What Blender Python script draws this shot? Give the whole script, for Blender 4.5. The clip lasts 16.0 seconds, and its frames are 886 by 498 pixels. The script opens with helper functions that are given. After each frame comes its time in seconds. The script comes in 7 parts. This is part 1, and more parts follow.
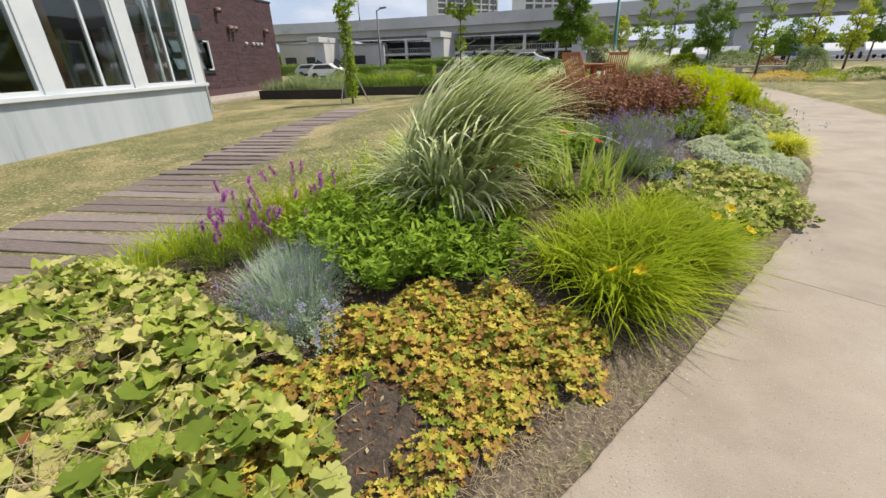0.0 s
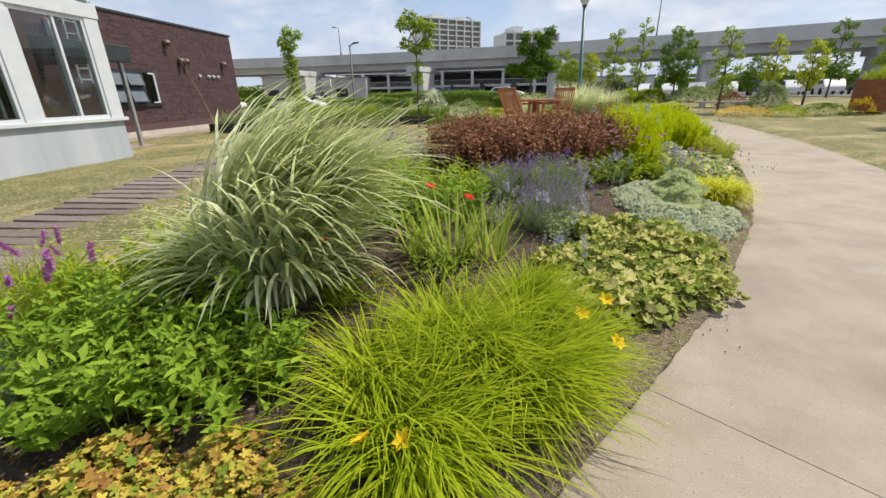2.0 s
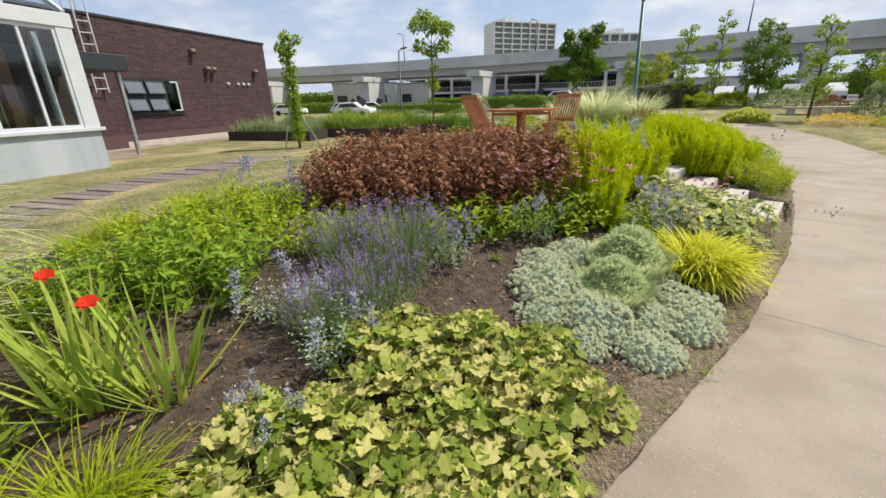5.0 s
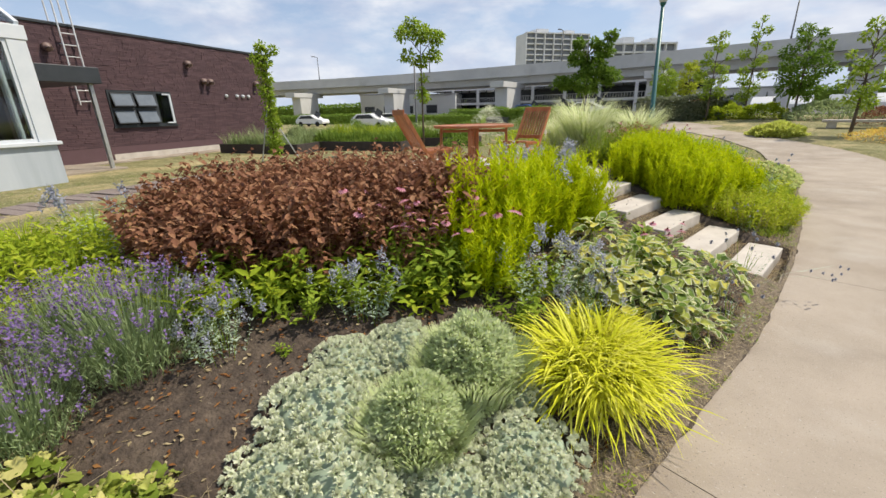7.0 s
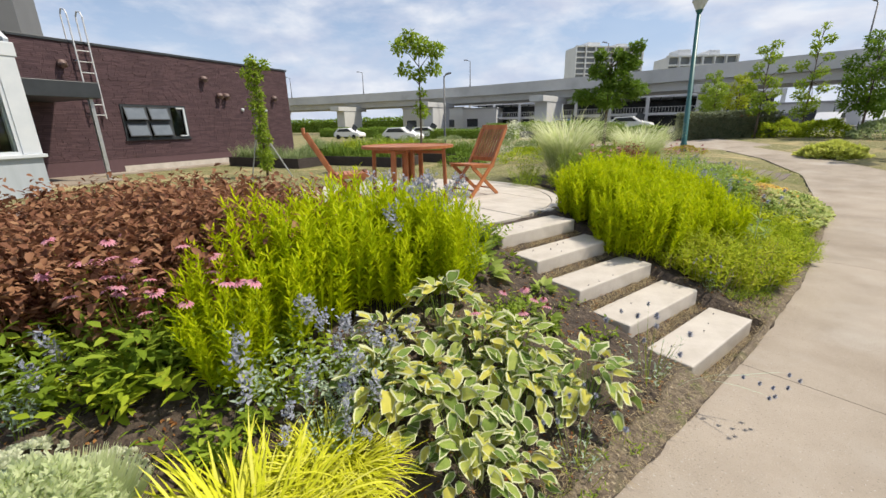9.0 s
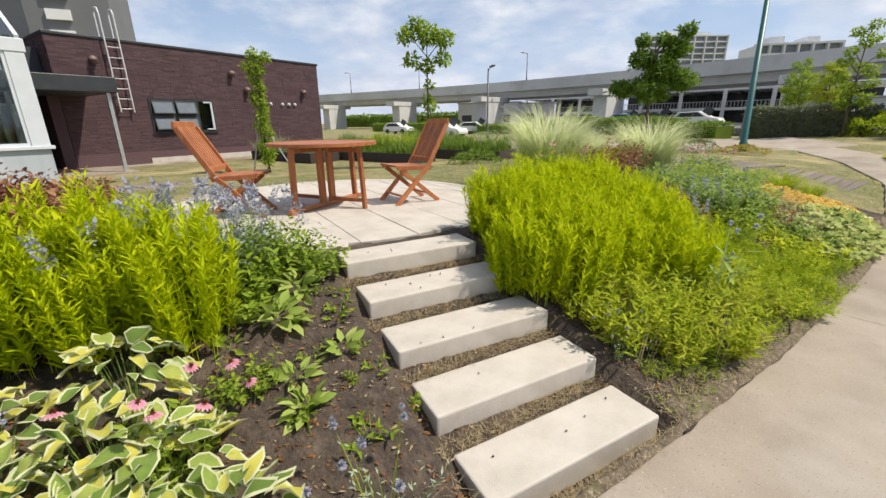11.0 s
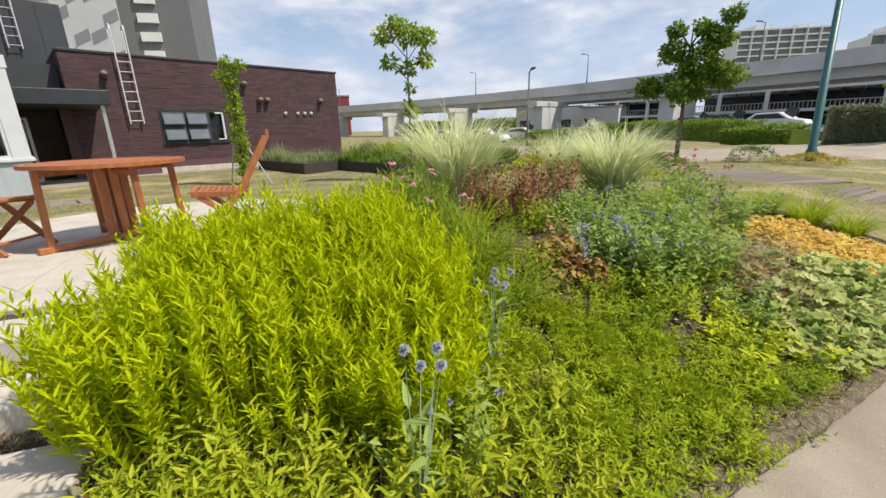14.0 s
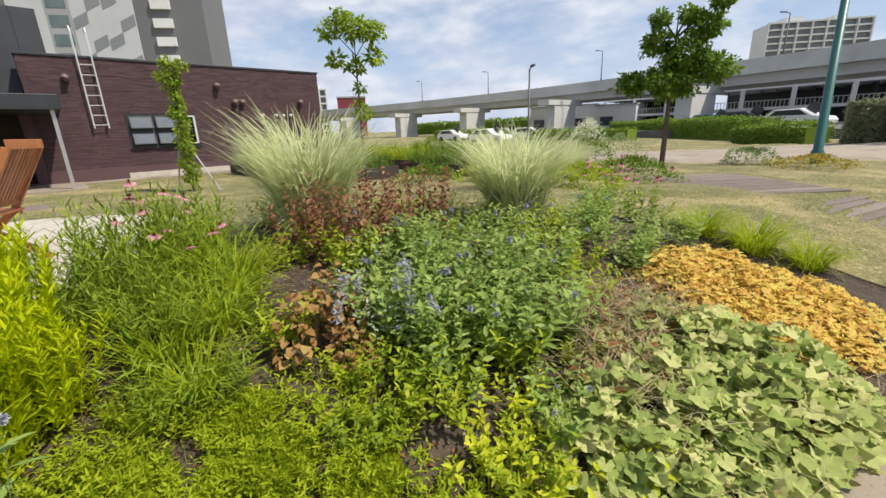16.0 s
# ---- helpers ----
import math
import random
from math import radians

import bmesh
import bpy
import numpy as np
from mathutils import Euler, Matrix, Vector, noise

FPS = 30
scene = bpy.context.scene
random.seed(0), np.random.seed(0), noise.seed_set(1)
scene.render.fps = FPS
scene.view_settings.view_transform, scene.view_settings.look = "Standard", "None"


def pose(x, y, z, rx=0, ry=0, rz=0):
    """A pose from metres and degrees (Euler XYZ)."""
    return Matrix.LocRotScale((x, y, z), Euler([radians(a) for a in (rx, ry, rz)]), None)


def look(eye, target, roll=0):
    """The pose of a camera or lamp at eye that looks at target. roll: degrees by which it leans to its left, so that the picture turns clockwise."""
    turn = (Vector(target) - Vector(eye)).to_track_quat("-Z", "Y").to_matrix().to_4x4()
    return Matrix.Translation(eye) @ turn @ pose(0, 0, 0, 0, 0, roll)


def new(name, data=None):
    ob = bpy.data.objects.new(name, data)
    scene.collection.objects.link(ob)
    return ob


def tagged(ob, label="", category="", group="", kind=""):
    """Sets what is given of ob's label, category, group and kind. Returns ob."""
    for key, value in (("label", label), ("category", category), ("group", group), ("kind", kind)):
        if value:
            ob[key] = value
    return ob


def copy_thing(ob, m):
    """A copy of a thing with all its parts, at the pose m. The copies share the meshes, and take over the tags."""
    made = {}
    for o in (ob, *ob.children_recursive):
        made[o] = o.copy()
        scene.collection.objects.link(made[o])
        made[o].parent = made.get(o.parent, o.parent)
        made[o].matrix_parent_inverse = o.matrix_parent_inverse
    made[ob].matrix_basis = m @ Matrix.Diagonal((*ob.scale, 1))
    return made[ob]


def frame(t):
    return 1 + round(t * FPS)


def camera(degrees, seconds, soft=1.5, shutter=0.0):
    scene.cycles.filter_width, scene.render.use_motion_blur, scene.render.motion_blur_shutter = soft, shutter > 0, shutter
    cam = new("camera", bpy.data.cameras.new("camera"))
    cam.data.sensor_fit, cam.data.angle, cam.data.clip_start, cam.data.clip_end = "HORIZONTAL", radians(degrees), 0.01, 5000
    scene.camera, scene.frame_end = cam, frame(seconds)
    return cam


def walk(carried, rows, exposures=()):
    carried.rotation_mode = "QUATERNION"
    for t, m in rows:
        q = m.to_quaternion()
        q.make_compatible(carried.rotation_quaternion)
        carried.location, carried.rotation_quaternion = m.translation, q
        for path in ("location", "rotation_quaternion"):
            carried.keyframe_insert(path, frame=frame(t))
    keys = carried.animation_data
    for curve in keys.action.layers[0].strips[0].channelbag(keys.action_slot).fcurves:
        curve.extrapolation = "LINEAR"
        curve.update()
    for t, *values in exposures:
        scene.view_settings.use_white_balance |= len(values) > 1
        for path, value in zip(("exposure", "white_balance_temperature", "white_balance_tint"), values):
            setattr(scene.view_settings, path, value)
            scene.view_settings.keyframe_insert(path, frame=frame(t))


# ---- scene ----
cam = camera(94.9, 16.0)
METRES, EYE, TILT, LEAN, TURN = 16.0, 1.62, 0.0, 0.0, 32.6
ROWS = [
    (0.0, 0.0, 0.0, 0.0, -0.63, -24.82, 1.36),
    (0.5, 0.015, 0.0123, 0.0003, -2.13, -23.46, 1.54),
    (1.0, 0.037, 0.0277, 0.0009, -3.04, -22.37, 1.43),
    (1.5, 0.0597, 0.0461, 0.0005, -3.08, -21.46, 1.15),
    (2.0, 0.083, 0.0638, 0.0008, -2.34, -20.88, 1.03),
    (2.5, 0.1069, 0.0828, 0.0018, -0.98, -20.62, 0.95),
    (3.0, 0.1296, 0.105, 0.0013, 0.75, -20.51, 1.04),
    (3.5, 0.1545, 0.1239, 0.0004, 2.62, -20.47, 1.09),
    (4.0, 0.1777, 0.1432, 0.0013, 4.48, -20.46, 1.18),
    (6.5, 0.2904, 0.249, 0.0043, 10.35, -19.26, 1.43),
    (7.0, 0.3117, 0.2736, 0.0048, 11.55, -18.7, 1.32),
    (7.5, 0.3364, 0.2956, 0.0043, 12.95, -18.02, 1.1),
    (8.0, 0.3587, 0.3174, 0.0053, 14.47, -17.45, 0.89),
    (8.5, 0.3805, 0.3397, 0.007, 16.17, -17.04, 0.9),
    (9.0, 0.4039, 0.3622, 0.007, 17.98, -16.85, 0.95),
    (11.5, 0.5049, 0.4906, 0.004, 28.51, -17.57, 0.72),
    (12.0, 0.5204, 0.5169, 0.0038, 30.57, -17.7, 0.82),
    (12.5, 0.5332, 0.5432, 0.0048, 32.24, -17.71, 1.04),
    (13.0, 0.5495, 0.5712, 0.0048, 33.62, -17.51, 1.26),
    (13.5, 0.5638, 0.6007, 0.0043, 34.61, -17.04, 1.41),
    (14.0, 0.5796, 0.6297, 0.0044, 35.31, -16.41, 1.42),
    (14.5, 0.5955, 0.6592, 0.0055, 35.82, -15.96, 1.39),
    (15.0, 0.609, 0.6904, 0.0058, 36.28, -15.83, 1.52),
    (15.5, 0.6235, 0.721, 0.0046, 36.92, -15.88, 1.76),
    (16.0, 0.6337, 0.7528, 0.0044, 38.0, -16.33, 1.94),
]
walk(cam, [(t, pose(0, 0, EYE, TILT, LEAN, TURN) @ pose(METRES * x, METRES * y, METRES * z, 90 + pitch, roll, yaw)) for t, x, y, z, yaw, pitch, roll in ROWS])


# ---- world, sun ----
world = bpy.data.worlds.new("sky")
scene.world = world
world.use_nodes = True
wn, wl = world.node_tree.nodes, world.node_tree.links
wn.clear()
SUN_EL, SUN_AZ = radians(56), radians(38)  # azimuth from +y towards +x


def wnode(kind, **values):
    n = wn.new(kind)
    for key, v in values.items():
        n.inputs[key].default_value = v
    return n


sky = wn.new("ShaderNodeTexSky")
sky.sky_type, sky.sun_disc = "NISHITA", False
sky.sun_elevation, sky.sun_rotation = SUN_EL, SUN_AZ
sky.air_density, sky.dust_density, sky.ozone_density = 1.0, 0.8, 3.0
coord = wn.new("ShaderNodeTexCoord")
flat = wn.new("ShaderNodeVectorMath")
flat.operation = "MULTIPLY"
flat.inputs[1].default_value = (1, 1, 2.6)
wl.new(coord.outputs["Generated"], flat.inputs[0])
clouds = wnode("ShaderNodeTexNoise", Scale=3.7, Detail=9.0, Roughness=0.6, Distortion=0.15)
wl.new(flat.outputs[0], clouds.inputs["Vector"])
cover = wn.new("ShaderNodeValToRGB")
cover.color_ramp.elements[0].position, cover.color_ramp.elements[0].color = 0.40, (0.12, 0.12, 0.12, 1)
cover.color_ramp.elements[1].position, cover.color_ramp.elements[1].color = 0.60, (0.95, 0.95, 0.95, 1)
wl.new(clouds.outputs["Fac"], cover.inputs["Fac"])
shade = wnode("ShaderNodeTexNoise", Scale=9.0, Detail=4.0, Roughness=0.5)
wl.new(flat.outputs[0], shade.inputs["Vector"])
tone = wn.new("ShaderNodeValToRGB")
tone.color_ramp.elements[0].position, tone.color_ramp.elements[0].color = 0.35, (4.5, 4.95, 6.1, 1)
tone.color_ramp.elements[1].position, tone.color_ramp.elements[1].color = 0.65, (6.5, 6.7, 7.2, 1)
wl.new(shade.outputs["Fac"], tone.inputs["Fac"])
mix = wn.new("ShaderNodeMix")
mix.data_type = "RGBA"
wl.new(cover.outputs["Color"], mix.inputs[0])
up = wn.new("ShaderNodeSeparateXYZ")
wl.new(coord.outputs["Generated"], up.inputs[0])
low = wn.new("ShaderNodeMapRange")
low.interpolation_type = "SMOOTHSTEP"
low.inputs[1].default_value, low.inputs[2].default_value, low.inputs[3].default_value, low.inputs[4].default_value = 0.0, 0.35, 0.85, 0.0
wl.new(up.outputs["Z"], low.inputs[0])
haze = wn.new("ShaderNodeMix")
haze.data_type = "RGBA"
haze.inputs[7].default_value = (4.1, 4.9, 6.5, 1)
wl.new(low.outputs[0], haze.inputs[0])
wl.new(sky.outputs[0], haze.inputs[6])
wl.new(haze.outputs[2], mix.inputs[6])
wl.new(tone.outputs["Color"], mix.inputs[7])
back = wnode("ShaderNodeBackground", Strength=0.085)
wl.new(mix.outputs[2], back.inputs["Color"])
wout = wn.new("ShaderNodeOutputWorld")
wl.new(back.outputs[0], wout.inputs["Surface"])

sun = new("sun", bpy.data.lights.new("sun", "SUN"))
sun.data.energy, sun.data.angle, sun.data.color = 3.4, radians(1.5), (1.0, 0.91, 0.765)
sun_way = Vector((math.sin(SUN_AZ) * math.cos(SUN_EL), math.cos(SUN_AZ) * math.cos(SUN_EL), math.sin(SUN_EL)))
sun.matrix_world = look(sun_way * 60, (0, 0, 0))
scene.view_settings.exposure = 0.63


# ---- materials ----
def material(name, stops, rough=0.6, metal=0.0, scale=6.0, detail=5.0, bump=0.0, bump_scale=40.0, spots=None, island=0.0,
             soft_light=0.0, stretch=(1, 1, 1), per_object=0.0, spec=0.5):
    """stops: colours from dark to light. island: how far the colour is set leaf by leaf instead of by grain."""
    m = bpy.data.materials.new(name)
    m.use_nodes = True
    nt = m.node_tree
    n, l = nt.nodes, nt.links
    n.clear()
    out = n.new("ShaderNodeOutputMaterial")
    bsdf = n.new("ShaderNodeBsdfPrincipled")
    bsdf.inputs["Roughness"].default_value, bsdf.inputs["Metallic"].default_value = rough, metal
    bsdf.inputs["Specular IOR Level"].default_value = spec
    tc = n.new("ShaderNodeTexCoord")
    mp = n.new("ShaderNodeMapping")
    mp.inputs["Scale"].default_value = stretch
    l.new(tc.outputs["Object"], mp.inputs["Vector"])
    no = n.new("ShaderNodeTexNoise")
    no.inputs["Scale"].default_value, no.inputs["Detail"].default_value, no.inputs["Roughness"].default_value = scale, detail, 0.65
    l.new(mp.outputs[0], no.inputs["Vector"])
    ramp = n.new("ShaderNodeValToRGB")
    ramp.color_ramp.elements.remove(ramp.color_ramp.elements[1])
    lo, hi = (0.0, 1.0) if island else (0.3, 0.7)
    for i, c in enumerate(stops):
        p = lo + (hi - lo) * i / max(1, len(stops) - 1)
        e = ramp.color_ramp.elements[0] if i == 0 else ramp.color_ramp.elements.new(p)
        e.position, e.color = p, (*c, 1)
    fac = no.outputs["Fac"]
    if island or per_object:
        src = n.new("ShaderNodeNewGeometry").outputs["Random Per Island"] if island else n.new("ShaderNodeObjectInfo").outputs["Random"]
        mx = n.new("ShaderNodeMix")
        mx.inputs[0].default_value = island or per_object
        l.new(no.outputs["Fac"], mx.inputs[2])
        l.new(src, mx.inputs[3])
        fac = mx.outputs[0]
    l.new(fac, ramp.inputs["Fac"])
    col = ramp.outputs["Color"]
    for colour, s_scale, lo_s, hi_s in ([spots] if isinstance(spots, tuple) else spots or []):
        sp = n.new("ShaderNodeTexNoise")
        sp.inputs["Scale"].default_value, sp.inputs["Detail"].default_value = s_scale, 6.0
        l.new(mp.outputs[0], sp.inputs["Vector"])
        sr = n.new("ShaderNodeMapRange")
        sr.inputs[1].default_value, sr.inputs[2].default_value = lo_s, hi_s
        l.new(sp.outputs["Fac"], sr.inputs[0])
        sm = n.new("ShaderNodeMix")
        sm.data_type = "RGBA"
        l.new(sr.outputs[0], sm.inputs[0])
        l.new(col, sm.inputs[6])
        sm.inputs[7].default_value = (*colour, 1)
        col = sm.outputs[2]
    l.new(col, bsdf.inputs["Base Color"])
    if bump:
        bn = n.new("ShaderNodeTexNoise")
        bn.inputs["Scale"].default_value, bn.inputs["Detail"].default_value = bump_scale, 6.0
        l.new(mp.outputs[0], bn.inputs["Vector"])
        b = n.new("ShaderNodeBump")
        b.inputs["Strength"].default_value, b.inputs["Distance"].default_value = bump, 0.02
        l.new(bn.outputs["Fac"], b.inputs["Height"])
        l.new(b.outputs[0], bsdf.inputs["Normal"])
    if soft_light:
        tr = n.new("ShaderNodeBsdfTranslucent")
        l.new(col, tr.inputs["Color"])
        ms = n.new("ShaderNodeMixShader")
        ms.inputs[0].default_value = soft_light
        l.new(bsdf.outputs[0], ms.inputs[1])
        l.new(tr.outputs[0], ms.inputs[2])
        l.new(ms.outputs[0], out.inputs["Surface"])
    else:
        l.new(bsdf.outputs[0], out.inputs["Surface"])
    return m


def leafy(name, *stops, rough=0.62, scale=3.0, island=0.7, soft=0.3, per_object=0.0):
    return material(name, stops, rough=rough, scale=scale, island=island, soft_light=soft, spec=0.12, per_object=per_object)


def glass_material(name, tint, rough=0.02):
    m = bpy.data.materials.new(name)
    m.use_nodes = True
    b = m.node_tree.nodes["Principled BSDF"]
    b.inputs["Base Color"].default_value = (*tint, 1)
    b.inputs["Roughness"].default_value = rough
    b.inputs["Transmission Weight"].default_value = 1.0
    b.inputs["IOR"].default_value = 1.45
    return m


CONCRETE = material("path_concrete", [(0.245, 0.205, 0.163), (0.315, 0.267, 0.213), (0.37, 0.315, 0.255)], 0.85, scale=1.3, detail=9, bump=0.35, bump_scale=120,
                    spots=[((0.215, 0.17, 0.125), 0.7, 0.52, 0.75), ((0.40, 0.36, 0.31), 1.1, 0.55, 0.8), ((0.15, 0.125, 0.10), 85, 0.62, 0.72), ((0.44, 0.41, 0.37), 70, 0.63, 0.74)], per_object=0.12)
STONE = material("pale_stone", [(0.40, 0.36, 0.31), (0.48, 0.44, 0.39), (0.54, 0.50, 0.445)], 0.8, scale=3, detail=9, bump=0.2, bump_scale=110,
                 spots=((0.34, 0.30, 0.25), 2.2, 0.6, 0.85))
SOIL = material("bed_soil", [(0.03, 0.022, 0.017), (0.062, 0.045, 0.033), (0.11, 0.082, 0.06)], 0.95, scale=14, detail=10, bump=1.0, bump_scale=45,
                spots=[((0.15, 0.115, 0.08), 3.0, 0.58, 0.85), ((0.2, 0.16, 0.12), 60, 0.64, 0.76)])
LAWN = material("dry_lawn", [(0.085, 0.10, 0.03), (0.17, 0.16, 0.06), (0.28, 0.235, 0.115)], 0.95, scale=2.2, detail=12, bump=1.0, bump_scale=60,
                spots=[((0.40, 0.32, 0.16), 0.6, 0.5, 0.68), ((0.12, 0.13, 0.035), 0.9, 0.52, 0.7), ((0.52, 0.44, 0.26), 22, 0.54, 0.7), ((0.07, 0.085, 0.02), 17, 0.55, 0.7)])
DRYSOIL = material("dry_verge", [(0.065, 0.048, 0.034), (0.14, 0.108, 0.074), (0.25, 0.20, 0.135)], 0.95, scale=22, detail=10, bump=1.0, bump_scale=60, spots=[((0.12, 0.13, 0.04), 5, 0.55, 0.75), ((0.42, 0.35, 0.23), 45, 0.58, 0.72)])
TIMBER = material("weathered_sleeper", [(0.11, 0.085, 0.075), (0.20, 0.16, 0.145), (0.30, 0.25, 0.225)], 0.85, scale=6, detail=8, bump=0.5, bump_scale=14, stretch=(1.5, 14, 6), per_object=0.2)
TEAK = material("orange_teak", [(0.24, 0.075, 0.025), (0.36, 0.125, 0.042), (0.46, 0.18, 0.07)], 0.45, scale=5, detail=7, bump=0.15, bump_scale=30, stretch=(3, 3, 1), per_object=0.25)
BRICK = material("purple_brown_brick", [(0.05, 0.027, 0.033), (0.08, 0.043, 0.05), (0.118, 0.066, 0.073)], 0.8, scale=3, detail=8, bump=0.4, bump_scale=40, island=0.55)
MORTAR = material("dark_mortar", [(0.03, 0.02, 0.021), (0.055, 0.038, 0.038)], 0.95, scale=20, bump=0.4)
RENDERED = material("grey_rendered_base", [(0.35, 0.39, 0.43), (0.42, 0.46, 0.50), (0.47, 0.51, 0.545)], 0.85, scale=0.8, detail=8, bump=0.1, bump_scale=70,
                    spots=[((0.32, 0.355, 0.385), 1.0, 0.55, 0.72), ((0.22, 0.24, 0.26), 1.7, 0.62, 0.72)], stretch=(1.6, 1, 0.14))
WHITE = material("white_frame_paint", [(0.53, 0.57, 0.61), (0.61, 0.64, 0.67)], 0.4, scale=2)
CHARCOAL = material("charcoal_metal", [(0.022, 0.026, 0.030), (0.035, 0.04, 0.046)], 0.45, scale=3)
DARKPANEL = material("dark_grey_panel", [(0.035, 0.04, 0.048), (0.05, 0.056, 0.064)], 0.55, scale=0.6, detail=3)
STEEL = material("galvanised_steel", [(0.42, 0.43, 0.44), (0.55, 0.56, 0.57)], 0.4, metal=0.7, scale=9)
GLASS = glass_material("window_glass", (0.75, 0.82, 0.8))
# Interior walls and floors: dark brown with indoor shade put into the colour.
INTERIOR = material("shade_painted_interior", [(0.05, 0.035, 0.025), (0.11, 0.075, 0.05)], 0.8, scale=1.2)
PLANK_DARK = material("dark_planter_timber", [(0.03, 0.022, 0.02), (0.06, 0.046, 0.04)], 0.8, scale=5, stretch=(1, 1, 8), bump=0.4, bump_scale=20)
RUST = material("rusty_planter", [(0.17, 0.06, 0.025), (0.30, 0.11, 0.045)], 0.85, scale=4, detail=8, bump=0.2)
VIADUCT = material("viaduct_concrete", [(0.44, 0.44, 0.43), (0.53, 0.53, 0.515), (0.60, 0.60, 0.58)], 0.9, scale=0.12, detail=10, spots=((0.36, 0.355, 0.335), 0.3, 0.55, 0.85))
LAMP_GREEN = material("green_lamp_paint", [(0.02, 0.10, 0.10), (0.03, 0.14, 0.135)], 0.4, scale=3)
BARK = material("tree_bark", [(0.07, 0.05, 0.035), (0.15, 0.115, 0.085)], 0.9, scale=10, stretch=(3, 3, 0.6), bump=0.6)
WALLWHITE = material("far_white_wall", [(0.62, 0.63, 0.64), (0.72, 0.73, 0.73)], 0.8, scale=0.2)
FARGREY = material("far_grey_wall", [(0.30, 0.31, 0.325), (0.36, 0.37, 0.385)], 0.85, scale=0.15)
# Near-black for windows, and for the shade painted into the parking decks.
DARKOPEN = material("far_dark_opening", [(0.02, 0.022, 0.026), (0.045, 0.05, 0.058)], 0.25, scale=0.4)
ASPHALT = material("car_park_asphalt", [(0.10, 0.10, 0.10), (0.16, 0.155, 0.15)], 0.9, scale=0.6, detail=8)


# ---- the lie of the land ----
EDGE_Y = [-40, -6, 0, 1.16, 2.8, 5.2, 7.9, 10, 12, 14, 16.5, 18.5, 20.9, 25.5, 29.6, 32.3, 35, 40]
EDGE_X = [-30, -3.6, -0.72, -0.24, 0.25, 0.95, 1.41, 1.6, 1.62, 1.54, 1.32, 1.07, 0.55, -0.52, -2.6, -4.9, -8.0, -14.5]


def smooth(a, b, v):
    k = np.clip((v - a) / (b - a), 0, 1)
    return k * k * (3 - 2 * k)


def path_edge(y):
    return np.interp(y, EDGE_Y, EDGE_X)


def path_width(y):
    return np.interp(y, [-40, 0, 16, 24, 27.5, 31, 40], [2.7, 2.7, 2.7, 2.9, 2.4, 1.9, 1.9])


def rise(x, y):
    """The park climbs gently beyond the bed towards the car park."""
    return 0.8 * smooth(22, 44, y) * smooth(-18, -6, x)


def land(x, y):
    """Height of the ground: the planted bank rises from the path to the terrace and falls gently to the buildings."""
    x, y = np.asarray(x, float), np.asarray(y, float)
    d = path_edge(y) - x
    m = np.interp(y, [-5, 0, 3, 6, 9, 11, 13, 17, 20, 24, 30], [0.05, 0.08, 0.14, 0.36, 0.56, 0.63, 0.63, 0.6, 0.5, 0.3, 0.1])
    k = np.clip(d / 2.3, 0, 1)
    z = m * (0.35 * k * k * (3 - 2 * k) + 0.65 * k)
    far = smooth(-4.5, -12, x)
    z = z * (1 - far) + 0.16 * far
    z = np.where((np.abs(y - 11.94) < 0.66) & (x > -0.8), np.minimum(z, (1.19 - x) * 0.335 - 0.025), z)
    z = np.where((x + 3.0) ** 2 + (y - 12.1) ** 2 < 2.2 ** 2, np.minimum(z, 0.5), z)
    return np.where(d > 0, z, 0.0) + rise(x, y)


# ---- building of meshes ----
def link_mesh(name, verts, faces, mats, parent=None, label="", index=None, smooth_shade=False):
    me = bpy.data.meshes.new(name)
    me.from_pydata([tuple(v) for v in verts] if not isinstance(verts, np.ndarray) else verts.tolist(), [], faces if isinstance(faces, list) else faces.tolist())
    for m in mats if isinstance(mats, (list, tuple)) else [mats]:
        me.materials.append(m)
    if index is not None:
        me.polygons.foreach_set("material_index", np.asarray(index, np.int32))
    if smooth_shade:
        me.polygons.foreach_set("use_smooth", np.ones(len(me.polygons), bool))
    me.update()
    ob = new(name, me)
    if parent:
        ob.parent = parent
    if label:
        ob["label"] = label
    return ob


def part(name, bm, mat, parent=None, label="", smooth_shade=False):
    me = bpy.data.meshes.new(name)
    bm.to_mesh(me)
    bm.free()
    me.materials.append(mat)
    if smooth_shade:
        me.polygons.foreach_set("use_smooth", np.ones(len(me.polygons), bool))
    ob = new(name, me)
    if parent:
        ob.parent = parent
    if label:
        ob["label"] = label
    return ob


def thing(name, m, label, category, group="", kind=""):
    ob = new(name)
    ob.empty_display_size = 0.1
    ob.matrix_world = m
    return tagged(ob, label, category, group, kind)


def add_box(bm, x0, y0, z0, x1, y1, z1, bevel=0.0, m=None):
    made = bmesh.ops.create_cube(bm, size=1.0)["verts"]
    for v in made:
        v.co = Vector(((x0 + x1) / 2 + v.co.x * (x1 - x0), (y0 + y1) / 2 + v.co.y * (y1 - y0), (z0 + z1) / 2 + v.co.z * (z1 - z0)))
    if bevel:
        edges = list({e for v in made for e in v.link_edges})
        made = list({v for f in bmesh.ops.bevel(bm, geom=edges, offset=bevel, segments=2, affect="EDGES", profile=0.5)["faces"] for v in f.verts} | {v for v in made if v.is_valid})
    if m is not None:
        bmesh.ops.transform(bm, matrix=m, verts=[v for v in made if v.is_valid])
    return bm


def box(x0, y0, z0, x1, y1, z1, bevel=0.0, m=None):
    return add_box(bmesh.new(), x0, y0, z0, x1, y1, z1, bevel, m)


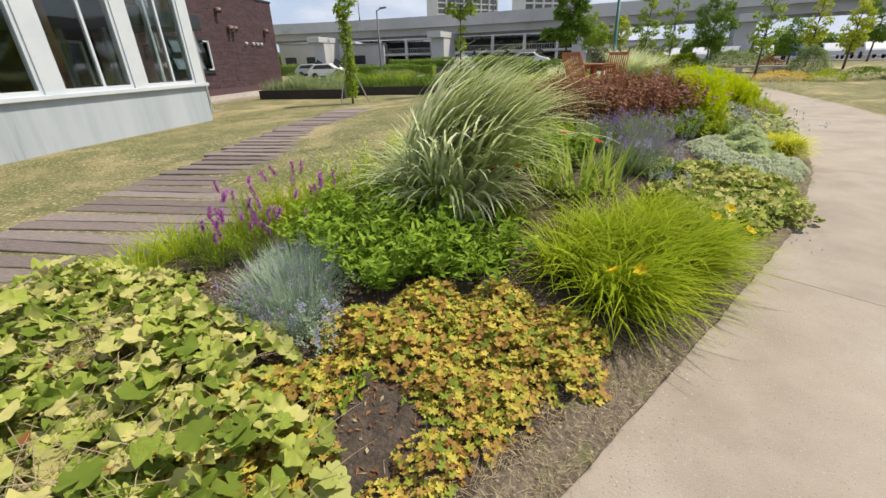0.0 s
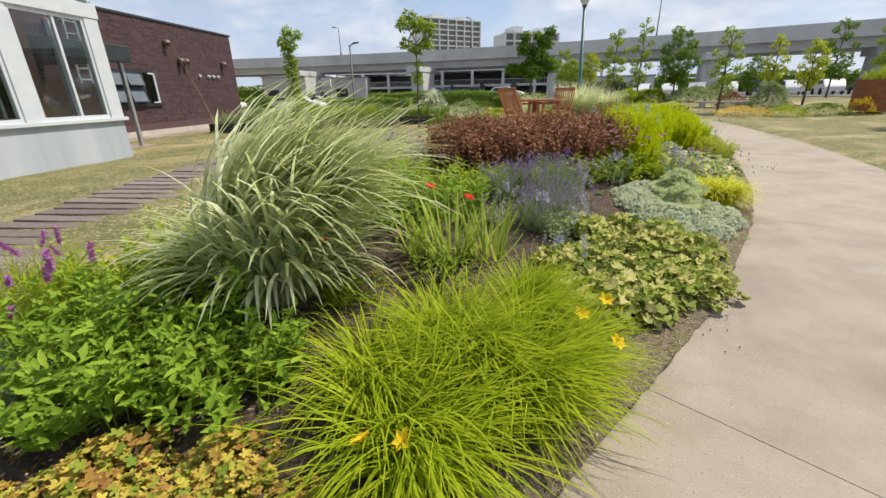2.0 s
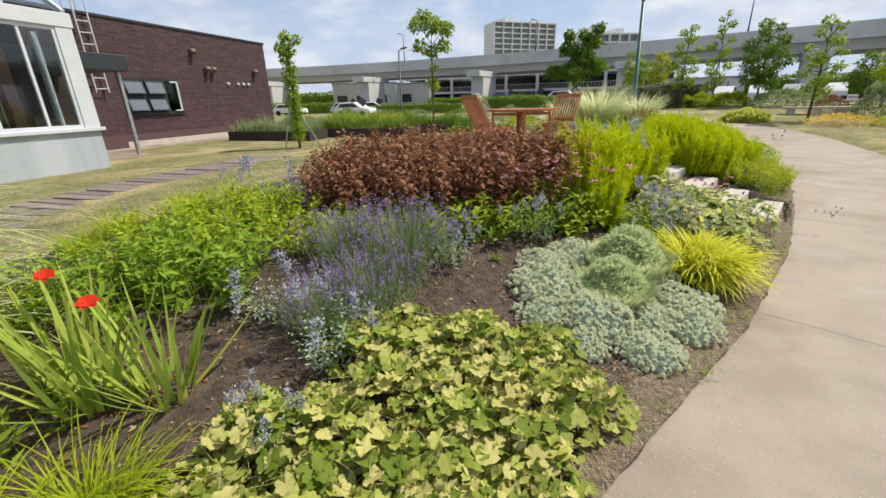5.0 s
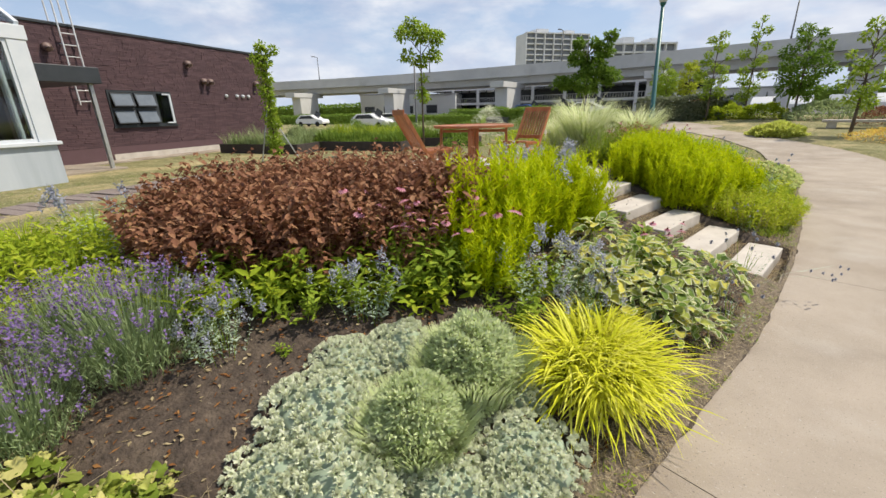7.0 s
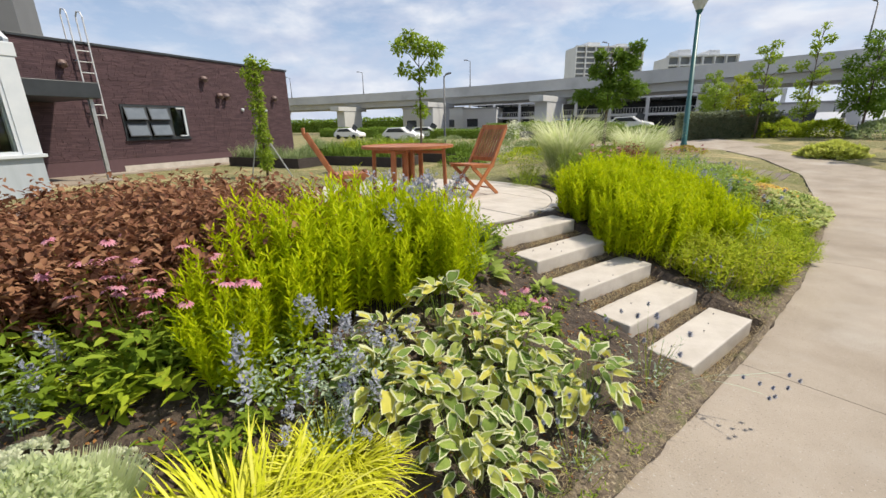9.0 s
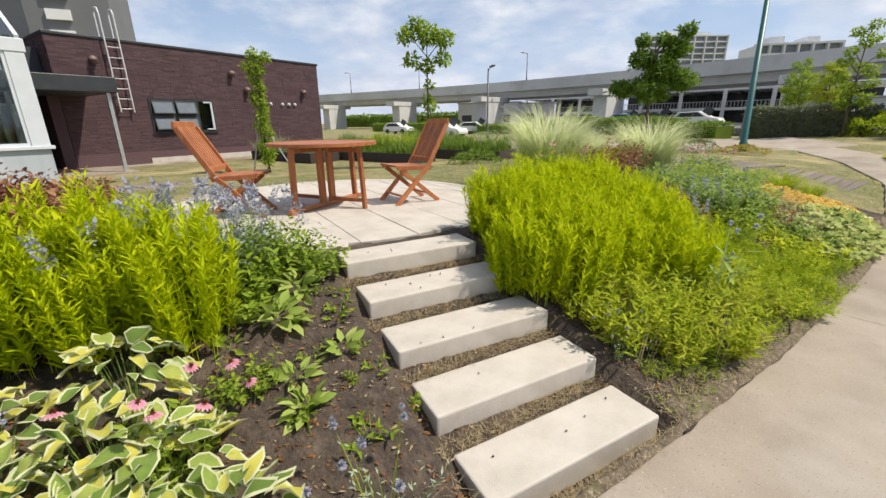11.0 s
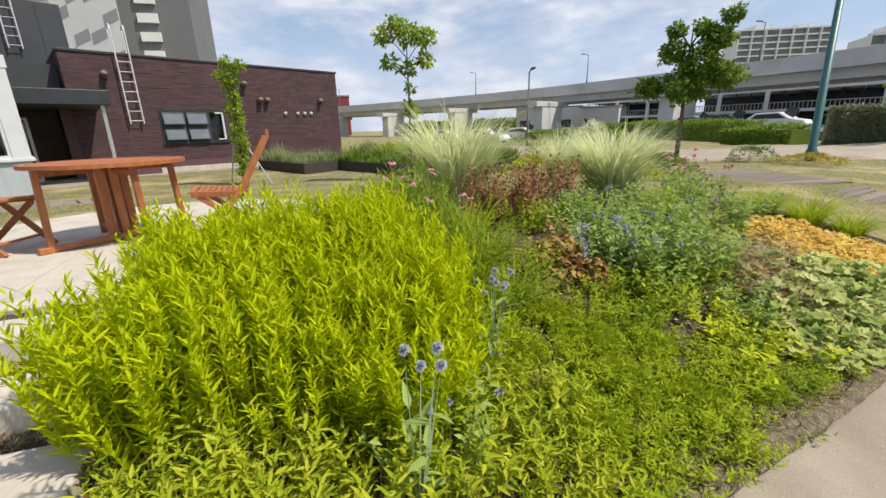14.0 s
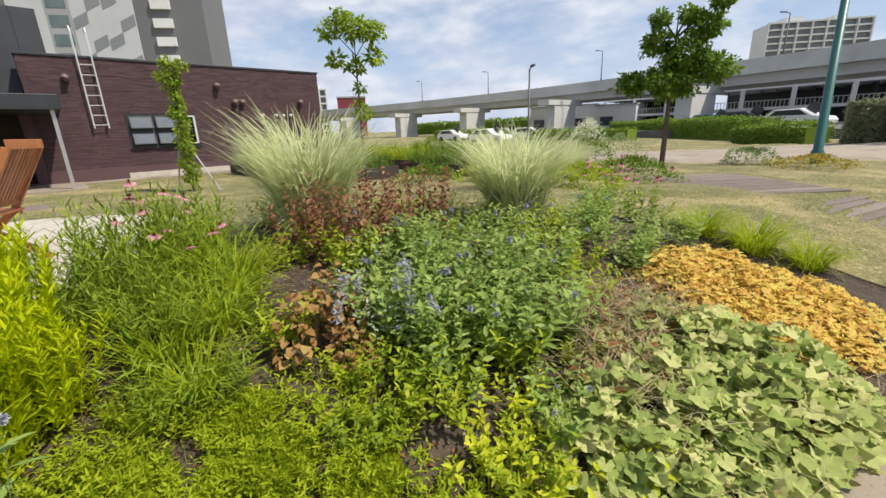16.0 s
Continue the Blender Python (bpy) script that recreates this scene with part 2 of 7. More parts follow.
def beam(bm, a, b, w, h, bevel=0.0, up=(0, 0, 1)):
    """A bar of section w x h from a to b."""
    a, b = Vector(a), Vector(b)
    d = b - a
    z = d.normalized()
    x = Vector(up).cross(z)
    x = x.normalized() if x.length > 1e-4 else Vector((1, 0, 0))
    y = z.cross(x)
    m = Matrix((x, y, z)).transposed().to_4x4()
    m.translation = (a + b) / 2
    L = d.length
    return add_box(bm, -w / 2, -h / 2, -L / 2, w / 2, h / 2, L / 2, bevel, m)


def tube(bm, points, radii, sides=8):
    """A tapered tube along points."""
    rings = []
    pts = [Vector(p) for p in points]
    for i, p in enumerate(pts):
        d = (pts[min(i + 1, len(pts) - 1)] - pts[max(i - 1, 0)]).normalized()
        x = d.orthogonal().normalized() if abs(d.z) < 0.9 else Vector((1, 0, 0)).cross(d).normalized()
        y = d.cross(x)
        r = radii[i] if isinstance(radii, (list, tuple)) else radii
        rings.append([bm.verts.new(p + (x * math.cos(k * 2 * math.pi / sides) + y * math.sin(k * 2 * math.pi / sides)) * r) for k in range(sides)])
    for r0, r1 in zip(rings, rings[1:]):
        for k in range(sides):
            bm.faces.new((r0[k], r0[(k + 1) % sides], r1[(k + 1) % sides], r1[k]))
    bm.faces.new(rings[-1])
    bm.faces.new(rings[0][::-1])
    return bm


RNG = np.random.default_rng(7)


class Soup:
    """Collects many small faces of one kind of plant."""

    def __init__(self):
        self.v, self.f, self.i, self.n = [], [], [], 0

    def add(self, verts, faces, index=None):
        self.v.append(verts)
        self.f.extend((np.asarray(faces) + self.n).tolist() if isinstance(faces, np.ndarray) else [[k + self.n for k in q] for q in faces])
        self.i.extend(index if index is not None else [0] * len(faces))
        self.n += len(verts)

    def link(self, name, mats, parent=None, label="", smooth_shade=True):
        ob = link_mesh(name, np.concatenate(self.v), self.f, mats, parent, label, self.i, smooth_shade)
        if parent:
            ob["kind"] = "stuff"
        return ob

    def blades(self, base, az, length, width, lean0, lean1, segs=5, bow=1.0, index=0, blunt=0.55):
        """Arching blades; leans are angles from upright at foot and tip, in radians."""
        n = len(base)
        az, length, width, lean0, lean1 = [np.broadcast_to(np.asarray(a, float), (n,)) for a in (az, length, width, lean0, lean1)]
        s = np.linspace(0, 1, segs + 1)
        ang = lean0[:, None] + (lean1 - lean0)[:, None] * (s[None, :] ** bow)
        mid = (ang[:, 1:] + ang[:, :-1]) / 2
        step = (length / segs)[:, None]
        out = np.concatenate([np.zeros((n, 1)), np.cumsum(np.sin(mid) * step, 1)], 1)
        up = np.concatenate([np.zeros((n, 1)), np.cumsum(np.cos(mid) * step, 1)], 1)
        ca, sa = np.cos(az)[:, None], np.sin(az)[:, None]
        c = np.stack([base[:, 0, None] + out * ca, base[:, 1, None] + out * sa, base[:, 2, None] + up], 2)
        w = width[:, None] * np.clip((1 - s) ** blunt, 0.04, 1)[None, :] / 2 * np.where(s < 0.15, 0.7, 1)[None, :]
        side = np.stack([-np.sin(az), np.cos(az), np.zeros(n)], 1)[:, None, :] * w[:, :, None]
        v = np.stack([c - side, c + side], 2).reshape(n, (segs + 1) * 2, 3)
        k = np.arange(segs) * 2
        q = np.stack([k, k + 1, k + 3, k + 2], 1)
        f = (q[None] + (np.arange(n) * (segs + 1) * 2)[:, None, None]).reshape(-1, 4)
        self.add(v.reshape(-1, 3), f, [index] * len(f))

    def leaves(self, pos, axis, roll, length, width, shape, index=None):
        """Copies of a leaf shape: pos and axis are (n,3); roll turns the leaf about its axis."""
        n = len(pos)
        pts, faces, inner = shape
        length, width, roll = [np.broadcast_to(np.asarray(a, float), (n,)) for a in (length, width, roll)]
        a = axis / np.linalg.norm(axis, axis=1, keepdims=True)
        upv = np.tile(np.array([0, 0, 1.0]), (n, 1))
        b = np.cross(upv, a)
        b /= np.linalg.norm(b, axis=1, keepdims=True) + 1e-6
        c = np.cross(a, b)
        cr, sr = np.cos(roll)[:, None], np.sin(roll)[:, None]
        b, c = b * cr + c * sr, c * cr - b * sr
        p = np.asarray(pts)
        v = pos[:, None] + a[:, None] * (p[None, :, 0, None] * length[:, None, None]) + b[:, None] * (p[None, :, 1, None] * width[:, None, None]) + c[:, None] * (p[None, :, 2, None] * width[:, None, None])
        fs, idx = [], []
        for i in range(n):
            o = i * len(p)
            for q, t in zip(faces, inner):
                fs.append([k + o for k in q])
                idx.append(t)
        self.add(v.reshape(-1, 3), fs, idx if index is None else [index] * len(fs))


def leaf_objects(parent, pos, axis, roll, length, width, meshes, name="leaf"):
    """Leaves that can be told apart, each an object on a shared mesh."""
    for i in range(len(pos)):
        a = Vector(axis[i]).normalized()
        b = Vector((0, 0, 1)).cross(a).normalized()
        c = a.cross(b)
        cr, sr = math.cos(roll[i]), math.sin(roll[i])
        b, c = b * cr + c * sr, c * cr - b * sr
        ob = new(name, meshes[i % len(meshes)])
        ob.parent = parent
        m = Matrix((a * length[i], b * width[i], c * width[i])).transposed().to_4x4()
        m.translation = Vector(pos[i])
        ob.matrix_basis = m


def leaf_mesh(shape, mats, bend):
    pts, faces, inner = shape
    me = bpy.data.meshes.new("leaf")
    me.from_pydata([(x, y, z + bend * noise.noise(Vector((x * 2, y * 2, bend * 40)))) for x, y, z in pts], [], faces)
    for m in mats:
        me.materials.append(m)
    me.polygons.foreach_set("material_index", np.asarray(inner, np.int32))
    me.polygons.foreach_set("use_smooth", np.ones(len(faces), bool))
    return me


def oval(wide=0.42, fold=0.12):
    p = [(0, 0, 0), (0.3, -0.5, fold * 2), (0.7, -0.36, fold), (1, 0, -0.12), (0.7, 0.36, fold), (0.3, 0.5, fold * 2), (0.5, 0, 0)]
    return p, [(0, 6, 1), (1, 6, 2), (2, 6, 3), (3, 6, 4), (4, 6, 5), (5, 6, 0)], [0] * 6


def lance():
    return [(0, 0, 0), (0.4, -0.5, 0.1), (1, 0, -0.15), (0.4, 0.5, 0.1)], [(0, 1, 2, 3)], [0]


def willow_leaf():
    """A slim leaf, widest below the middle, folded along its rib."""
    p = [(0, 0, 0), (0.28, -0.5, 0.14), (0.68, -0.34, 0.06), (1, 0, -0.2), (0.68, 0.34, 0.06), (0.28, 0.5, 0.14)]
    return p, [(0, 1, 2, 3), (0, 3, 4, 5)], [0] * 2


def lobed(lobes=7, deep=0.18):
    """A round leaf with blunt scalloped lobes, cupped and creased along its ribs."""
    p, rim, n = [(0.0, 0, 0)], [], lobes * 3
    for i in range(n + 1):
        a = radians(-158 + 316 * i / n)
        k = i % 3
        r = (1 - deep, 0.96, 1.0)[k] * (1.0 - 0.1 * abs(a) / math.pi)
        p.append((r * math.cos(a), r * math.sin(a), 0.2 * r * (0.35 if k == 0 else 1) + 0.07 * math.sin(i * 1.3)))
        rim.append(i + 1)
    return p, [(0, rim[i], rim[i + 1]) for i in range(len(rim) - 1)], [0] * (len(rim) - 1)


def edged():
    """A broad leaf with a pale margin: the rim faces take material 1."""
    out = [(0, 0, 0), (0.18, 0.4, 0.14), (0.45, 0.5, 0.18), (0.78, 0.28, 0.05), (1, 0, -0.12), (0.78, -0.28, 0.05), (0.45, -0.5, 0.18), (0.18, -0.4, 0.14)]
    inn = [(0.05, 0, 0), (0.2, 0.31, 0.1), (0.45, 0.40, 0.13), (0.73, 0.21, 0.03), (0.9, 0, -0.1), (0.73, -0.21, 0.03), (0.45, -0.40, 0.13), (0.2, -0.31, 0.1)]
    p = out + inn + [(0.45, 0, 0)]
    f = [(i, (i + 1) % 8, 8 + (i + 1) % 8, 8 + i) for i in range(8)] + [(8 + i, 8 + (i + 1) % 8, 16) for i in range(8)]
    return p, f, [1] * 8 + [0] * 8


OVAL, LANCE, LOBED, LOBED5, EDGED, WILLOW = oval(), lance(), lobed(7, 0.15), lobed(5, 0.4), edged(), willow_leaf()


def disc(n, r, squash=1.0, power=0.5):
    a, q = RNG.uniform(0, 2 * np.pi, n), RNG.uniform(0, 1, n) ** power * r
    return np.stack([np.cos(a) * q, np.sin(a) * q * squash, np.zeros(n)], 1)


def around(n, tilt_lo, tilt_hi):
    """n directions with an elevation between the two angles (degrees)."""
    a, e = RNG.uniform(0, 2 * np.pi, n), np.radians(RNG.uniform(tilt_lo, tilt_hi, n))
    return np.stack([np.cos(a) * np.cos(e), np.sin(a) * np.cos(e), np.sin(e)], 1)


def set_out(makers, spots, turn=True):
    """Stand copies of the plants at (x, y, size) on the ground."""
    used = set()
    for i, (x, y, s) in enumerate(spots):
        k = makers[i % len(makers)]
        m = pose(x, y, float(land(x, y)) - 0.01, 0, 0, RNG.uniform(0, 360) if turn else 0) @ Matrix.Diagonal((s, s, s * RNG.uniform(0.92, 1.1), 1))
        if k in used:
            copy_thing(k, m)
        else:
            used.add(k)
            k.matrix_world = m


def patch(cx, cy, rx, ry, turn, spacing, lo=0.85, hi=1.15, skip=()):
    """Spots filling an ellipse."""
    spots, c, s = [], math.cos(radians(turn)), math.sin(radians(turn))
    for iy in np.arange(-ry, ry + 0.01, spacing):
        for ix in np.arange(-rx, rx + 0.01, spacing):
            jx, jy = ix + RNG.uniform(-0.3, 0.3) * spacing, iy + RNG.uniform(-0.3, 0.3) * spacing
            if (jx / rx) ** 2 + (jy / ry) ** 2 <= 1.05:
                x, y = cx + jx * c - jy * s, cy + jx * s + jy * c
                if all((x - a) ** 2 + (y - b) ** 2 > r * r for a, b, r in skip):
                    spots.append((x, y, RNG.uniform(lo, hi)))
    return spots


def fill(poly, spacing, lo=0.85, hi=1.15):
    """Spots filling a polygon, on a jittered grid."""
    spots, n = [], len(poly)
    xs, ys = [p[0] for p in poly], [p[1] for p in poly]
    for gy in np.arange(min(ys), max(ys) + 0.01, spacing):
        for gx in np.arange(min(xs), max(xs) + 0.01, spacing):
            x, y = gx + RNG.uniform(-0.32, 0.32) * spacing, gy + RNG.uniform(-0.32, 0.32) * spacing
            inside = False
            for i in range(n):
                (ax, ay), (bx, by) = poly[i], poly[(i + 1) % n]
                if (ay > y) != (by > y) and x < ax + (y - ay) / (by - ay) * (bx - ax):
                    inside = not inside
            if inside:
                spots.append((float(x), float(y), RNG.uniform(lo, hi)))
    return spots


# ---- ground, path, terrace ----
BED_Y = [-4, 0, 1.5, 2.2, 4.4, 6.5, 8.0, 9.4, 9.8, 14.6, 15, 18.6, 19.6, 20.4, 20.8]
BED_X = [-4.4, -3.9, -3.9, -3.9, -4.2, -4.8, -5.0, -4.6, -2.0, -2.0, -3.7, -3.4, -2.0, -0.9, 0.2]


def ground_sheet():
    xs = np.concatenate([[-3000, -800, -300, -150, -80, -50, -35, -25, -18], np.arange(-14, 9, 0.25), [9.5, 11, 14, 18, 30, 60, 150, 500, 3000]])
    ys = np.concatenate([[-3000, -500, -150, -60, -25, -12], np.arange(-7, 38, 0.25), [39, 41, 43, 46, 55, 70, 100, 200, 600, 3000]])
    X, Y = np.meshgrid(xs, ys)
    Z = land(X, Y)
    d = path_edge(Y) - X
    under = (d < 0.1) & (d > -path_width(Y) - 0.5) & (Y < 41) & (Y > -30)
    Z = np.where(under, -0.08 + rise(X, Y), Z)
    bed = (d > 0.15) & (X > np.interp(Y, BED_Y, BED_X) + 0.3) & (Y > -3.8) & (Y < 20.6)
    Z = np.where(bed, Z - 0.14, Z)
    rough = np.array([noise.noise(Vector((a * 0.7, b * 0.7, 0))) for a, b in zip(X.ravel(), Y.ravel())]).reshape(X.shape)
    Z = Z + np.where(under, 0, 0.025 * rough)
    v = np.stack([X.ravel(), Y.ravel(), Z.ravel()], 1)
    ny, nx = X.shape
    i = (np.arange(ny - 1)[:, None] * nx + np.arange(nx - 1)[None]).ravel()
    f = np.stack([i, i + 1, i + nx + 1, i + nx], 1)
    return tagged(link_mesh("ground", v, f, LAWN, smooth_shade=True), "dry patchy lawn ground with worn straw-coloured areas", "lawn", kind="structure")


ground_sheet()


def path_points():
    y = np.arange(-240, 801) * 0.05
    x = path_edge(y)
    k = np.ones(29) / 29
    x = np.convolve(np.pad(x, 14, mode="edge"), k, "valid")
    t = np.stack([np.gradient(x), np.gradient(y)], 1)
    t /= np.linalg.norm(t, axis=1, keepdims=True)
    n = np.stack([t[:, 1], -t[:, 0]], 1)
    w = path_width(y) * 0.97
    return y, np.stack([x, y], 1), np.stack([x, y], 1) + n * w[:, None]


PY, PL, PR = path_points()
pathway = tagged(new("path"), "pale beige concrete garden path with saw-cut joints", "path", kind="structure")
for a, b in zip([-12, -7, -3.2, 0.5, 3.85, 8.25, 11.75, 15.2, 18.9, 22.8, 26.6, 30.4, 34.2], [-7, -3.2, 0.5, 3.85, 8.25, 11.75, 15.2, 18.9, 22.8, 26.6, 30.4, 34.2, 39.9]):
    k = np.where((PY >= a - 1e-6) & (PY <= b + 1e-6))[0]
    L, R = PL[k].copy(), PR[k].copy()
    for e, s in ((0, 1), (-1, -1)):
        d = (L[1] - L[0]) / np.linalg.norm(L[1] - L[0]) * 0.003 * s
        L[e] += d
        R[e] += d
    across = 7
    verts, faces, n = [], [], len(k)
    for lp, rp in zip(L, R):
        for j in range(across):
            q = lp + (rp - lp) * j / (across - 1)
            verts.append((q[0], q[1], float(rise(q[0], q[1]))))
        verts.append((rp[0], rp[1], float(rise(*rp)) - 0.12))
        verts.append((lp[0], lp[1], float(rise(*lp)) - 0.12))
    c = across + 2
    for i in range(n - 1):
        for j in range(c):
            faces.append((i * c + j, i * c + (j + 1) % c, (i + 1) * c + (j + 1) % c, (i + 1) * c + j))
    faces.append(tuple(range(c))[::-1])
    faces.append(tuple((n - 1) * c + j for j in range(c)))
    for i in range(len(verts)):
        if i % c in (0, across - 1):
            q = verts[i]
            j = 0.016 * noise.noise(Vector((q[0] * 3, q[1] * 3, 1)))
            verts[i] = (q[0] + j, q[1], q[2] - 0.006)
    link_mesh("slab", verts, [q[::-1] for q in faces], CONCRETE, pathway)

# a second path that crosses behind the lawn
bm = bmesh.new()
side = [(-3.3, 34.6, -7.6, 38.4), (-5.5, 31.2, -9.6, 35.6), (-8.2, 28.2, -13.2, 33.4), (-12.5, 27.5, -17, 33), (-18, 26.5, -20, 31.5), (-30, 28, -30, 33)]
along = np.linspace(0, len(side) - 1, 41)
edges = [np.interp(along, range(len(side)), [s[k] for s in side]) for k in range(4)]
grid = []
for i in range(41):
    line = []
    for j in range(13):
        px, py = edges[0][i] + (edges[2][i] - edges[0][i]) * j / 12, edges[1][i] + (edges[3][i] - edges[1][i]) * j / 12
        line.append((px, py, float(land(px, py)) + (0.05 if 0 < j < 12 else -0.1)))
    grid.append([bm.verts.new(v) for v in line])
for g0, g1 in zip(grid, grid[1:]):
    for j in range(12):
        bm.faces.new((g0[j], g1[j], g1[j + 1], g0[j + 1]))
bmesh.ops.recalc_face_normals(bm, faces=bm.faces)
tagged(part("cross_path", bm, CONCRETE), "pale concrete cross path beyond the lawn", "path", kind="structure")


def bed_soil():
    ys = np.arange(-4, 20.81, 0.06)
    verts, faces, cols = [], [], 70
    for y in ys:
        xe, xl = float(path_edge(y)) + 0.05, float(np.interp(y, BED_Y, BED_X))
        for j in range(cols):
            x = xe + (xl - xe) * j / (cols - 1)
            crumb = noise.noise(Vector((x * 9, y * 9, 0))) * 0.014 + noise.noise(Vector((x * 28, y * 28, 3))) * 0.008
            lift = 0.02 * min(1, j / 3) * (0 if j == cols - 1 else 1)
            verts.append((x + 0.03 * noise.noise(Vector((y * 4, j, 0))), y, float(land(x, y)) + lift + crumb * min(1, j / 2) + (0.004 if j == 0 else 0) - (0.03 if j == cols - 1 else 0)))
    for i in range(len(ys) - 1):
        for j in range(cols - 1):
            k = i * cols + j
            faces.append((k, k + cols, k + cols + 1, k + 1))
    return tagged(link_mesh("flower_bed", verts, faces, SOIL, smooth_shade=True), "dark crumbly garden soil of the flower bed", "soil", kind="structure")


bed_soil()


def verge():
    """Trodden dry strip between the path and the planting."""
    ys = np.arange(-3, 20.5, 0.05)
    verts, faces, cols = [], [], 8
    for y in ys:
        xe = float(path_edge(y)) + 0.05 + 0.015 * noise.noise(Vector((0, y * 5, 2)))
        w = float(np.interp(y, [8.5, 10, 12.6, 13], [0.26, 0.2, 0.2, 0.13])) + 0.1 * noise.noise(Vector((3, y * 1.3, 0))) + 0.05 * noise.noise(Vector((3, y * 7, 0)))
        for j in range(cols):
            x = xe - w * j / (cols - 1)
            verts.append((x, y, 0.002 if j == 0 else float(land(x, y)) + (0.03 if j < cols - 1 else -0.012) + 0.007 + 0.008 * noise.noise(Vector((x * 25, y * 25, 0)))))
    for i in range(len(ys) - 1):
        for j in range(cols - 1):
            k = i * cols + j
            faces.append((k, k + cols, k + cols + 1, k + 1))
    return tagged(link_mesh("verge", verts, faces, DRYSOIL, smooth_shade=True), "dry trodden strip of straw and soil beside the path", "verge", kind="structure")


verge()


def clip(poly, a, b):
    """The part of a polygon left of the line a to b."""
    out = []
    for i, p in enumerate(poly):
        q = poly[(i + 1) % len(poly)]
        sp = (b[0] - a[0]) * (p[1] - a[1]) - (b[1] - a[1]) * (p[0] - a[0])
        sq = (b[0] - a[0]) * (q[1] - a[1]) - (b[1] - a[1]) * (q[0] - a[0])
        if sp >= 0:
            out.append(p)
        if sp * sq < 0:
            t = sp / (sp - sq)
            out.append((p[0] + (q[0] - p[0]) * t, p[1] + (q[1] - p[1]) * t))
    return out


TERRACE_Z = 0.65
terrace = tagged(new("terrace"), "round terrace of pale stone slabs with a curved kerb", "terrace", kind="structure")
CX, CY, CR = -3.0, 12.1, 2.28


def prism(poly, z0, z1, name, mat, parent, chamfer=0.006):
    n = len(poly)
    cx, cy = sum(p[0] for p in poly) / n, sum(p[1] for p in poly) / n
    top = []
    for p in poly:
        d = math.hypot(p[0] - cx, p[1] - cy)
        top.append((p[0] + (cx - p[0]) / d * chamfer, p[1] + (cy - p[1]) / d * chamfer, z1))
    verts = [(p[0], p[1], z0) for p in poly] + [(p[0], p[1], z1 - chamfer) for p in poly] + top
    faces = [tuple(range(2 * n, 3 * n))]
    for k in (0, n):
        faces += [(k + i, k + (i + 1) % n, k + n + (i + 1) % n, k + n + i) for i in range(n)]
    return link_mesh(name, verts, faces, mat, parent)


ring = [(CX + (CR - 0.14) * math.cos(a), CY + (CR - 0.14) * math.sin(a)) for a in np.linspace(0, 2 * math.pi, 49)[:-1]]
for iy in range(8):
    y0 = 9.92 + iy * 0.577
    for ix in range(5):
        x1 = -0.72 - ix * 1.16
        poly = [(x1 - 1.152, y0), (x1, y0), (x1, y0 + 0.569), (x1 - 1.152, y0 + 0.569)]
        for i in range(48):
            poly = clip(poly, ring[i], ring[(i + 1) % 48]) if poly else poly
        if len(poly) > 2:
            prism(poly, 0.45, TERRACE_Z + RNG.uniform(-0.002, 0.002), "paving_slab", STONE, terrace)
for i in range(24):
    a0, a1 = i / 24 * 2 * math.pi + 0.004, (i + 1) / 24 * 2 * math.pi - 0.004
    mid = (a0 + a1) / 2
    if CX + CR * math.cos(mid) > -0.80:
        continue
    poly = [(CX + r * math.cos(a), CY + r * math.sin(a)) for r, aa in ((CR, (a0, mid, a1)), (CR - 0.13, (a1, mid, a0))) for a in aa]
    prism(poly, 0.4, TERRACE_Z + 0.003, "kerb_stone", STONE, terrace)

for i, (xf, z) in enumerate(((-0.355, 0.65), (0.105, 0.495), (0.57, 0.34), (1.03, 0.185), (1.5, 0.045))):
    bm = box(-0.345, -0.6, -0.22, 0, 0.6, 0, 0.012)
    for v in bm.verts:
        v.co += Vector([0.004 * noise.noise(v.co * 7 + Vector((i * 9, k * 5, 0))) for k in range(3)])
    step = part("stone_step", bm, STONE)
    step.matrix_world = pose(xf, 11.94, z, 0, 0, RNG.uniform(-1, 1) - 2.5)
    tagged(step, "pale cut stone step block with crisp edges", "step", "garden steps")

STEP_GAPS = np.array([-0.3, 0.165, 0.63, 1.09, 1.56])

# timber sleepers laid across the lawn
U, N = Vector((-0.405, 0.914, 0)), Vector((0.914, 0.405, 0))
track = tagged(new("sleeper_track"), "weathered brown timber sleepers sunk in the lawn", "boardwalk", kind="structure")
sleeper = None
for row_start, direction, count in (((-4.15, -0.9), U, 24), ((-3.2, 24.2), Vector((-0.9, 0.25, 0)), 7), ((-2.2, 24.0), Vector((0.8, 0.1, 0)), 4)):
    for i in range(count):
        for half in (0, 1):
            c = Vector((*row_start, 0)) + direction * (i * 0.52 + half * 0.235)
            across = Vector((direction.y, -direction.x, 0))
            c = c + across * RNG.uniform(-0.12, 0.12)
            if sleeper is None:
                bm = box(-0.95, -0.108, -0.1, 1.4, 0.108, 0, 0.012)
                bmesh.ops.subdivide_edges(bm, edges=[e for e in bm.edges if abs(e.verts[0].co.x - e.verts[1].co.x) > 1], cuts=6)
                for v in bm.verts:
                    v.co += Vector((0, 0.006 * noise.noise(v.co * 3), 0.008 * noise.noise(v.co * 4 + Vector((3, 0, 0)))))
                sleeper = part("sleeper", bm, TIMBER, track)
                ob = sleeper
            else:
                ob = new("sleeper", sleeper.data)
                ob.parent = track
            ob.matrix_world = pose(c.x, c.y, float(land(c.x, c.y)) + 0.010, 0, 0, math.degrees(math.atan2(across.y, across.x)) + RNG.uniform(-2, 2))


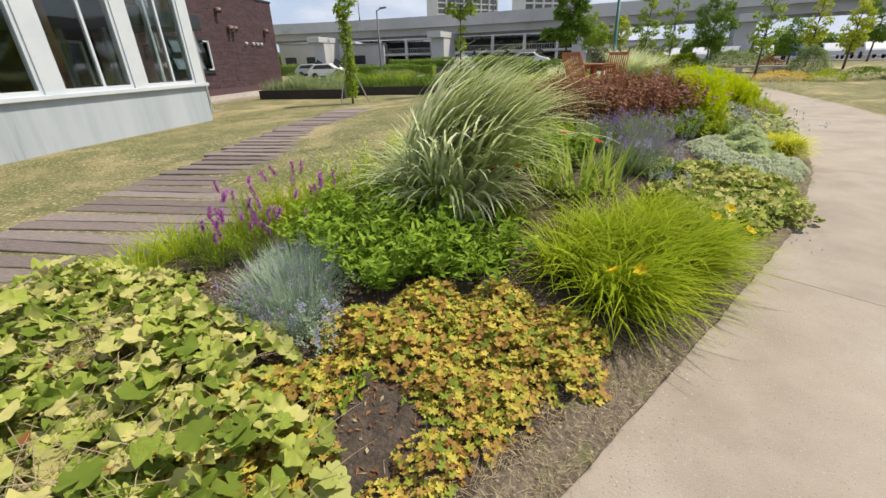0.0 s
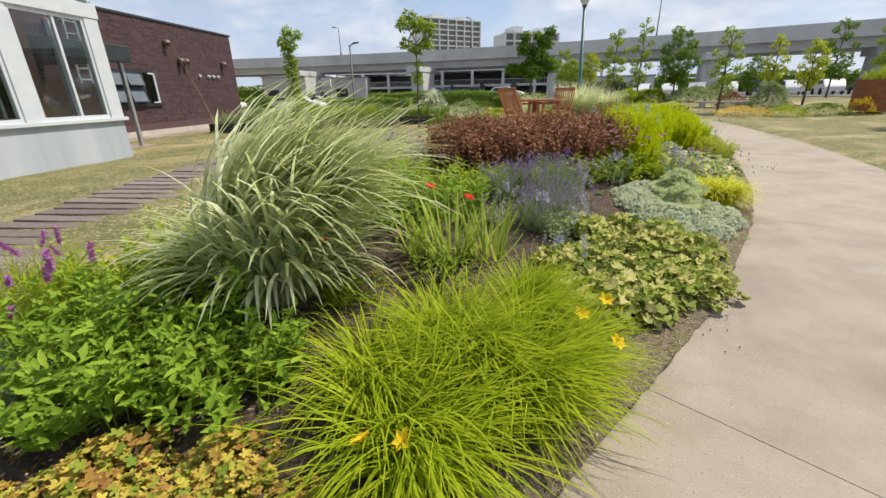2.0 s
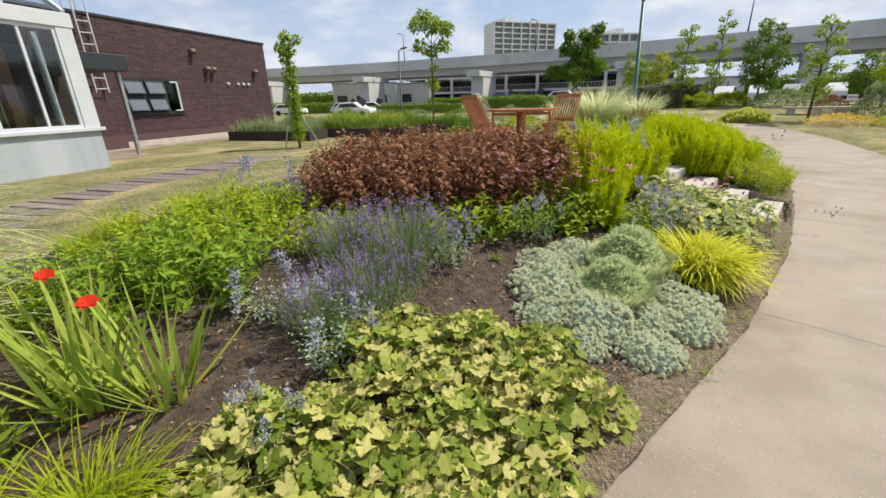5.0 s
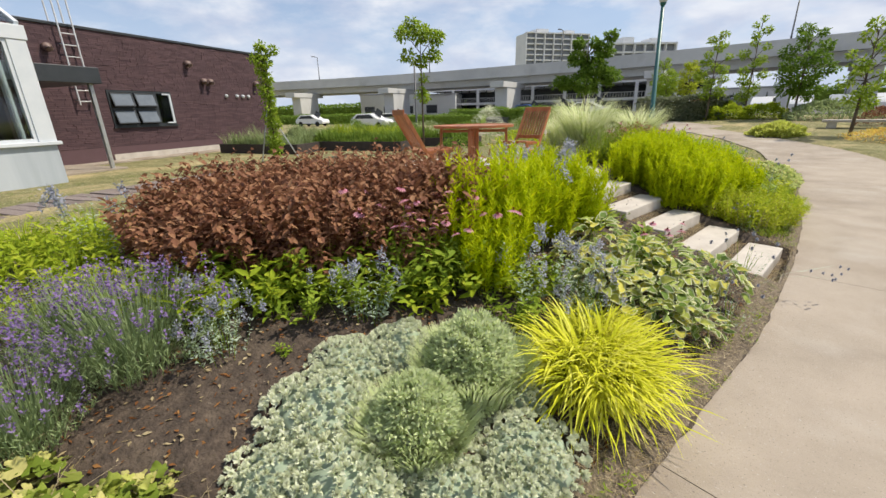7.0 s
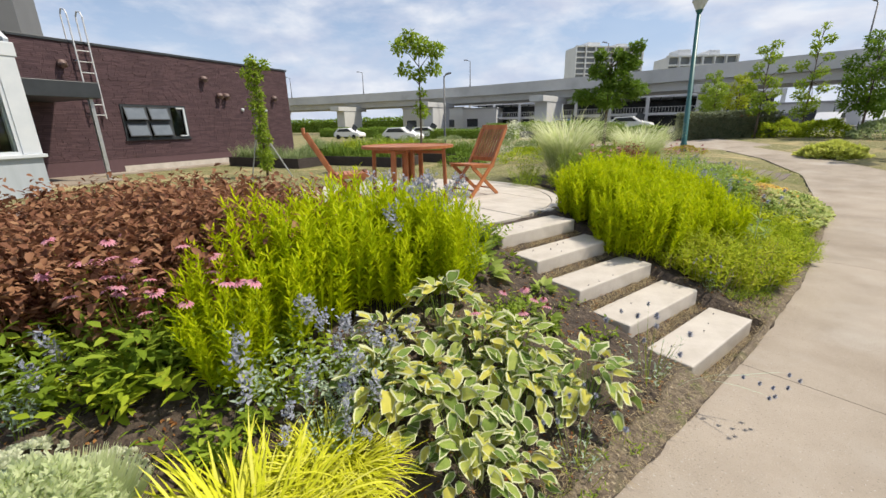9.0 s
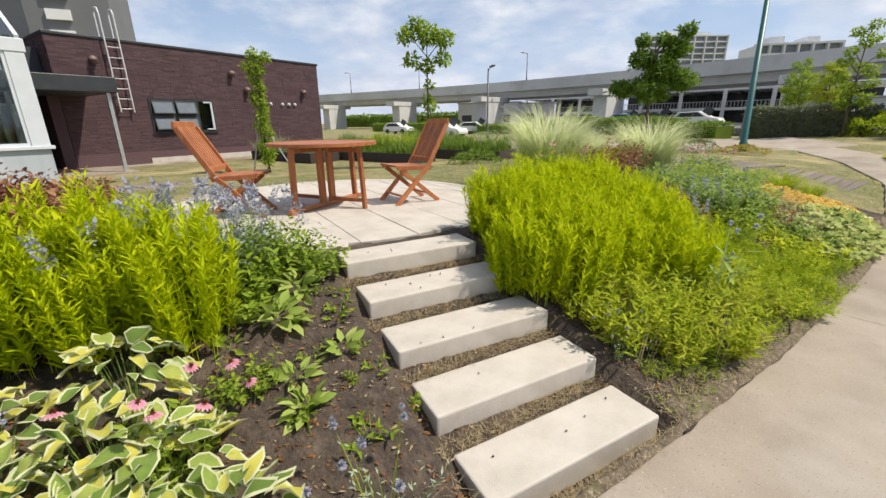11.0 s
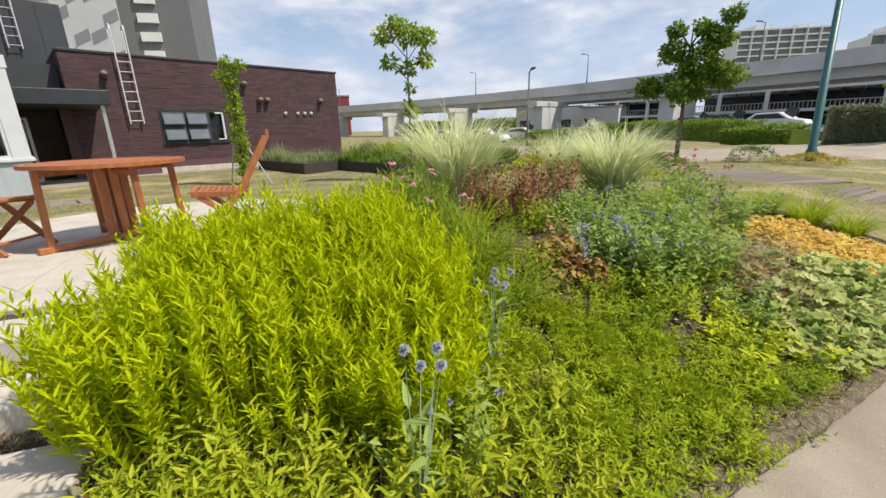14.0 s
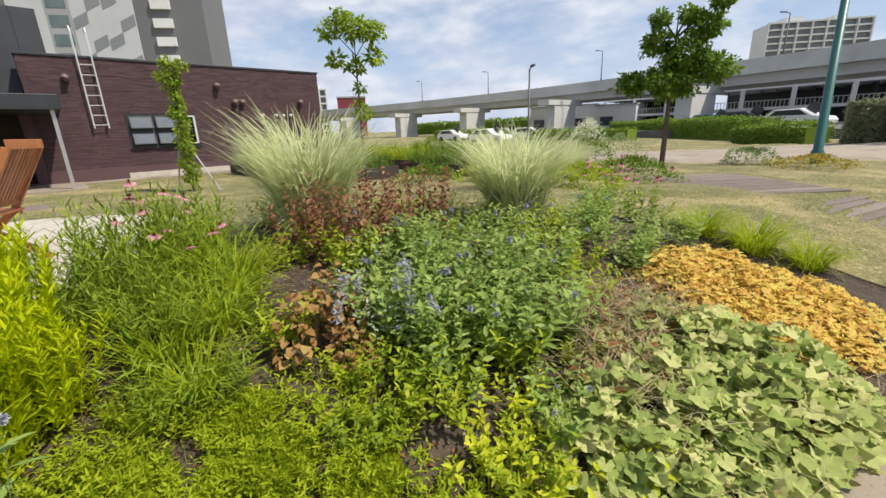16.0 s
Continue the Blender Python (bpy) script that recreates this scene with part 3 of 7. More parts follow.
# ---- the brick building and the glasshouse ----
HOUSE = pose(-17.84, 7.89, 0, 0, 0, math.degrees(math.atan2(0.914, -0.405)))  # local x along the wall, local -y outwards


def brick_house():
    h = thing("brick_building", HOUSE, "single-storey building of dark purple-brown brick with flat roof", "building")
    wl_, wr_, top, d = -1.2, 10.05, 4.72, 9.0
    w0, w1, wz0, wz1 = 1.5, 4.05, 1.42, 2.74
    bm = bmesh.new()
    for a in ((wl_, 0, -0.2, w0, 0.3, top), (w1, 0, -0.2, wr_, 0.3, top), (w0, 0, -0.2, w1, 0.3, wz0), (w0, 0, wz1, w1, 0.3, top)):
        add_box(bm, *a)
    add_box(bm, wr_ - 0.3, 0.3, -0.2, wr_, d, top)
    add_box(bm, wl_, 0.3, -0.2, wl_ + 0.3, d, top)
    add_box(bm, wl_, d, -0.2, wr_, d + 0.3, top)
    part("wall", bm, MORTAR, h)
    part("roof", box(wl_ + 0.3, 0.3, top - 0.5, wr_ - 0.3, d, top - 0.35), DARKPANEL, h, "flat roof")
    bm = bmesh.new()
    add_box(bm, wl_ - 0.04, -0.06, top, wr_ + 0.06, 0.34, top + 0.09, 0.01)
    add_box(bm, wr_ - 0.3, 0.34, top, wr_ + 0.06, d + 0.3, top + 0.09, 0.01)
    add_box(bm, wl_ - 0.04, 0.34, top, wl_ + 0.3, d + 0.3, top + 0.09, 0.01)
    part("coping", bm, CHARCOAL, h, "thin black metal roof coping")
    # courses of long thin bricks on the two faces that show
    verts, faces = [], []

    def one(x0, x1, z0, z1, proud, end):
        q = [(x0, 0.0), (x1, 0.0), (x1, -proud), (x0, -proud)]
        if end == 1:
            q = [(wr_ - a[1], a[0]) for a in q]
        if end == 2:
            q = [(wl_ + a[1], a[0]) for a in q]
        k = len(verts)
        verts.extend([(a, b, z0) for a, b in q] + [(a, b, z1) for a, b in q])
        faces.extend([(k, k + 1, k + 2, k + 3), (k + 4, k + 7, k + 6, k + 5), (k + 3, k + 2, k + 6, k + 7), (k + 1, k + 5, k + 6, k + 2), (k, k + 3, k + 7, k + 4)])

    z, i = 0.72, 0
    while z < top - 0.03:
        hgt = 0.05
        for end, a, b in ((0, wl_, wr_), (1, 0, d), (2, 0, d)):
            x = a - RNG.uniform(0, 0.3)
            while x < b:
                ln = RNG.uniform(0.26, 0.46)
                x0, x1 = max(x, a), min(x + ln, b)
                if x1 - x0 > 0.03:
                    cut = end == 0 and z + hgt > wz0 and z < wz1
                    if not cut or x1 < w0 or x0 > w1:
                        one(x0, x1 - 0.008, z, z + hgt, RNG.uniform(0.006, 0.026), end)
                    else:
                        if x0 < w0 - 0.03:
                            one(x0, w0 - 0.004, z, z + hgt, 0.015, end)
                        if x1 > w1 + 0.03:
                            one(w1 + 0.004, x1, z, z + hgt, 0.015, end)
                x += ln
        z += 0.06
        i += 1
    bricks = link_mesh("brickwork", verts, faces, BRICK, h, "long thin dark purple bricks in running courses")
    bricks["kind"] = "stuff"
    part("foundation", box(1.2, -0.05, -0.2, wr_ + 0.05, -0.018, 0.42), STONE, h, "pale concrete foot of the wall")
    part("plinth", box(wl_, -0.015, -0.2, wr_ + 0.015, 0, 0.7), BRICK, h, "smooth dark brick plinth")
    # window: four top-hung panes and a sliding one
    win = part("window", add_box(add_box(add_box(add_box(bmesh.new(), w0, -0.05, wz0, w1, 0.06, wz0 + 0.07), w0, -0.05, wz1 - 0.07, w1, 0.06, wz1), w0, -0.05, wz0 + 0.07, w0 + 0.07, 0.06, wz1 - 0.07), w1 - 0.07, -0.05, wz0 + 0.07, w1, 0.06, wz1 - 0.07), CHARCOAL, h, "black framed window with tilted panes")
    mids = add_box(add_box(add_box(bmesh.new(), w0 + 0.07, -0.04, 2.04, 3.3, 0.05, 2.12), 2.4, -0.04, wz0 + 0.07, 2.46, 0.05, wz1 - 0.07), 3.3, -0.045, wz0 + 0.07, 3.4, 0.05, wz1 - 0.07)
    part("mullion", mids, CHARCOAL, win)
    part("sill", box(w0 - 0.05, -0.09, wz0 - 0.05, w1 + 0.05, 0.0, wz0), CHARCOAL, win)
    for x0, x1 in ((w0 + 0.09, 2.38), (2.48, 3.28)):
        for z0, z1 in ((wz0 + 0.09, 2.02), (2.14, wz1 - 0.09)):
            sash = bmesh.new()
            for a in ((x0, z0, x1, z0 + 0.04), (x0, z1 - 0.04, x1, z1), (x0, z0 + 0.04, x0 + 0.04, z1 - 0.04), (x1 - 0.04, z0 + 0.04, x1, z1 - 0.04)):
                add_box(sash, a[0], -0.02, a[1] - z1, a[2], 0.02, a[3] - z1)
            s = part("sash", sash, CHARCOAL, win)
            s.matrix_local = pose(0, -0.05, z1, -16)
            p = part("pane", box(x0 + 0.04, -0.005, z0 - z1 + 0.04, x1 - 0.04, 0.005, -0.04), SASH, win)
            p.matrix_local = pose(0, -0.05, z1, -16)
    part("pane", box(3.4, 0.0, wz0 + 0.07, w1 - 0.07, 0.012, wz1 - 0.07), GLASS, win)
    bm = bmesh.new()
    for a in ((w1 - 0.16, wz0 + 0.07, w1 - 0.08, wz1 - 0.07), (3.62, wz1 - 0.13, w1 - 0.08, wz1 - 0.07), (3.62, wz0 + 0.07, w1 - 0.08, wz0 + 0.12)):
        add_box(bm, a[0], -0.11, a[1], a[2], -0.05, a[3], 0.006)
    part("white_sash", bm, WHITE, win, "white edge of an opened sash")
    # Flat dark sheet standing in for the shade of the room.
    part("room", box(w0 - 0.2, 0.9, wz0 - 0.3, w1 + 0.2, 0.95, wz1 + 0.3), INTERIOR, h, "dark backing sheet, the room's dimness put into its colour")
    # wall vents
    for x, z in ((0.0, 4.02), (5.1, 3.95), (5.76, 3.27), (6.1, 3.27), (8.95, 3.31)):
        bm = bmesh.new()
        tube(bm, [(x, 0, z), (x, -0.1, z), (x, -0.2, z - 0.02), (x, -0.27, z - 0.1)], [0.11, 0.12, 0.13, 0.11], 14)
        part("vent_hood", bm, HOOD, h, "brown rounded vent hood", True)
    for x in (6.95, 7.62, 8.0, 8.36):
        bm = bmesh.new()
        tube(bm, [(x, 0, 2.66), (x, -0.07, 2.66), (x, -0.12, 2.64)], [0.075, 0.08, 0.06], 14)
        part("pipe_cap", bm, WHITE, h, "small pale round pipe cap", True)
    return h


HOOD = material("brown_vent_metal", [(0.13, 0.085, 0.075), (0.19, 0.13, 0.115)], 0.5, scale=5)
SASH = material("milky_pane", [(0.12, 0.14, 0.165), (0.18, 0.205, 0.235)], 0.06, scale=1.5)
brick_house()


GALVANISED = material("pale_galvanised_steel", [(0.58, 0.59, 0.61), (0.68, 0.69, 0.70)], 0.45, metal=0.25, scale=9)


def roof_ladder(x, y, z0, z1, hoop):
    t = thing("roof_ladder", HOUSE, "galvanised steel access ladder with hooped handrails on the wall", "ladder", "roof ladders")
    for s in (-0.22, 0.22):
        bm = bmesh.new()
        pts = [(x + s, y, z0), (x + s, y, z1)]
        if hoop:
            pts += [(x + s, y, z1 + 0.85), (x + s, y + 0.08, z1 + 1.0), (x + s, y + 0.3, z1 + 1.05), (x + s, y + 0.42, z1 + 0.9), (x + s, y + 0.42, z1 + 0.1)]
        tube(bm, pts, 0.026, 8)
        part("rail", bm, GALVANISED, t)
    for z in np.arange(z0 + 0.12, z1, 0.36):
        part("rung", tube(bmesh.new(), [(x - 0.21, y, z), (x + 0.21, y, z)], 0.016, 6), GALVANISED, t)
    for z in (z0 + 0.15, z1 - 0.6):
        for s in (-0.22, 0.22):
            part("bracket", box(x + s - 0.02, y + 0.02, z - 0.02, x + s + 0.02, y + 0.2, z + 0.02), GALVANISED, t)
    return t


roof_ladder(0.68, -0.2, 2.2, 4.75, True)
roof_ladder(-1.95, 5.8, 5.5, 7.5, True)


def entrance():
    t = thing("entrance_block", HOUSE, "dark grey panelled entrance block with a recessed glazed doorway", "building")
    part("upper_wall", box(-9.0, 0.9, 2.95, -1.25, 4.0, 4.35), DARKPANEL, t)
    bm = box(-12.0, 6.0, 4.35, -0.15, 8.9, 7.5)
    tall = part("tall_wall", bm, DARKPANEL, t)
    for i in range(12):
        part("panel_seam", box(-12 + i, 5.985, 4.35, -11.98 + i, 5.998, 7.5), CHARCOAL, tall)
    part("side_wall", box(-1.55, -0.02, 0.0, -1.22, 1.2, 2.95), BRICK, t)
    part("back_wall", box(-9, 1.2, 0, -1.55, 1.4, 2.95), INTERIOR, t, "doorway back wall with shade put into its dark colour")
    can = part("canopy", box(-8.0, -3.1, 2.72, -0.45, 1.2, 3.18, 0.02), CHARCOAL, t, "black steel entrance canopy")
    part("post", box(-0.72, -2.92, 0.0, -0.62, -2.82, 2.72), STEEL, t, "square grey canopy post")
    part("step_slab", box(-6.5, -3.0, -0.1, -0.3, 1.2, 0.22, 0.01), CONCRETE, t, "concrete entrance slab")
    d = part("door", box(-2.55, -0.55, 0.24, -2.47, -0.49, 2.42), WHITE, t, "open white-framed glass door")
    for a in ((-3.25, 0.24, -3.17, 2.42), (-3.17, 2.34, -2.55, 2.42), (-3.17, 0.24, -2.55, 0.36)):
        part("door_rail", box(a[0], -0.55, a[1], a[2], -0.49, a[3]), WHITE, d)
    part("pane", box(-3.17, -0.53, 0.36, -2.55, -0.51, 2.34), GLASS, d)
    return t


entrance()


def glasshouse():
    """The long front with a rendered base, sliding white windows and a sloping glass roof."""
    y0 = -4.39
    t = thing("glasshouse", HOUSE, "white-framed glasshouse wing on a pale grey rendered base", "building")
    L, R, sill, eave = -17.3, -2.73, 1.12, 3.52
    bm = box(L, y0, -0.3, R, y0 + 0.25, sill)
    add_box(bm, R - 0.25, y0 + 0.25, -0.3, R, 3.0, sill)
    part("base_wall", bm, RENDERED, t, "pale grey rendered base wall with water stains")
    bm = box(L, y0 - 0.09, sill, R + 0.09, y0 + 0.25, sill + 0.09, 0.012)
    add_box(bm, R - 0.2, y0 + 0.25, sill, R + 0.09, 3.0, sill + 0.09, 0.012)
    part("sill", bm, WHITE, t)
    bm = box(L, y0 - 0.05, eave, R + 0.06, y0 + 0.2, eave + 0.32, 0.015)
    part("eave_beam", bm, WHITE, t)
    part("corner_post", box(R - 0.36, y0 - 0.03, sill + 0.09, R + 0.02, y0 + 0.2, eave, 0.01), WHITE, t)
    x = R - 0.36
    while x - 2.2 > L:
        a, b = x - 1.72, x
        w = part("window", add_box(add_box(add_box(add_box(bmesh.new(), a, y0, sill + 0.09, a + 0.07, y0 + 0.1, eave), b - 0.07, y0, sill + 0.09, b, y0 + 0.1, eave), a + 0.07, y0, sill + 0.09, b - 0.07, y0 + 0.1, sill + 0.17), a + 0.07, y0, eave - 0.08, b - 0.07, y0 + 0.1, eave), WHITE, t)
        m = (a + b) / 2 + 0.12
        part("meeting_rail", box(m - 0.03, y0 + 0.02, sill + 0.17, m + 0.03, y0 + 0.09, eave - 0.08), WHITE, w)
        part("pane", box(a + 0.07, y0 + 0.055, sill + 0.17, m - 0.03, y0 + 0.065, eave - 0.08), GLASS, w)
        part("pane", box(m + 0.03, y0 + 0.035, sill + 0.17, b - 0.07, y0 + 0.045, eave - 0.08), GLASS, w)
        part("post", box(a - 0.38, y0 - 0.03, sill + 0.09, a, y0 + 0.2, eave, 0.008), WHITE, t)
        x = a - 0.38
    # gable end
    for yy in np.arange(y0 + 1.2, 2.9, 1.45):
        part("post", box(R - 0.12, yy, sill + 0.09, R, yy + 0.12, eave), WHITE, t)
    part("pane", box(R - 0.07, y0 + 0.2, sill + 0.09, R - 0.05, 3.0, eave), GLASS, t)
    # roof
    rise = 2.6
    for i in range(12):
        xx = R - 0.03 - i * 1.2
        part("rafter", beam(bmesh.new(), (xx, y0 + 0.05, eave + 0.34), (xx, y0 + 3.9, eave + 0.34 + rise), 0.09, 0.14), WHITE, t)
        if i < 11:
            bm = bmesh.new()
            q = [bm.verts.new(p) for p in ((xx - 1.15, y0 + 0.05, eave + 0.36), (xx - 0.05, y0 + 0.05, eave + 0.36), (xx - 0.05, y0 + 3.9, eave + 0.36 + rise), (xx - 1.15, y0 + 3.9, eave + 0.36 + rise))]
            f = bm.faces.new(q)
            ext = bmesh.ops.extrude_face_region(bm, geom=[f])["geom"]
            bmesh.ops.translate(bm, vec=(0, -0.006, 0.01), verts=[v for v in ext if isinstance(v, bmesh.types.BMVert)])
            part("roof_pane", bm, GLASS, t)
    part("ridge", box(L, y0 + 3.8, eave + rise + 0.28, R, y0 + 4.0, eave + rise + 0.45), WHITE, t)
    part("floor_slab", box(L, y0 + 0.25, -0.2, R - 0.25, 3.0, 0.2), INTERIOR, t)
    part("back_wall", box(L, 3.0, 0.2, R, 3.2, 6.4), INTERIOR, t, "brown timber-lined back wall, its shade put into the colour")
    bm = bmesh.new()
    for i in range(7):
        add_box(bm, R - 1.2 - i * 2.1, y0 + 1.0, 0.2, R - 0.95 - i * 2.1, y0 + 1.25, 4.2)
    part("inner_post", bm, TEAKDARK, t, "reddish brown timber posts inside")
    return t


TEAKDARK = material("brown_inner_timber", [(0.10, 0.045, 0.025), (0.18, 0.085, 0.05)], 0.6, scale=4, stretch=(4, 4, 0.5))
glasshouse()


# ---- far things ----
VIA = [(75, 68), (40, 73.5), (10, 75), (-20, 74), (-45, 70.5), (-70, 64), (-95, 53), (-125, 36), (-160, 10), (-200, -30)]


def along(points, off, n=90):
    p = np.array(points, float)
    s = np.concatenate([[0], np.cumsum(np.linalg.norm(np.diff(p, axis=0), axis=1))])
    q = np.linspace(0, s[-1], n)
    x, y = np.interp(q, s, p[:, 0]), np.interp(q, s, p[:, 1])
    k = np.ones(9) / 9
    x, y = np.convolve(np.pad(x, 4, mode="edge"), k, "valid"), np.convolve(np.pad(y, 4, mode="edge"), k, "valid")
    t = np.stack([np.gradient(x), np.gradient(y)], 1)
    t /= np.linalg.norm(t, axis=1, keepdims=True)
    nrm = np.stack([-t[:, 1], t[:, 0]], 1)
    return np.stack([x, y], 1) + nrm * off, t, nrm


def sweep(profile, name, mat, parent):
    """profile: (offset away from the viewer, height) closed outline swept along the viaduct."""
    c, t, nrm = along(VIA, 0)
    verts, faces, m = [], [], len(profile)
    for p, d in zip(c, nrm):
        for o, z in profile:
            verts.append((p[0] - d[0] * o, p[1] - d[1] * o, z))
    for i in range(len(c) - 1):
        for j in range(m):
            faces.append((i * m + j, i * m + (j + 1) % m, (i + 1) * m + (j + 1) % m, (i + 1) * m + j))
    faces += [tuple(range(m)), tuple((len(c) - 1) * m + j for j in range(m))[::-1]]
    ob = link_mesh(name, verts, faces, mat, parent)
    bm = bmesh.new()
    bm.from_mesh(ob.data)
    bmesh.ops.recalc_face_normals(bm, faces=bm.faces)
    bm.to_mesh(ob.data)
    bm.free()
    return ob


def viaduct():
    t = thing("viaduct", Matrix.Identity(4), "long curving grey concrete motorway viaduct on wide piers", "viaduct")
    sweep([(0, 7.2), (0, 9.0), (0.3, 9.0), (0.3, 7.7), (11, 7.7), (11, 9.0), (11.3, 9.0), (11.3, 7.2)], "deck", VIADUCT, t)
    sweep([(1.2, 6.05), (1.0, 7.2), (10.3, 7.2), (10.1, 6.05)], "girder", VIADUCT, t)
    c, tan, nrm = along(VIA, 0, 14)
    for p, d, a in list(zip(c, nrm, tan))[1:-1]:
        bm = box(-1.1, -3.0, -0.1, 1.1, 3.0, 5.2, 0.05)
        add_box(bm, -1.2, -4.8, 5.2, 1.2, 4.8, 6.1, 0.05)
        ob = part("pier", bm, VIADUCT, t)
        ob.matrix_world = pose(p[0] - d[0] * 5.6, p[1] - d[1] * 5.6, 0, 0, 0, math.degrees(math.atan2(a[1], a[0])))
    return t


viaduct()


def street_lamp(x, y, z, h, mat, label, arm=1.2, r=0.07, turn=0.0, lantern=False, lean=0.0):
    t = thing("street_lamp", pose(x, y, z, 0, lean, turn), label, "street lamp", "street lamps")
    bm = bmesh.new()
    tube(bm, [(0, 0, 0), (0, 0, 0.4), (0, 0, 0.45), (0, 0, h)], [r * 1.35, r * 1.3, r, r * 0.72], 12)
    part("pole", bm, mat, t, smooth_shade=True)
    if lantern:
        part("collar", tube(bmesh.new(), [(0, 0, h), (0, 0, h + 0.12)], [0.1, 0.16], 12), mat, t)
        part("lantern", tube(bmesh.new(), [(0, 0, h + 0.12), (0, 0, h + 0.5), (0, 0, h + 0.64)], [0.14, 0.33, 0.29], 12), LANTERN, t, "pale lantern glass")
        part("cap", tube(bmesh.new(), [(0, 0, h + 0.64), (0, 0, h + 0.74)], [0.35, 0.14], 12), mat, t)
    else:
        part("arm", tube(bmesh.new(), [(0, 0, h - 0.05), (arm * 0.5, 0, h + 0.05), (arm, 0, h + 0.08)], r * 0.5, 8), mat, t)
        part("lamp_head", box(arm * 0.55, -0.13, h + 0.02, arm + 0.35, 0.13, h + 0.15, 0.03), mat, t)
    return t


LANTERN = material("lantern_glass", [(0.5, 0.52, 0.52), (0.6, 0.62, 0.62)], 0.2)
POLE_DARK = material("dark_pole_paint", [(0.05, 0.055, 0.06), (0.08, 0.085, 0.09)], 0.5)
street_lamp(-5.95, 30.2, float(land(-5.95, 30.2)) - 0.05, 6.05, LAMP_GREEN, "tall teal-green park lamp post with a lantern head", r=0.12, lantern=True, lean=-1.8)
street_lamp(-28, 33.5, 0.1, 5.9, POLE_DARK, "dark slim street lamp with a flat head", r=0.09, turn=-20)
for x, y in ((-60, 66), (-86, 57), (-104, 47), (-35, 72), (-6, 74.8), (-128, 33)):
    street_lamp(x, y + 0.6, 8.95, 4.6, POLE_DARK, "slim grey lamp post on the viaduct parapet", arm=1.0, r=0.09, turn=-100)

# ---- far buildings ----
FARGLASS = material("far_balcony_glazing", [(0.12, 0.135, 0.15), (0.22, 0.24, 0.255)], 0.4, scale=0.25)


def slab_block(x, y, turn, w, d, floors, fh, mat, label, bays, z0=0.0):
    """A block of flats: slabs and fins proud of dark balconies."""
    t = thing("apartment_block", pose(x, y, z0, 0, 0, turn), label, "apartment block")
    part("core", box(-w / 2, 0.8, 0, w / 2, d, floors * fh), mat, t)
    for i in range(floors + 1):
        part("floor_slab", box(-w / 2, -0.6, i * fh - 0.15, w / 2, 0.8, i * fh + 0.5), mat, t)
    for i in range(bays + 1):
        xx = -w / 2 + i * w / bays
        part("fin", box(xx - 0.28, -0.8, 0, xx + 0.28, 0.8, floors * fh + 0.5), mat, t)
    part("recess", box(-w / 2 + 0.1, 0.55, 0, w / 2 - 0.1, 0.78, floors * fh), FARGLASS, t, "dark balcony recesses")
    part("roof_box", box(-w * 0.3, 3, floors * fh, -w * 0.12, d - 1, floors * fh + 3), mat, t)
    part("roof_box", box(w * 0.15, 3, floors * fh, w * 0.3, d - 1, floors * fh + 2.6), mat, t)
    return t


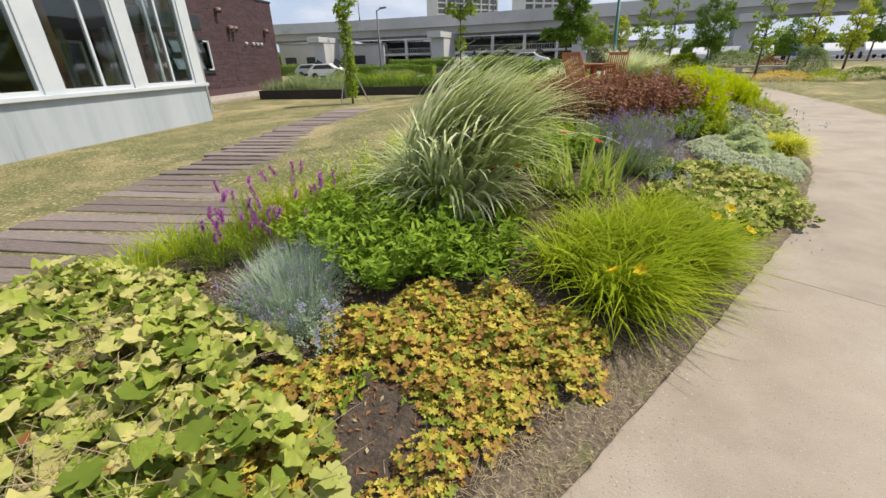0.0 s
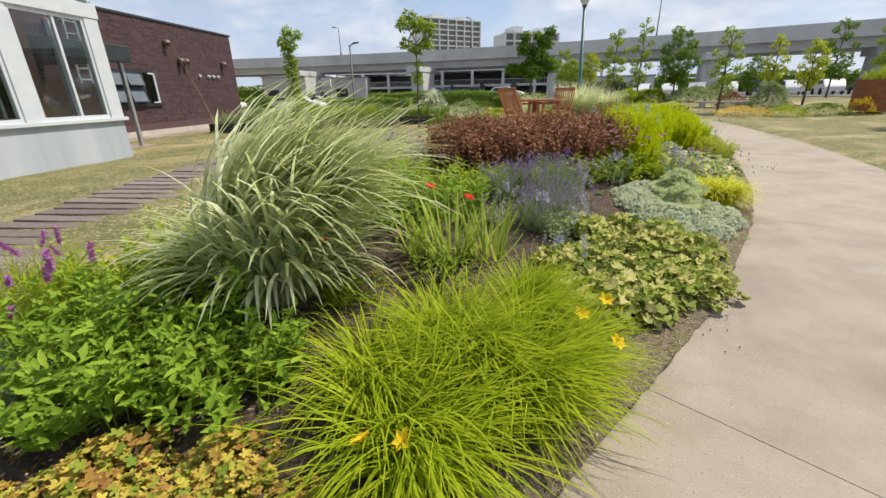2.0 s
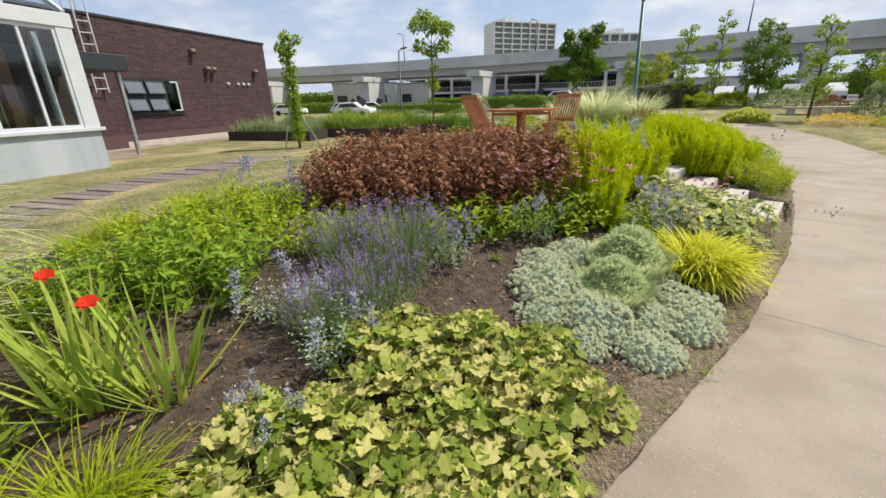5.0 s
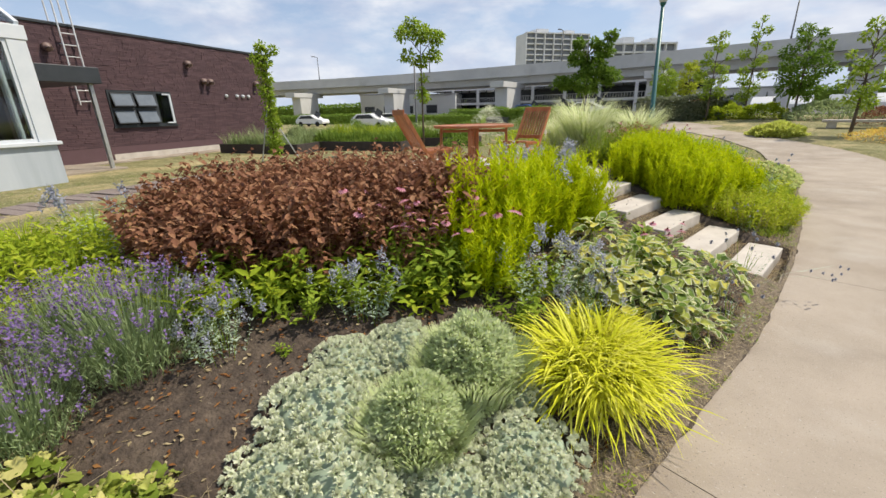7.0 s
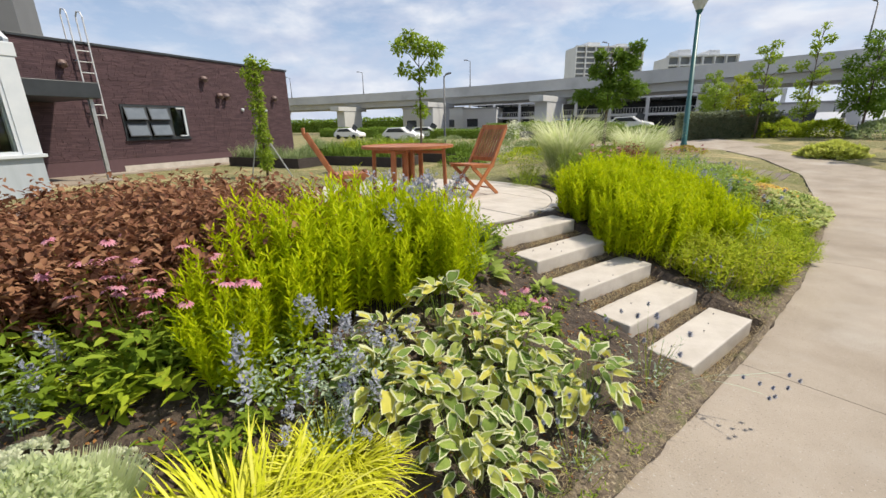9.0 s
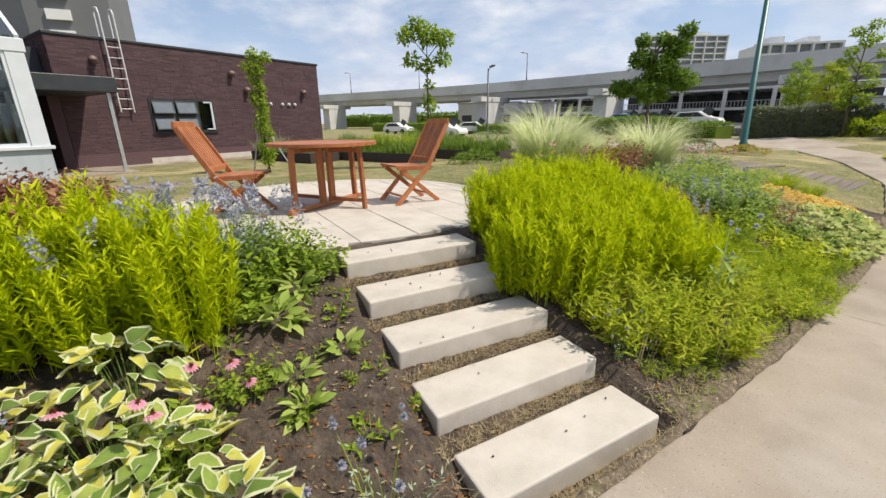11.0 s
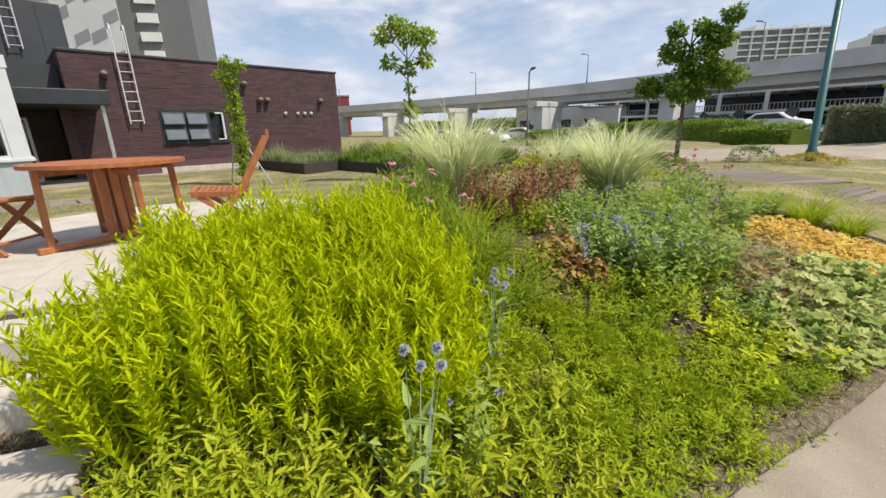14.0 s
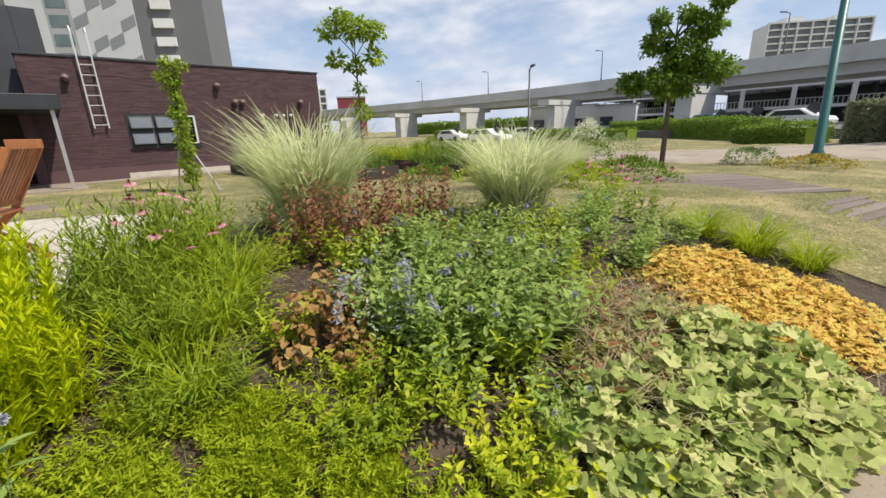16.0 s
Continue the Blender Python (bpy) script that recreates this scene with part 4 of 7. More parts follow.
# ---- terrace furniture ----
def garden_table():
    t = thing("garden_table", pose(-2.81, 11.9, TERRACE_Z, 0, 0, 125) @ Matrix.Diagonal((1, 1, 1.03, 1)), "round folding teak garden table with slatted top on the terrace", "table")
    R = 0.665
    top = thing_part("tabletop", t)
    for i in range(-5, 6):
        y = i * 0.121
        hw = math.sqrt(max(0.01, R * R - (abs(y) - 0.03) ** 2)) if abs(y) < R else 0.2
        hw2 = math.sqrt(max(0.005, R * R - min(R, abs(y) + 0.058) ** 2))
        bm = bmesh.new()
        q = [(-hw, y - 0.059 if y >= 0 else y + 0.059), (hw, y - 0.059 if y >= 0 else y + 0.059), (hw2, y + 0.059 if y >= 0 else y - 0.059), (-hw2, y + 0.059 if y >= 0 else y - 0.059)]
        lo = [bm.verts.new((a, b, 0.765)) for a, b in q]
        hi = [bm.verts.new((a, b, 0.79)) for a, b in q]
        bm.faces.new(hi), bm.faces.new(lo[::-1])
        for k in range(4):
            bm.faces.new((lo[k], lo[(k + 1) % 4], hi[(k + 1) % 4], hi[k]))
        bmesh.ops.recalc_face_normals(bm, faces=bm.faces)
        part("slat", bm, TEAK, top)
    bm = bmesh.new()
    for r0, r1, z0, z1 in ((R - 0.055, R + 0.012, 0.76, 0.796),):
        n = 40
        ringv = [[bm.verts.new((r * math.cos(k * 2 * math.pi / n), r * math.sin(k * 2 * math.pi / n), z)) for k in range(n)] for r, z in ((r0, z0), (r1, z0), (r1, z1), (r0, z1))]
        for a in range(4):
            for k in range(n):
                bm.faces.new((ringv[a][k], ringv[a][(k + 1) % n], ringv[(a + 1) % 4][(k + 1) % n], ringv[(a + 1) % 4][k]))
    part("rim", bm, TEAK, top)
    for x in (-0.1, 0.1):
        part("post", box(x - 0.035, -0.03, 0.06, x + 0.035, 0.03, 0.745, 0.006), TEAK, t)
    for sy in (-1, 1):
        part("gate_post", box(-0.03, sy * 0.065 - 0.025, 0.06, 0.03, sy * 0.065 + 0.025, 0.74, 0.005), TEAK, t)
    for sx in (-1, 1):
        part("leg", beam(bmesh.new(), (0.6 * sx, 0, 0.05), (0.57 * sx, 0, 0.745), 0.065, 0.05, 0.005), TEAK, t)
        part("foot", box(0.645 * sx - 0.055, -0.035, 0.0, 0.645 * sx + 0.055, 0.035, 0.06, 0.006), TEAK, t)
        part("gate_leg", beam(bmesh.new(), (0, 0.58 * sx, 0.0), (0, 0.55 * sx, 0.745), 0.055, 0.045, 0.005), TEAK, t)
        part("bottom_rail", beam(bmesh.new(), (0, 0.09 * sx, 0.1), (0, 0.56 * sx, 0.1), 0.035, 0.045, 0.004), TEAK, t)
        part("top_rail", beam(bmesh.new(), (0, 0.09 * sx, 0.7), (0, 0.54 * sx, 0.7), 0.03, 0.045, 0.004), TEAK, t)
    part("stretcher", beam(bmesh.new(), (-0.6, 0, 0.035), (0.6, 0, 0.035), 0.06, 0.05, 0.004), TEAK, t)
    part("top_stretcher", beam(bmesh.new(), (-0.57, 0, 0.715), (0.57, 0, 0.715), 0.03, 0.05, 0.004), TEAK, t)
    return t


def thing_part(name, parent):
    """A first slat stands for the group that it heads."""
    return part(name, box(-0.05, -0.6, 0.745, 0.05, 0.6, 0.76), TEAK, parent)


def garden_chair(x, y, turn, label):
    """A folding slatted chair; it faces local +y."""
    t = thing("garden_chair", pose(x, y, TERRACE_Z, 0, 0, turn) @ Matrix.Scale(1.06, 4), label, "chair", "chairs on the terrace")
    for s in (-0.235, 0.235):
        part("back_leg", beam(bmesh.new(), (s, 0.30, 0.0), (s, -0.17, 0.47), 0.028, 0.055, 0.004), TEAK, t)
        part("back_post", beam(bmesh.new(), (s, -0.155, 0.46), (s, -0.44, 0.96), 0.028, 0.055, 0.004), TEAK, t)
        part("front_leg", beam(bmesh.new(), (s * 0.86, -0.32, 0.0), (s * 0.86, 0.22, 0.43), 0.028, 0.05, 0.004), TEAK, t)
        part("seat_rail", beam(bmesh.new(), (s * 0.93, -0.2, 0.43), (s * 0.93, 0.27, 0.455), 0.024, 0.05, 0.004), TEAK, t)
    seat = part("seat", beam(bmesh.new(), (-0.23, 0.265, 0.475), (0.23, 0.265, 0.475), 0.05, 0.022, 0.004), TEAK, t)
    for i in range(9):
        yy = -0.2 + i * 0.05
        part("slat", beam(bmesh.new(), (-0.23, yy, 0.45 + i * 0.0025), (0.23, yy, 0.45 + i * 0.0025), 0.04, 0.018, 0.003), TEAK, seat)
    back = part("backrest", beam(bmesh.new(), (-0.25, -0.455, 0.985), (0.25, -0.455, 0.985), 0.028, 0.075, 0.006), TEAK, t)
    part("lower_rail", beam(bmesh.new(), (-0.22, -0.195, 0.53), (0.22, -0.195, 0.53), 0.024, 0.06, 0.004), TEAK, back)
    for i in range(8):
        xx = -0.18 + i * 0.0514
        part("slat", beam(bmesh.new(), (xx, -0.205, 0.55), (xx, -0.445, 0.96), 0.03, 0.014, 0.002, up=(0, 1, 0)), TEAK, back)
    part("stretcher", beam(bmesh.new(), (-0.2, -0.2, 0.1), (0.2, -0.2, 0.1), 0.03, 0.022, 0.003), TEAK, t)
    part("stretcher", beam(bmesh.new(), (-0.22, 0.2, 0.1), (0.22, 0.2, 0.1), 0.03, 0.022, 0.003), TEAK, t)
    return t


garden_table()
garden_chair(-2.82, 10.87, -23, "orange-brown folding teak chair with slatted back, facing the table")
garden_chair(-2.5, 12.95, 182, "orange-brown folding teak chair standing near the grasses")


# ---- plants of the bed ----
VARIEG = leafy("cream_striped_blade", (0.40, 0.47, 0.17), (0.59, 0.65, 0.32), (0.74, 0.77, 0.49), (0.83, 0.83, 0.63), scale=2, soft=0.6)
LIME = leafy("lime_blade", (0.21, 0.30, 0.012), (0.37, 0.46, 0.02), (0.53, 0.59, 0.04), scale=2, soft=0.46)
GOLD = leafy("golden_blade", (0.46, 0.50, 0.02), (0.66, 0.66, 0.04), (0.78, 0.76, 0.2), scale=2)
SWORD = leafy("sword_leaf", (0.17, 0.28, 0.03), (0.30, 0.42, 0.06), (0.46, 0.54, 0.11), (0.62, 0.58, 0.10), soft=0.4)
FRINGE = leafy("yellowing_willow_leaf", (0.20, 0.28, 0.012), (0.33, 0.41, 0.02), (0.48, 0.53, 0.035), (0.64, 0.60, 0.08), soft=0.42)
MANTLE = leafy("lady_mantle_leaf", (0.17, 0.21, 0.038), (0.30, 0.345, 0.075), (0.42, 0.45, 0.135), (0.54, 0.51, 0.21), scale=1.5, soft=0.35)
STALK = leafy("pale_stalk", (0.22, 0.19, 0.07), (0.34, 0.29, 0.13))
AUTUMN = leafy("yellowed_geranium_leaf", (0.19, 0.085, 0.04), (0.36, 0.20, 0.06), (0.50, 0.34, 0.07), (0.60, 0.50, 0.09), (0.36, 0.37, 0.055), (0.18, 0.26, 0.035), (0.30, 0.34, 0.05), scale=1.2, island=0.75)
ORANGE = leafy("orange_geranium_leaf", (0.58, 0.33, 0.10), (0.71, 0.48, 0.12), (0.76, 0.60, 0.15), (0.52, 0.50, 0.10), scale=1.0, island=0.75, soft=0.35)
GREEN = leafy("mid_green_leaf", (0.12, 0.19, 0.018), (0.225, 0.32, 0.03), (0.37, 0.45, 0.055), soft=0.38)
PHLOX = leafy("phlox_leaf", (0.13, 0.235, 0.02), (0.235, 0.36, 0.035), (0.36, 0.48, 0.06), soft=0.36)
YGREEN = leafy("yellow_green_leaf", (0.20, 0.29, 0.018), (0.35, 0.44, 0.03), (0.54, 0.56, 0.055), soft=0.42)
AMSON = leafy("bright_willow_leaf", (0.26, 0.37, 0.003), (0.40, 0.50, 0.004), (0.54, 0.60, 0.006), (0.68, 0.65, 0.014), scale=1.4, island=0.5, soft=0.45)
WINE = leafy("wine_red_leaf", (0.12, 0.05, 0.032), (0.21, 0.095, 0.055), (0.315, 0.16, 0.088), (0.44, 0.265, 0.145), soft=0.28)
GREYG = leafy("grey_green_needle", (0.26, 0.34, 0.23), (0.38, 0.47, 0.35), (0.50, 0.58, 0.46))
LAVG = leafy("lavender_needle", (0.17, 0.23, 0.09), (0.26, 0.34, 0.15), (0.37, 0.45, 0.23))
HOLLY = leafy("sea_holly_leaf", (0.18, 0.28, 0.06), (0.31, 0.42, 0.11), (0.46, 0.56, 0.19), soft=0.38)
MEADOW = leafy("grey_green_meadow_leaf", (0.19, 0.25, 0.10), (0.29, 0.36, 0.16), (0.42, 0.48, 0.24), soft=0.4)
SILVER = leafy("silver_foliage", (0.66, 0.70, 0.50), (0.75, 0.78, 0.60), (0.81, 0.83, 0.68), island=0.45, soft=0.4)
SAGE = leafy("sage_green_needle", (0.52, 0.60, 0.31), (0.64, 0.71, 0.41), (0.74, 0.79, 0.50), soft=0.45)
HOSTA = leafy("hosta_leaf", (0.10, 0.20, 0.04), (0.18, 0.29, 0.06), (0.36, 0.41, 0.08))
CREAM = leafy("cream_leaf_margin", (0.53, 0.56, 0.30), (0.68, 0.69, 0.46))
PURPLE = leafy("lavender_bloom", (0.17, 0.10, 0.28), (0.26, 0.17, 0.39), (0.36, 0.27, 0.48))
MAGENTA = leafy("purple_spike_bloom", (0.42, 0.12, 0.42), (0.60, 0.25, 0.58))
BLUE = leafy("steel_blue_bloom", (0.26, 0.28, 0.36), (0.36, 0.375, 0.45), (0.48, 0.485, 0.54))
PALEBLUE = leafy("pale_globe_bloom", (0.40, 0.43, 0.52), (0.52, 0.55, 0.62), (0.65, 0.67, 0.71))
YOUNG = leafy("lime_yellow_young_leaf", (0.42, 0.50, 0.02), (0.60, 0.64, 0.04), (0.76, 0.74, 0.08), soft=0.45)
PINK = leafy("pink_petal", (0.60, 0.22, 0.32), (0.74, 0.42, 0.48))
CONE = leafy("russet_cone", (0.13, 0.035, 0.02), (0.26, 0.08, 0.03))
RED = leafy("red_petal", (0.55, 0.02, 0.01), (0.68, 0.05, 0.02))
YELLOW = leafy("yellow_petal", (0.75, 0.50, 0.01), (0.82, 0.62, 0.03))
STRAW = leafy("dry_straw", (0.26, 0.20, 0.11), (0.42, 0.34, 0.20), (0.52, 0.44, 0.28))
TURF = leafy("turf_blade", (0.20, 0.21, 0.07), (0.31, 0.285, 0.12), (0.43, 0.37, 0.18), (0.52, 0.44, 0.24))
SEED = leafy("dark_seed", (0.03, 0.03, 0.05), (0.07, 0.07, 0.11))
RUSSET = leafy("russet_leaf", (0.18, 0.09, 0.03), (0.33, 0.18, 0.065), (0.45, 0.28, 0.11), (0.34, 0.30, 0.09))
BROWN = leafy("withered_leaf", (0.13, 0.05, 0.02), (0.25, 0.11, 0.04), (0.38, 0.20, 0.07))


def plant(name, label, category, group=""):
    return thing(name, Matrix.Identity(4), label, category, group)


def stems(soup, n, r, h, lean, per, ln, wd, shape, elev=(-5, 50), start=0.12, stem_w=0.006, leaf=0, stem=1, taper=0.4, squash=1.0):
    """Leafy stems that fan out a little; returns the stem tips."""
    base = disc(n, r, squash)
    q = np.hypot(base[:, 0], base[:, 1]) / max(r, 1e-3)
    az = np.arctan2(base[:, 1], base[:, 0]) + RNG.normal(0, 0.5, n)
    la = lean * q + np.abs(RNG.normal(0, 0.07, n))
    hh = h * (1.05 - 0.25 * q ** 2) * RNG.uniform(0.8, 1.1, n)
    if stem_w:
        soup.blades(base, az, hh / np.cos(la), stem_w, la * 0.8, la * 1.2, 2, index=stem, blunt=0.2)
    way = np.stack([np.cos(az) * np.sin(la), np.sin(az) * np.sin(la), np.cos(la)], 1)
    if per:
        s = start + (1 - start) * (np.arange(per)[None, :] + RNG.uniform(0, 1, (n, per))) / per
        L = (hh / np.cos(la))[:, None]
        pos = base[:, None] + way[:, None] * (s * L)[:, :, None]
        a = np.arange(per)[None, :] * 2.4 + RNG.uniform(0, 6.28, (n, 1)) + RNG.normal(0, 0.3, (n, per))
        e = np.radians(RNG.uniform(elev[0], elev[1], (n, per)))
        ax = np.stack([np.cos(a) * np.cos(e), np.sin(a) * np.cos(e), np.sin(e)], 2)
        k = (1 - taper * s) * RNG.uniform(0.75, 1.2, (n, per))
        soup.leaves(pos.reshape(-1, 3), ax.reshape(-1, 3), RNG.normal(0, 0.35, n * per), (ln * k).ravel(), (wd * k).ravel(), shape, leaf)
    return base + way * (hh / np.cos(la))[:, None]


def big_grass(label, n, r, length, w, mat, wind=None, spread=1.0, plumes=0):
    e = plant("ornamental_grass", label, "ornamental grass")
    for k in range(6):
        s, m = Soup(), n // 6
        base = disc(m, r)
        az = np.arctan2(base[:, 1], base[:, 0]) + RNG.normal(0, 0.7, m)
        l1 = RNG.uniform(1.1, 2.5, m) * spread
        if wind is not None:
            blown = RNG.uniform(0, 1, m) < 0.74
            az = np.where(blown, wind + RNG.normal(0, 0.5, m), az)
        reach = 1 if wind is None else 0.74 + 0.26 * np.cos(az - wind)
        l0 = RNG.uniform(0.02, 0.42, m) * spread
        if wind is not None:
            l0 = np.where(blown, RNG.uniform(-0.6, 0.3, m), l0 * 0.7)
            l1 = np.where(blown, RNG.uniform(1.2, 2.2, m), l1)
        s.blades(base, az, length * reach * RNG.uniform(0.5, 1.05, m), w * RNG.uniform(0.6, 1.2, m), l0, l1, 9, bow=1.9 if wind is None else 1.35)
        s.link("leaf_tuft", mat, e)
    s, low = Soup(), n // 7
    b3 = disc(low, r * 1.05, power=0.3)
    s.blades(b3, np.arctan2(b3[:, 1], b3[:, 0]) + RNG.normal(0, 0.4, low), length * RNG.uniform(0.3, 0.6, low), w, RNG.uniform(0.1, 0.5, low), RNG.uniform(1.6, 2.6, low), 7, bow=1.3)
    s.link("skirt", mat, e)
    if plumes:
        s, b2 = Soup(), disc(plumes, r * 0.7)
        az2 = np.arctan2(b2[:, 1], b2[:, 0]) if wind is None else wind + RNG.normal(0, 0.8, plumes)
        s.blades(b2, az2, length * RNG.uniform(0.8, 0.98, plumes), 0.006, 0.05, RNG.uniform(0.3, 1.2, plumes), 6)
        s.link("plume", STRAW, e, "dry straw-coloured plumes")
    return e


def fountain(name, label, n, r, length, w, mat, lean=(1.3, 2.3), wind=None):
    e = plant(name, label, "grassy perennial")
    for k in range(5):
        s, m = Soup(), n // 5
        base = disc(m, r)
        az = np.arctan2(base[:, 1], base[:, 0]) + RNG.normal(0, 0.5, m)
        if wind is not None:
            az = np.where(RNG.uniform(0, 1, m) < 0.6, wind + RNG.normal(0, 0.7, m), az)
        s.blades(base, az, length * RNG.uniform(0.6, 1.1, m), w * RNG.uniform(0.7, 1.2, m), np.where(RNG.uniform(0, 1, m) < 0.25, RNG.uniform(0.5, 1.1, m), RNG.uniform(0.05, 0.5, m)), RNG.uniform(*lean, m), 6, bow=1.2)
        s.link("leaf_fan", mat, e)
    return e


def leaf_mound(name, label, n, r, h, size, shape, mats, stalks=True, group="", singles=None):
    e = plant(name, label, "leafy perennial", group)
    s = Soup()
    p = disc(n, r, power=0.55)
    q = np.hypot(p[:, 0], p[:, 1]) / r
    p[:, 2] = h * (1 - 0.75 * q ** 2) * RNG.uniform(0.45, 1.1, n)
    a = np.arctan2(p[:, 1], p[:, 0]) + RNG.normal(0, 0.8, n)
    el = np.radians(RNG.uniform(-28, 14, n) - 14 * q)
    ax = np.stack([np.cos(a) * np.cos(el), np.sin(a) * np.cos(el), np.sin(el)], 1)
    sz = size * RNG.uniform(0.55, 1.15, n)
    if shape is LOBED:
        top = np.argsort(-p[:, 2])[:40]
        rest = np.setdiff1d(np.arange(n), top)
        leaf_objects(e, p[top], ax[top], RNG.normal(0, 0.4, 45)[:40], sz[top], sz[top], singles or MANTLE_LEAF)
        s.leaves(p[rest], ax[rest], RNG.normal(0, 0.35, len(rest)), sz[rest], sz[rest], shape, 0)
    else:
        s.leaves(p, ax, RNG.normal(0, 0.35, n), sz, sz, shape, 0)
    if size > 0.05 and shape is LOBED:
        m = n // 4
        dead = disc(m, r)
        dead[:, 2] = RNG.uniform(0.02, 0.1, m)
        s.leaves(dead, around(m, -20, 30), RNG.normal(0, 0.9, m), size * 0.7, size * 0.45, OVAL, 1)
        dry = disc(26, r * 0.9)
        dry[:, 2] = h * RNG.uniform(0.15, 0.85, 26)
        w = Soup()
        w.blades(dry, RNG.uniform(0, 6.28, 26), RNG.uniform(0.12, 0.32, 26), 0.0035, RNG.uniform(1.0, 1.5, 26), RNG.uniform(1.4, 1.9, 26), 3, blunt=0.3)
        w.link("dry_stalk", STRAW, e, "dry straw-coloured flower stalks")
    if stalks:
        b = p * np.array([0.45, 0.45, 0])
        d = p - b
        lean = np.arctan2(np.hypot(d[:, 0], d[:, 1]), d[:, 2])
        w = Soup()
        w.blades(b, np.arctan2(d[:, 1], d[:, 0]), np.linalg.norm(d, axis=1), 0.0045, lean, lean, 1, blunt=0.1)
        w.link("stalk", mats[1], e)
    s.link("foliage", mats, e)
    return e


def bush(name, label, category, n, r, h, lean, per, ln, wd, shape, mats, elev=(-5, 50), start=0.12, stem_w=0.006, taper=0.4, group=""):
    e = plant(name, label, category, group)
    s, w = Soup(), Soup()
    stems(s, n, r, h, lean, per, ln, wd, shape, elev, start, 0, leaf=None if shape is EDGED else 0, taper=taper)
    s.link("foliage", mats, e)
    q = disc(n, r)
    k = np.hypot(q[:, 0], q[:, 1]) / r
    la = lean * k
    w.blades(q, np.arctan2(q[:, 1], q[:, 0]), h * (1 - 0.25 * k ** 2) / np.cos(la), stem_w, la * 0.8, la * 1.2, 2, blunt=0.2)
    w.link("stalk", mats[1], e)
    return e


def needle_mound(name, label, tufts, r, h, mats, size=0.05, per=26, w=0.006):
    """A dense cushion of small tufts."""
    e = plant(name, label, "silver shrub")
    s = Soup()
    p = disc(tufts, r, power=0.5)
    q = np.hypot(p[:, 0], p[:, 1]) / r
    p[:, 2] = h * np.sqrt(np.clip(1.02 - q ** 2, 0.02, 1)) * RNG.uniform(0.8, 1.05, tufts)
    out = np.stack([p[:, 0] / r * 0.8, p[:, 1] / r * 0.8, 0.9 - 0.5 * q], 1)
    out /= np.linalg.norm(out, axis=1, keepdims=True)
    pos = np.repeat(p, per, 0) + RNG.normal(0, size * 0.3, (tufts * per, 3))
    ax = np.repeat(out, per, 0) + RNG.normal(0, 0.55, (tufts * per, 3))
    s.leaves(pos, ax, RNG.uniform(0, 3, tufts * per), size * RNG.uniform(0.7, 1.2, tufts * per), w, LANCE, 0)
    part("woody_stem", tube(bmesh.new(), [(0, 0, 0), (0.01, 0.01, h * 0.6)], [0.018, 0.008], 7), BARK, e)
    bm = bmesh.new()
    bmesh.ops.create_icosphere(bm, subdivisions=3, radius=1.0)
    for v in bm.verts:
        k = 0.9 + 0.12 * noise.noise(v.co * 4)
        v.co = Vector((v.co.x * r * 0.93 * k, v.co.y * r * 0.93 * k, max(-0.02, v.co.z) * h * 0.93 * k))
    part("inner_cushion", bm, mats[0], e, "dense inner foliage", True)
    inner = disc(tufts * 3, r * 0.95)
    s.blades(inner, np.arctan2(inner[:, 1], inner[:, 0]), h * 0.7, w * 1.4, 0.2, 0.8, 2, index=0)
    s.link("foliage", mats, e)
    return e


def silver_cushion(label, tufts, r, h):
    """A low cushion built of many curled tufts like small florets."""
    e = plant("silver_shrub", label, "silver shrub", "silver cushions")
    s = Soup()
    k = np.arange(tufts) + 0.5
    q, a = np.sqrt(k / tufts), k * 2.39996
    p = np.stack([np.cos(a) * q * r, np.sin(a) * q * r, h * np.sqrt(np.clip(1.03 - q ** 2, 0.03, 1))], 1) + RNG.normal(0, 0.008, (tufts, 3))
    p[:, 2] *= np.array([0.88 + 0.3 * noise.noise(Vector((v[0] * 6, v[1] * 6, r * 50 + tufts))) for v in p])
    out = np.stack([p[:, 0] / r * 0.9, p[:, 1] / r * 0.9, 1.1 - 0.7 * q], 1)
    out /= np.linalg.norm(out, axis=1, keepdims=True)
    per = 30
    ax = np.repeat(out, per, 0) * 0.9 + RNG.normal(0, 0.5, (tufts * per, 3))
    size = np.repeat(RNG.uniform(0.75, 1.2, tufts), per)
    s.leaves(np.repeat(p, per, 0), ax, RNG.uniform(0, 3, tufts * per), 0.036 * size, 0.017 * size, OVAL, 0)
    s.link("foliage", SILVER, e)
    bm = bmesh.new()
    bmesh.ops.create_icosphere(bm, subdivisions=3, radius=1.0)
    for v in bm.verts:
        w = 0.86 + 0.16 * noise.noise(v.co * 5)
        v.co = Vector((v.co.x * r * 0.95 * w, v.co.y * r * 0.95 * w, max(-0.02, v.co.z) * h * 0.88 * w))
    # Inner dome in darker grey-green: shade between the tufts put into its colour.
    part("inner_cushion", bm, GREYG, e, "dense inner foliage, shade put into its darker colour", True)
    part("woody_stem", tube(bmesh.new(), [(0, 0, -0.02), (0.01, 0.01, h * 0.5)], [0.018, 0.01], 7), BARK, e)
    return e


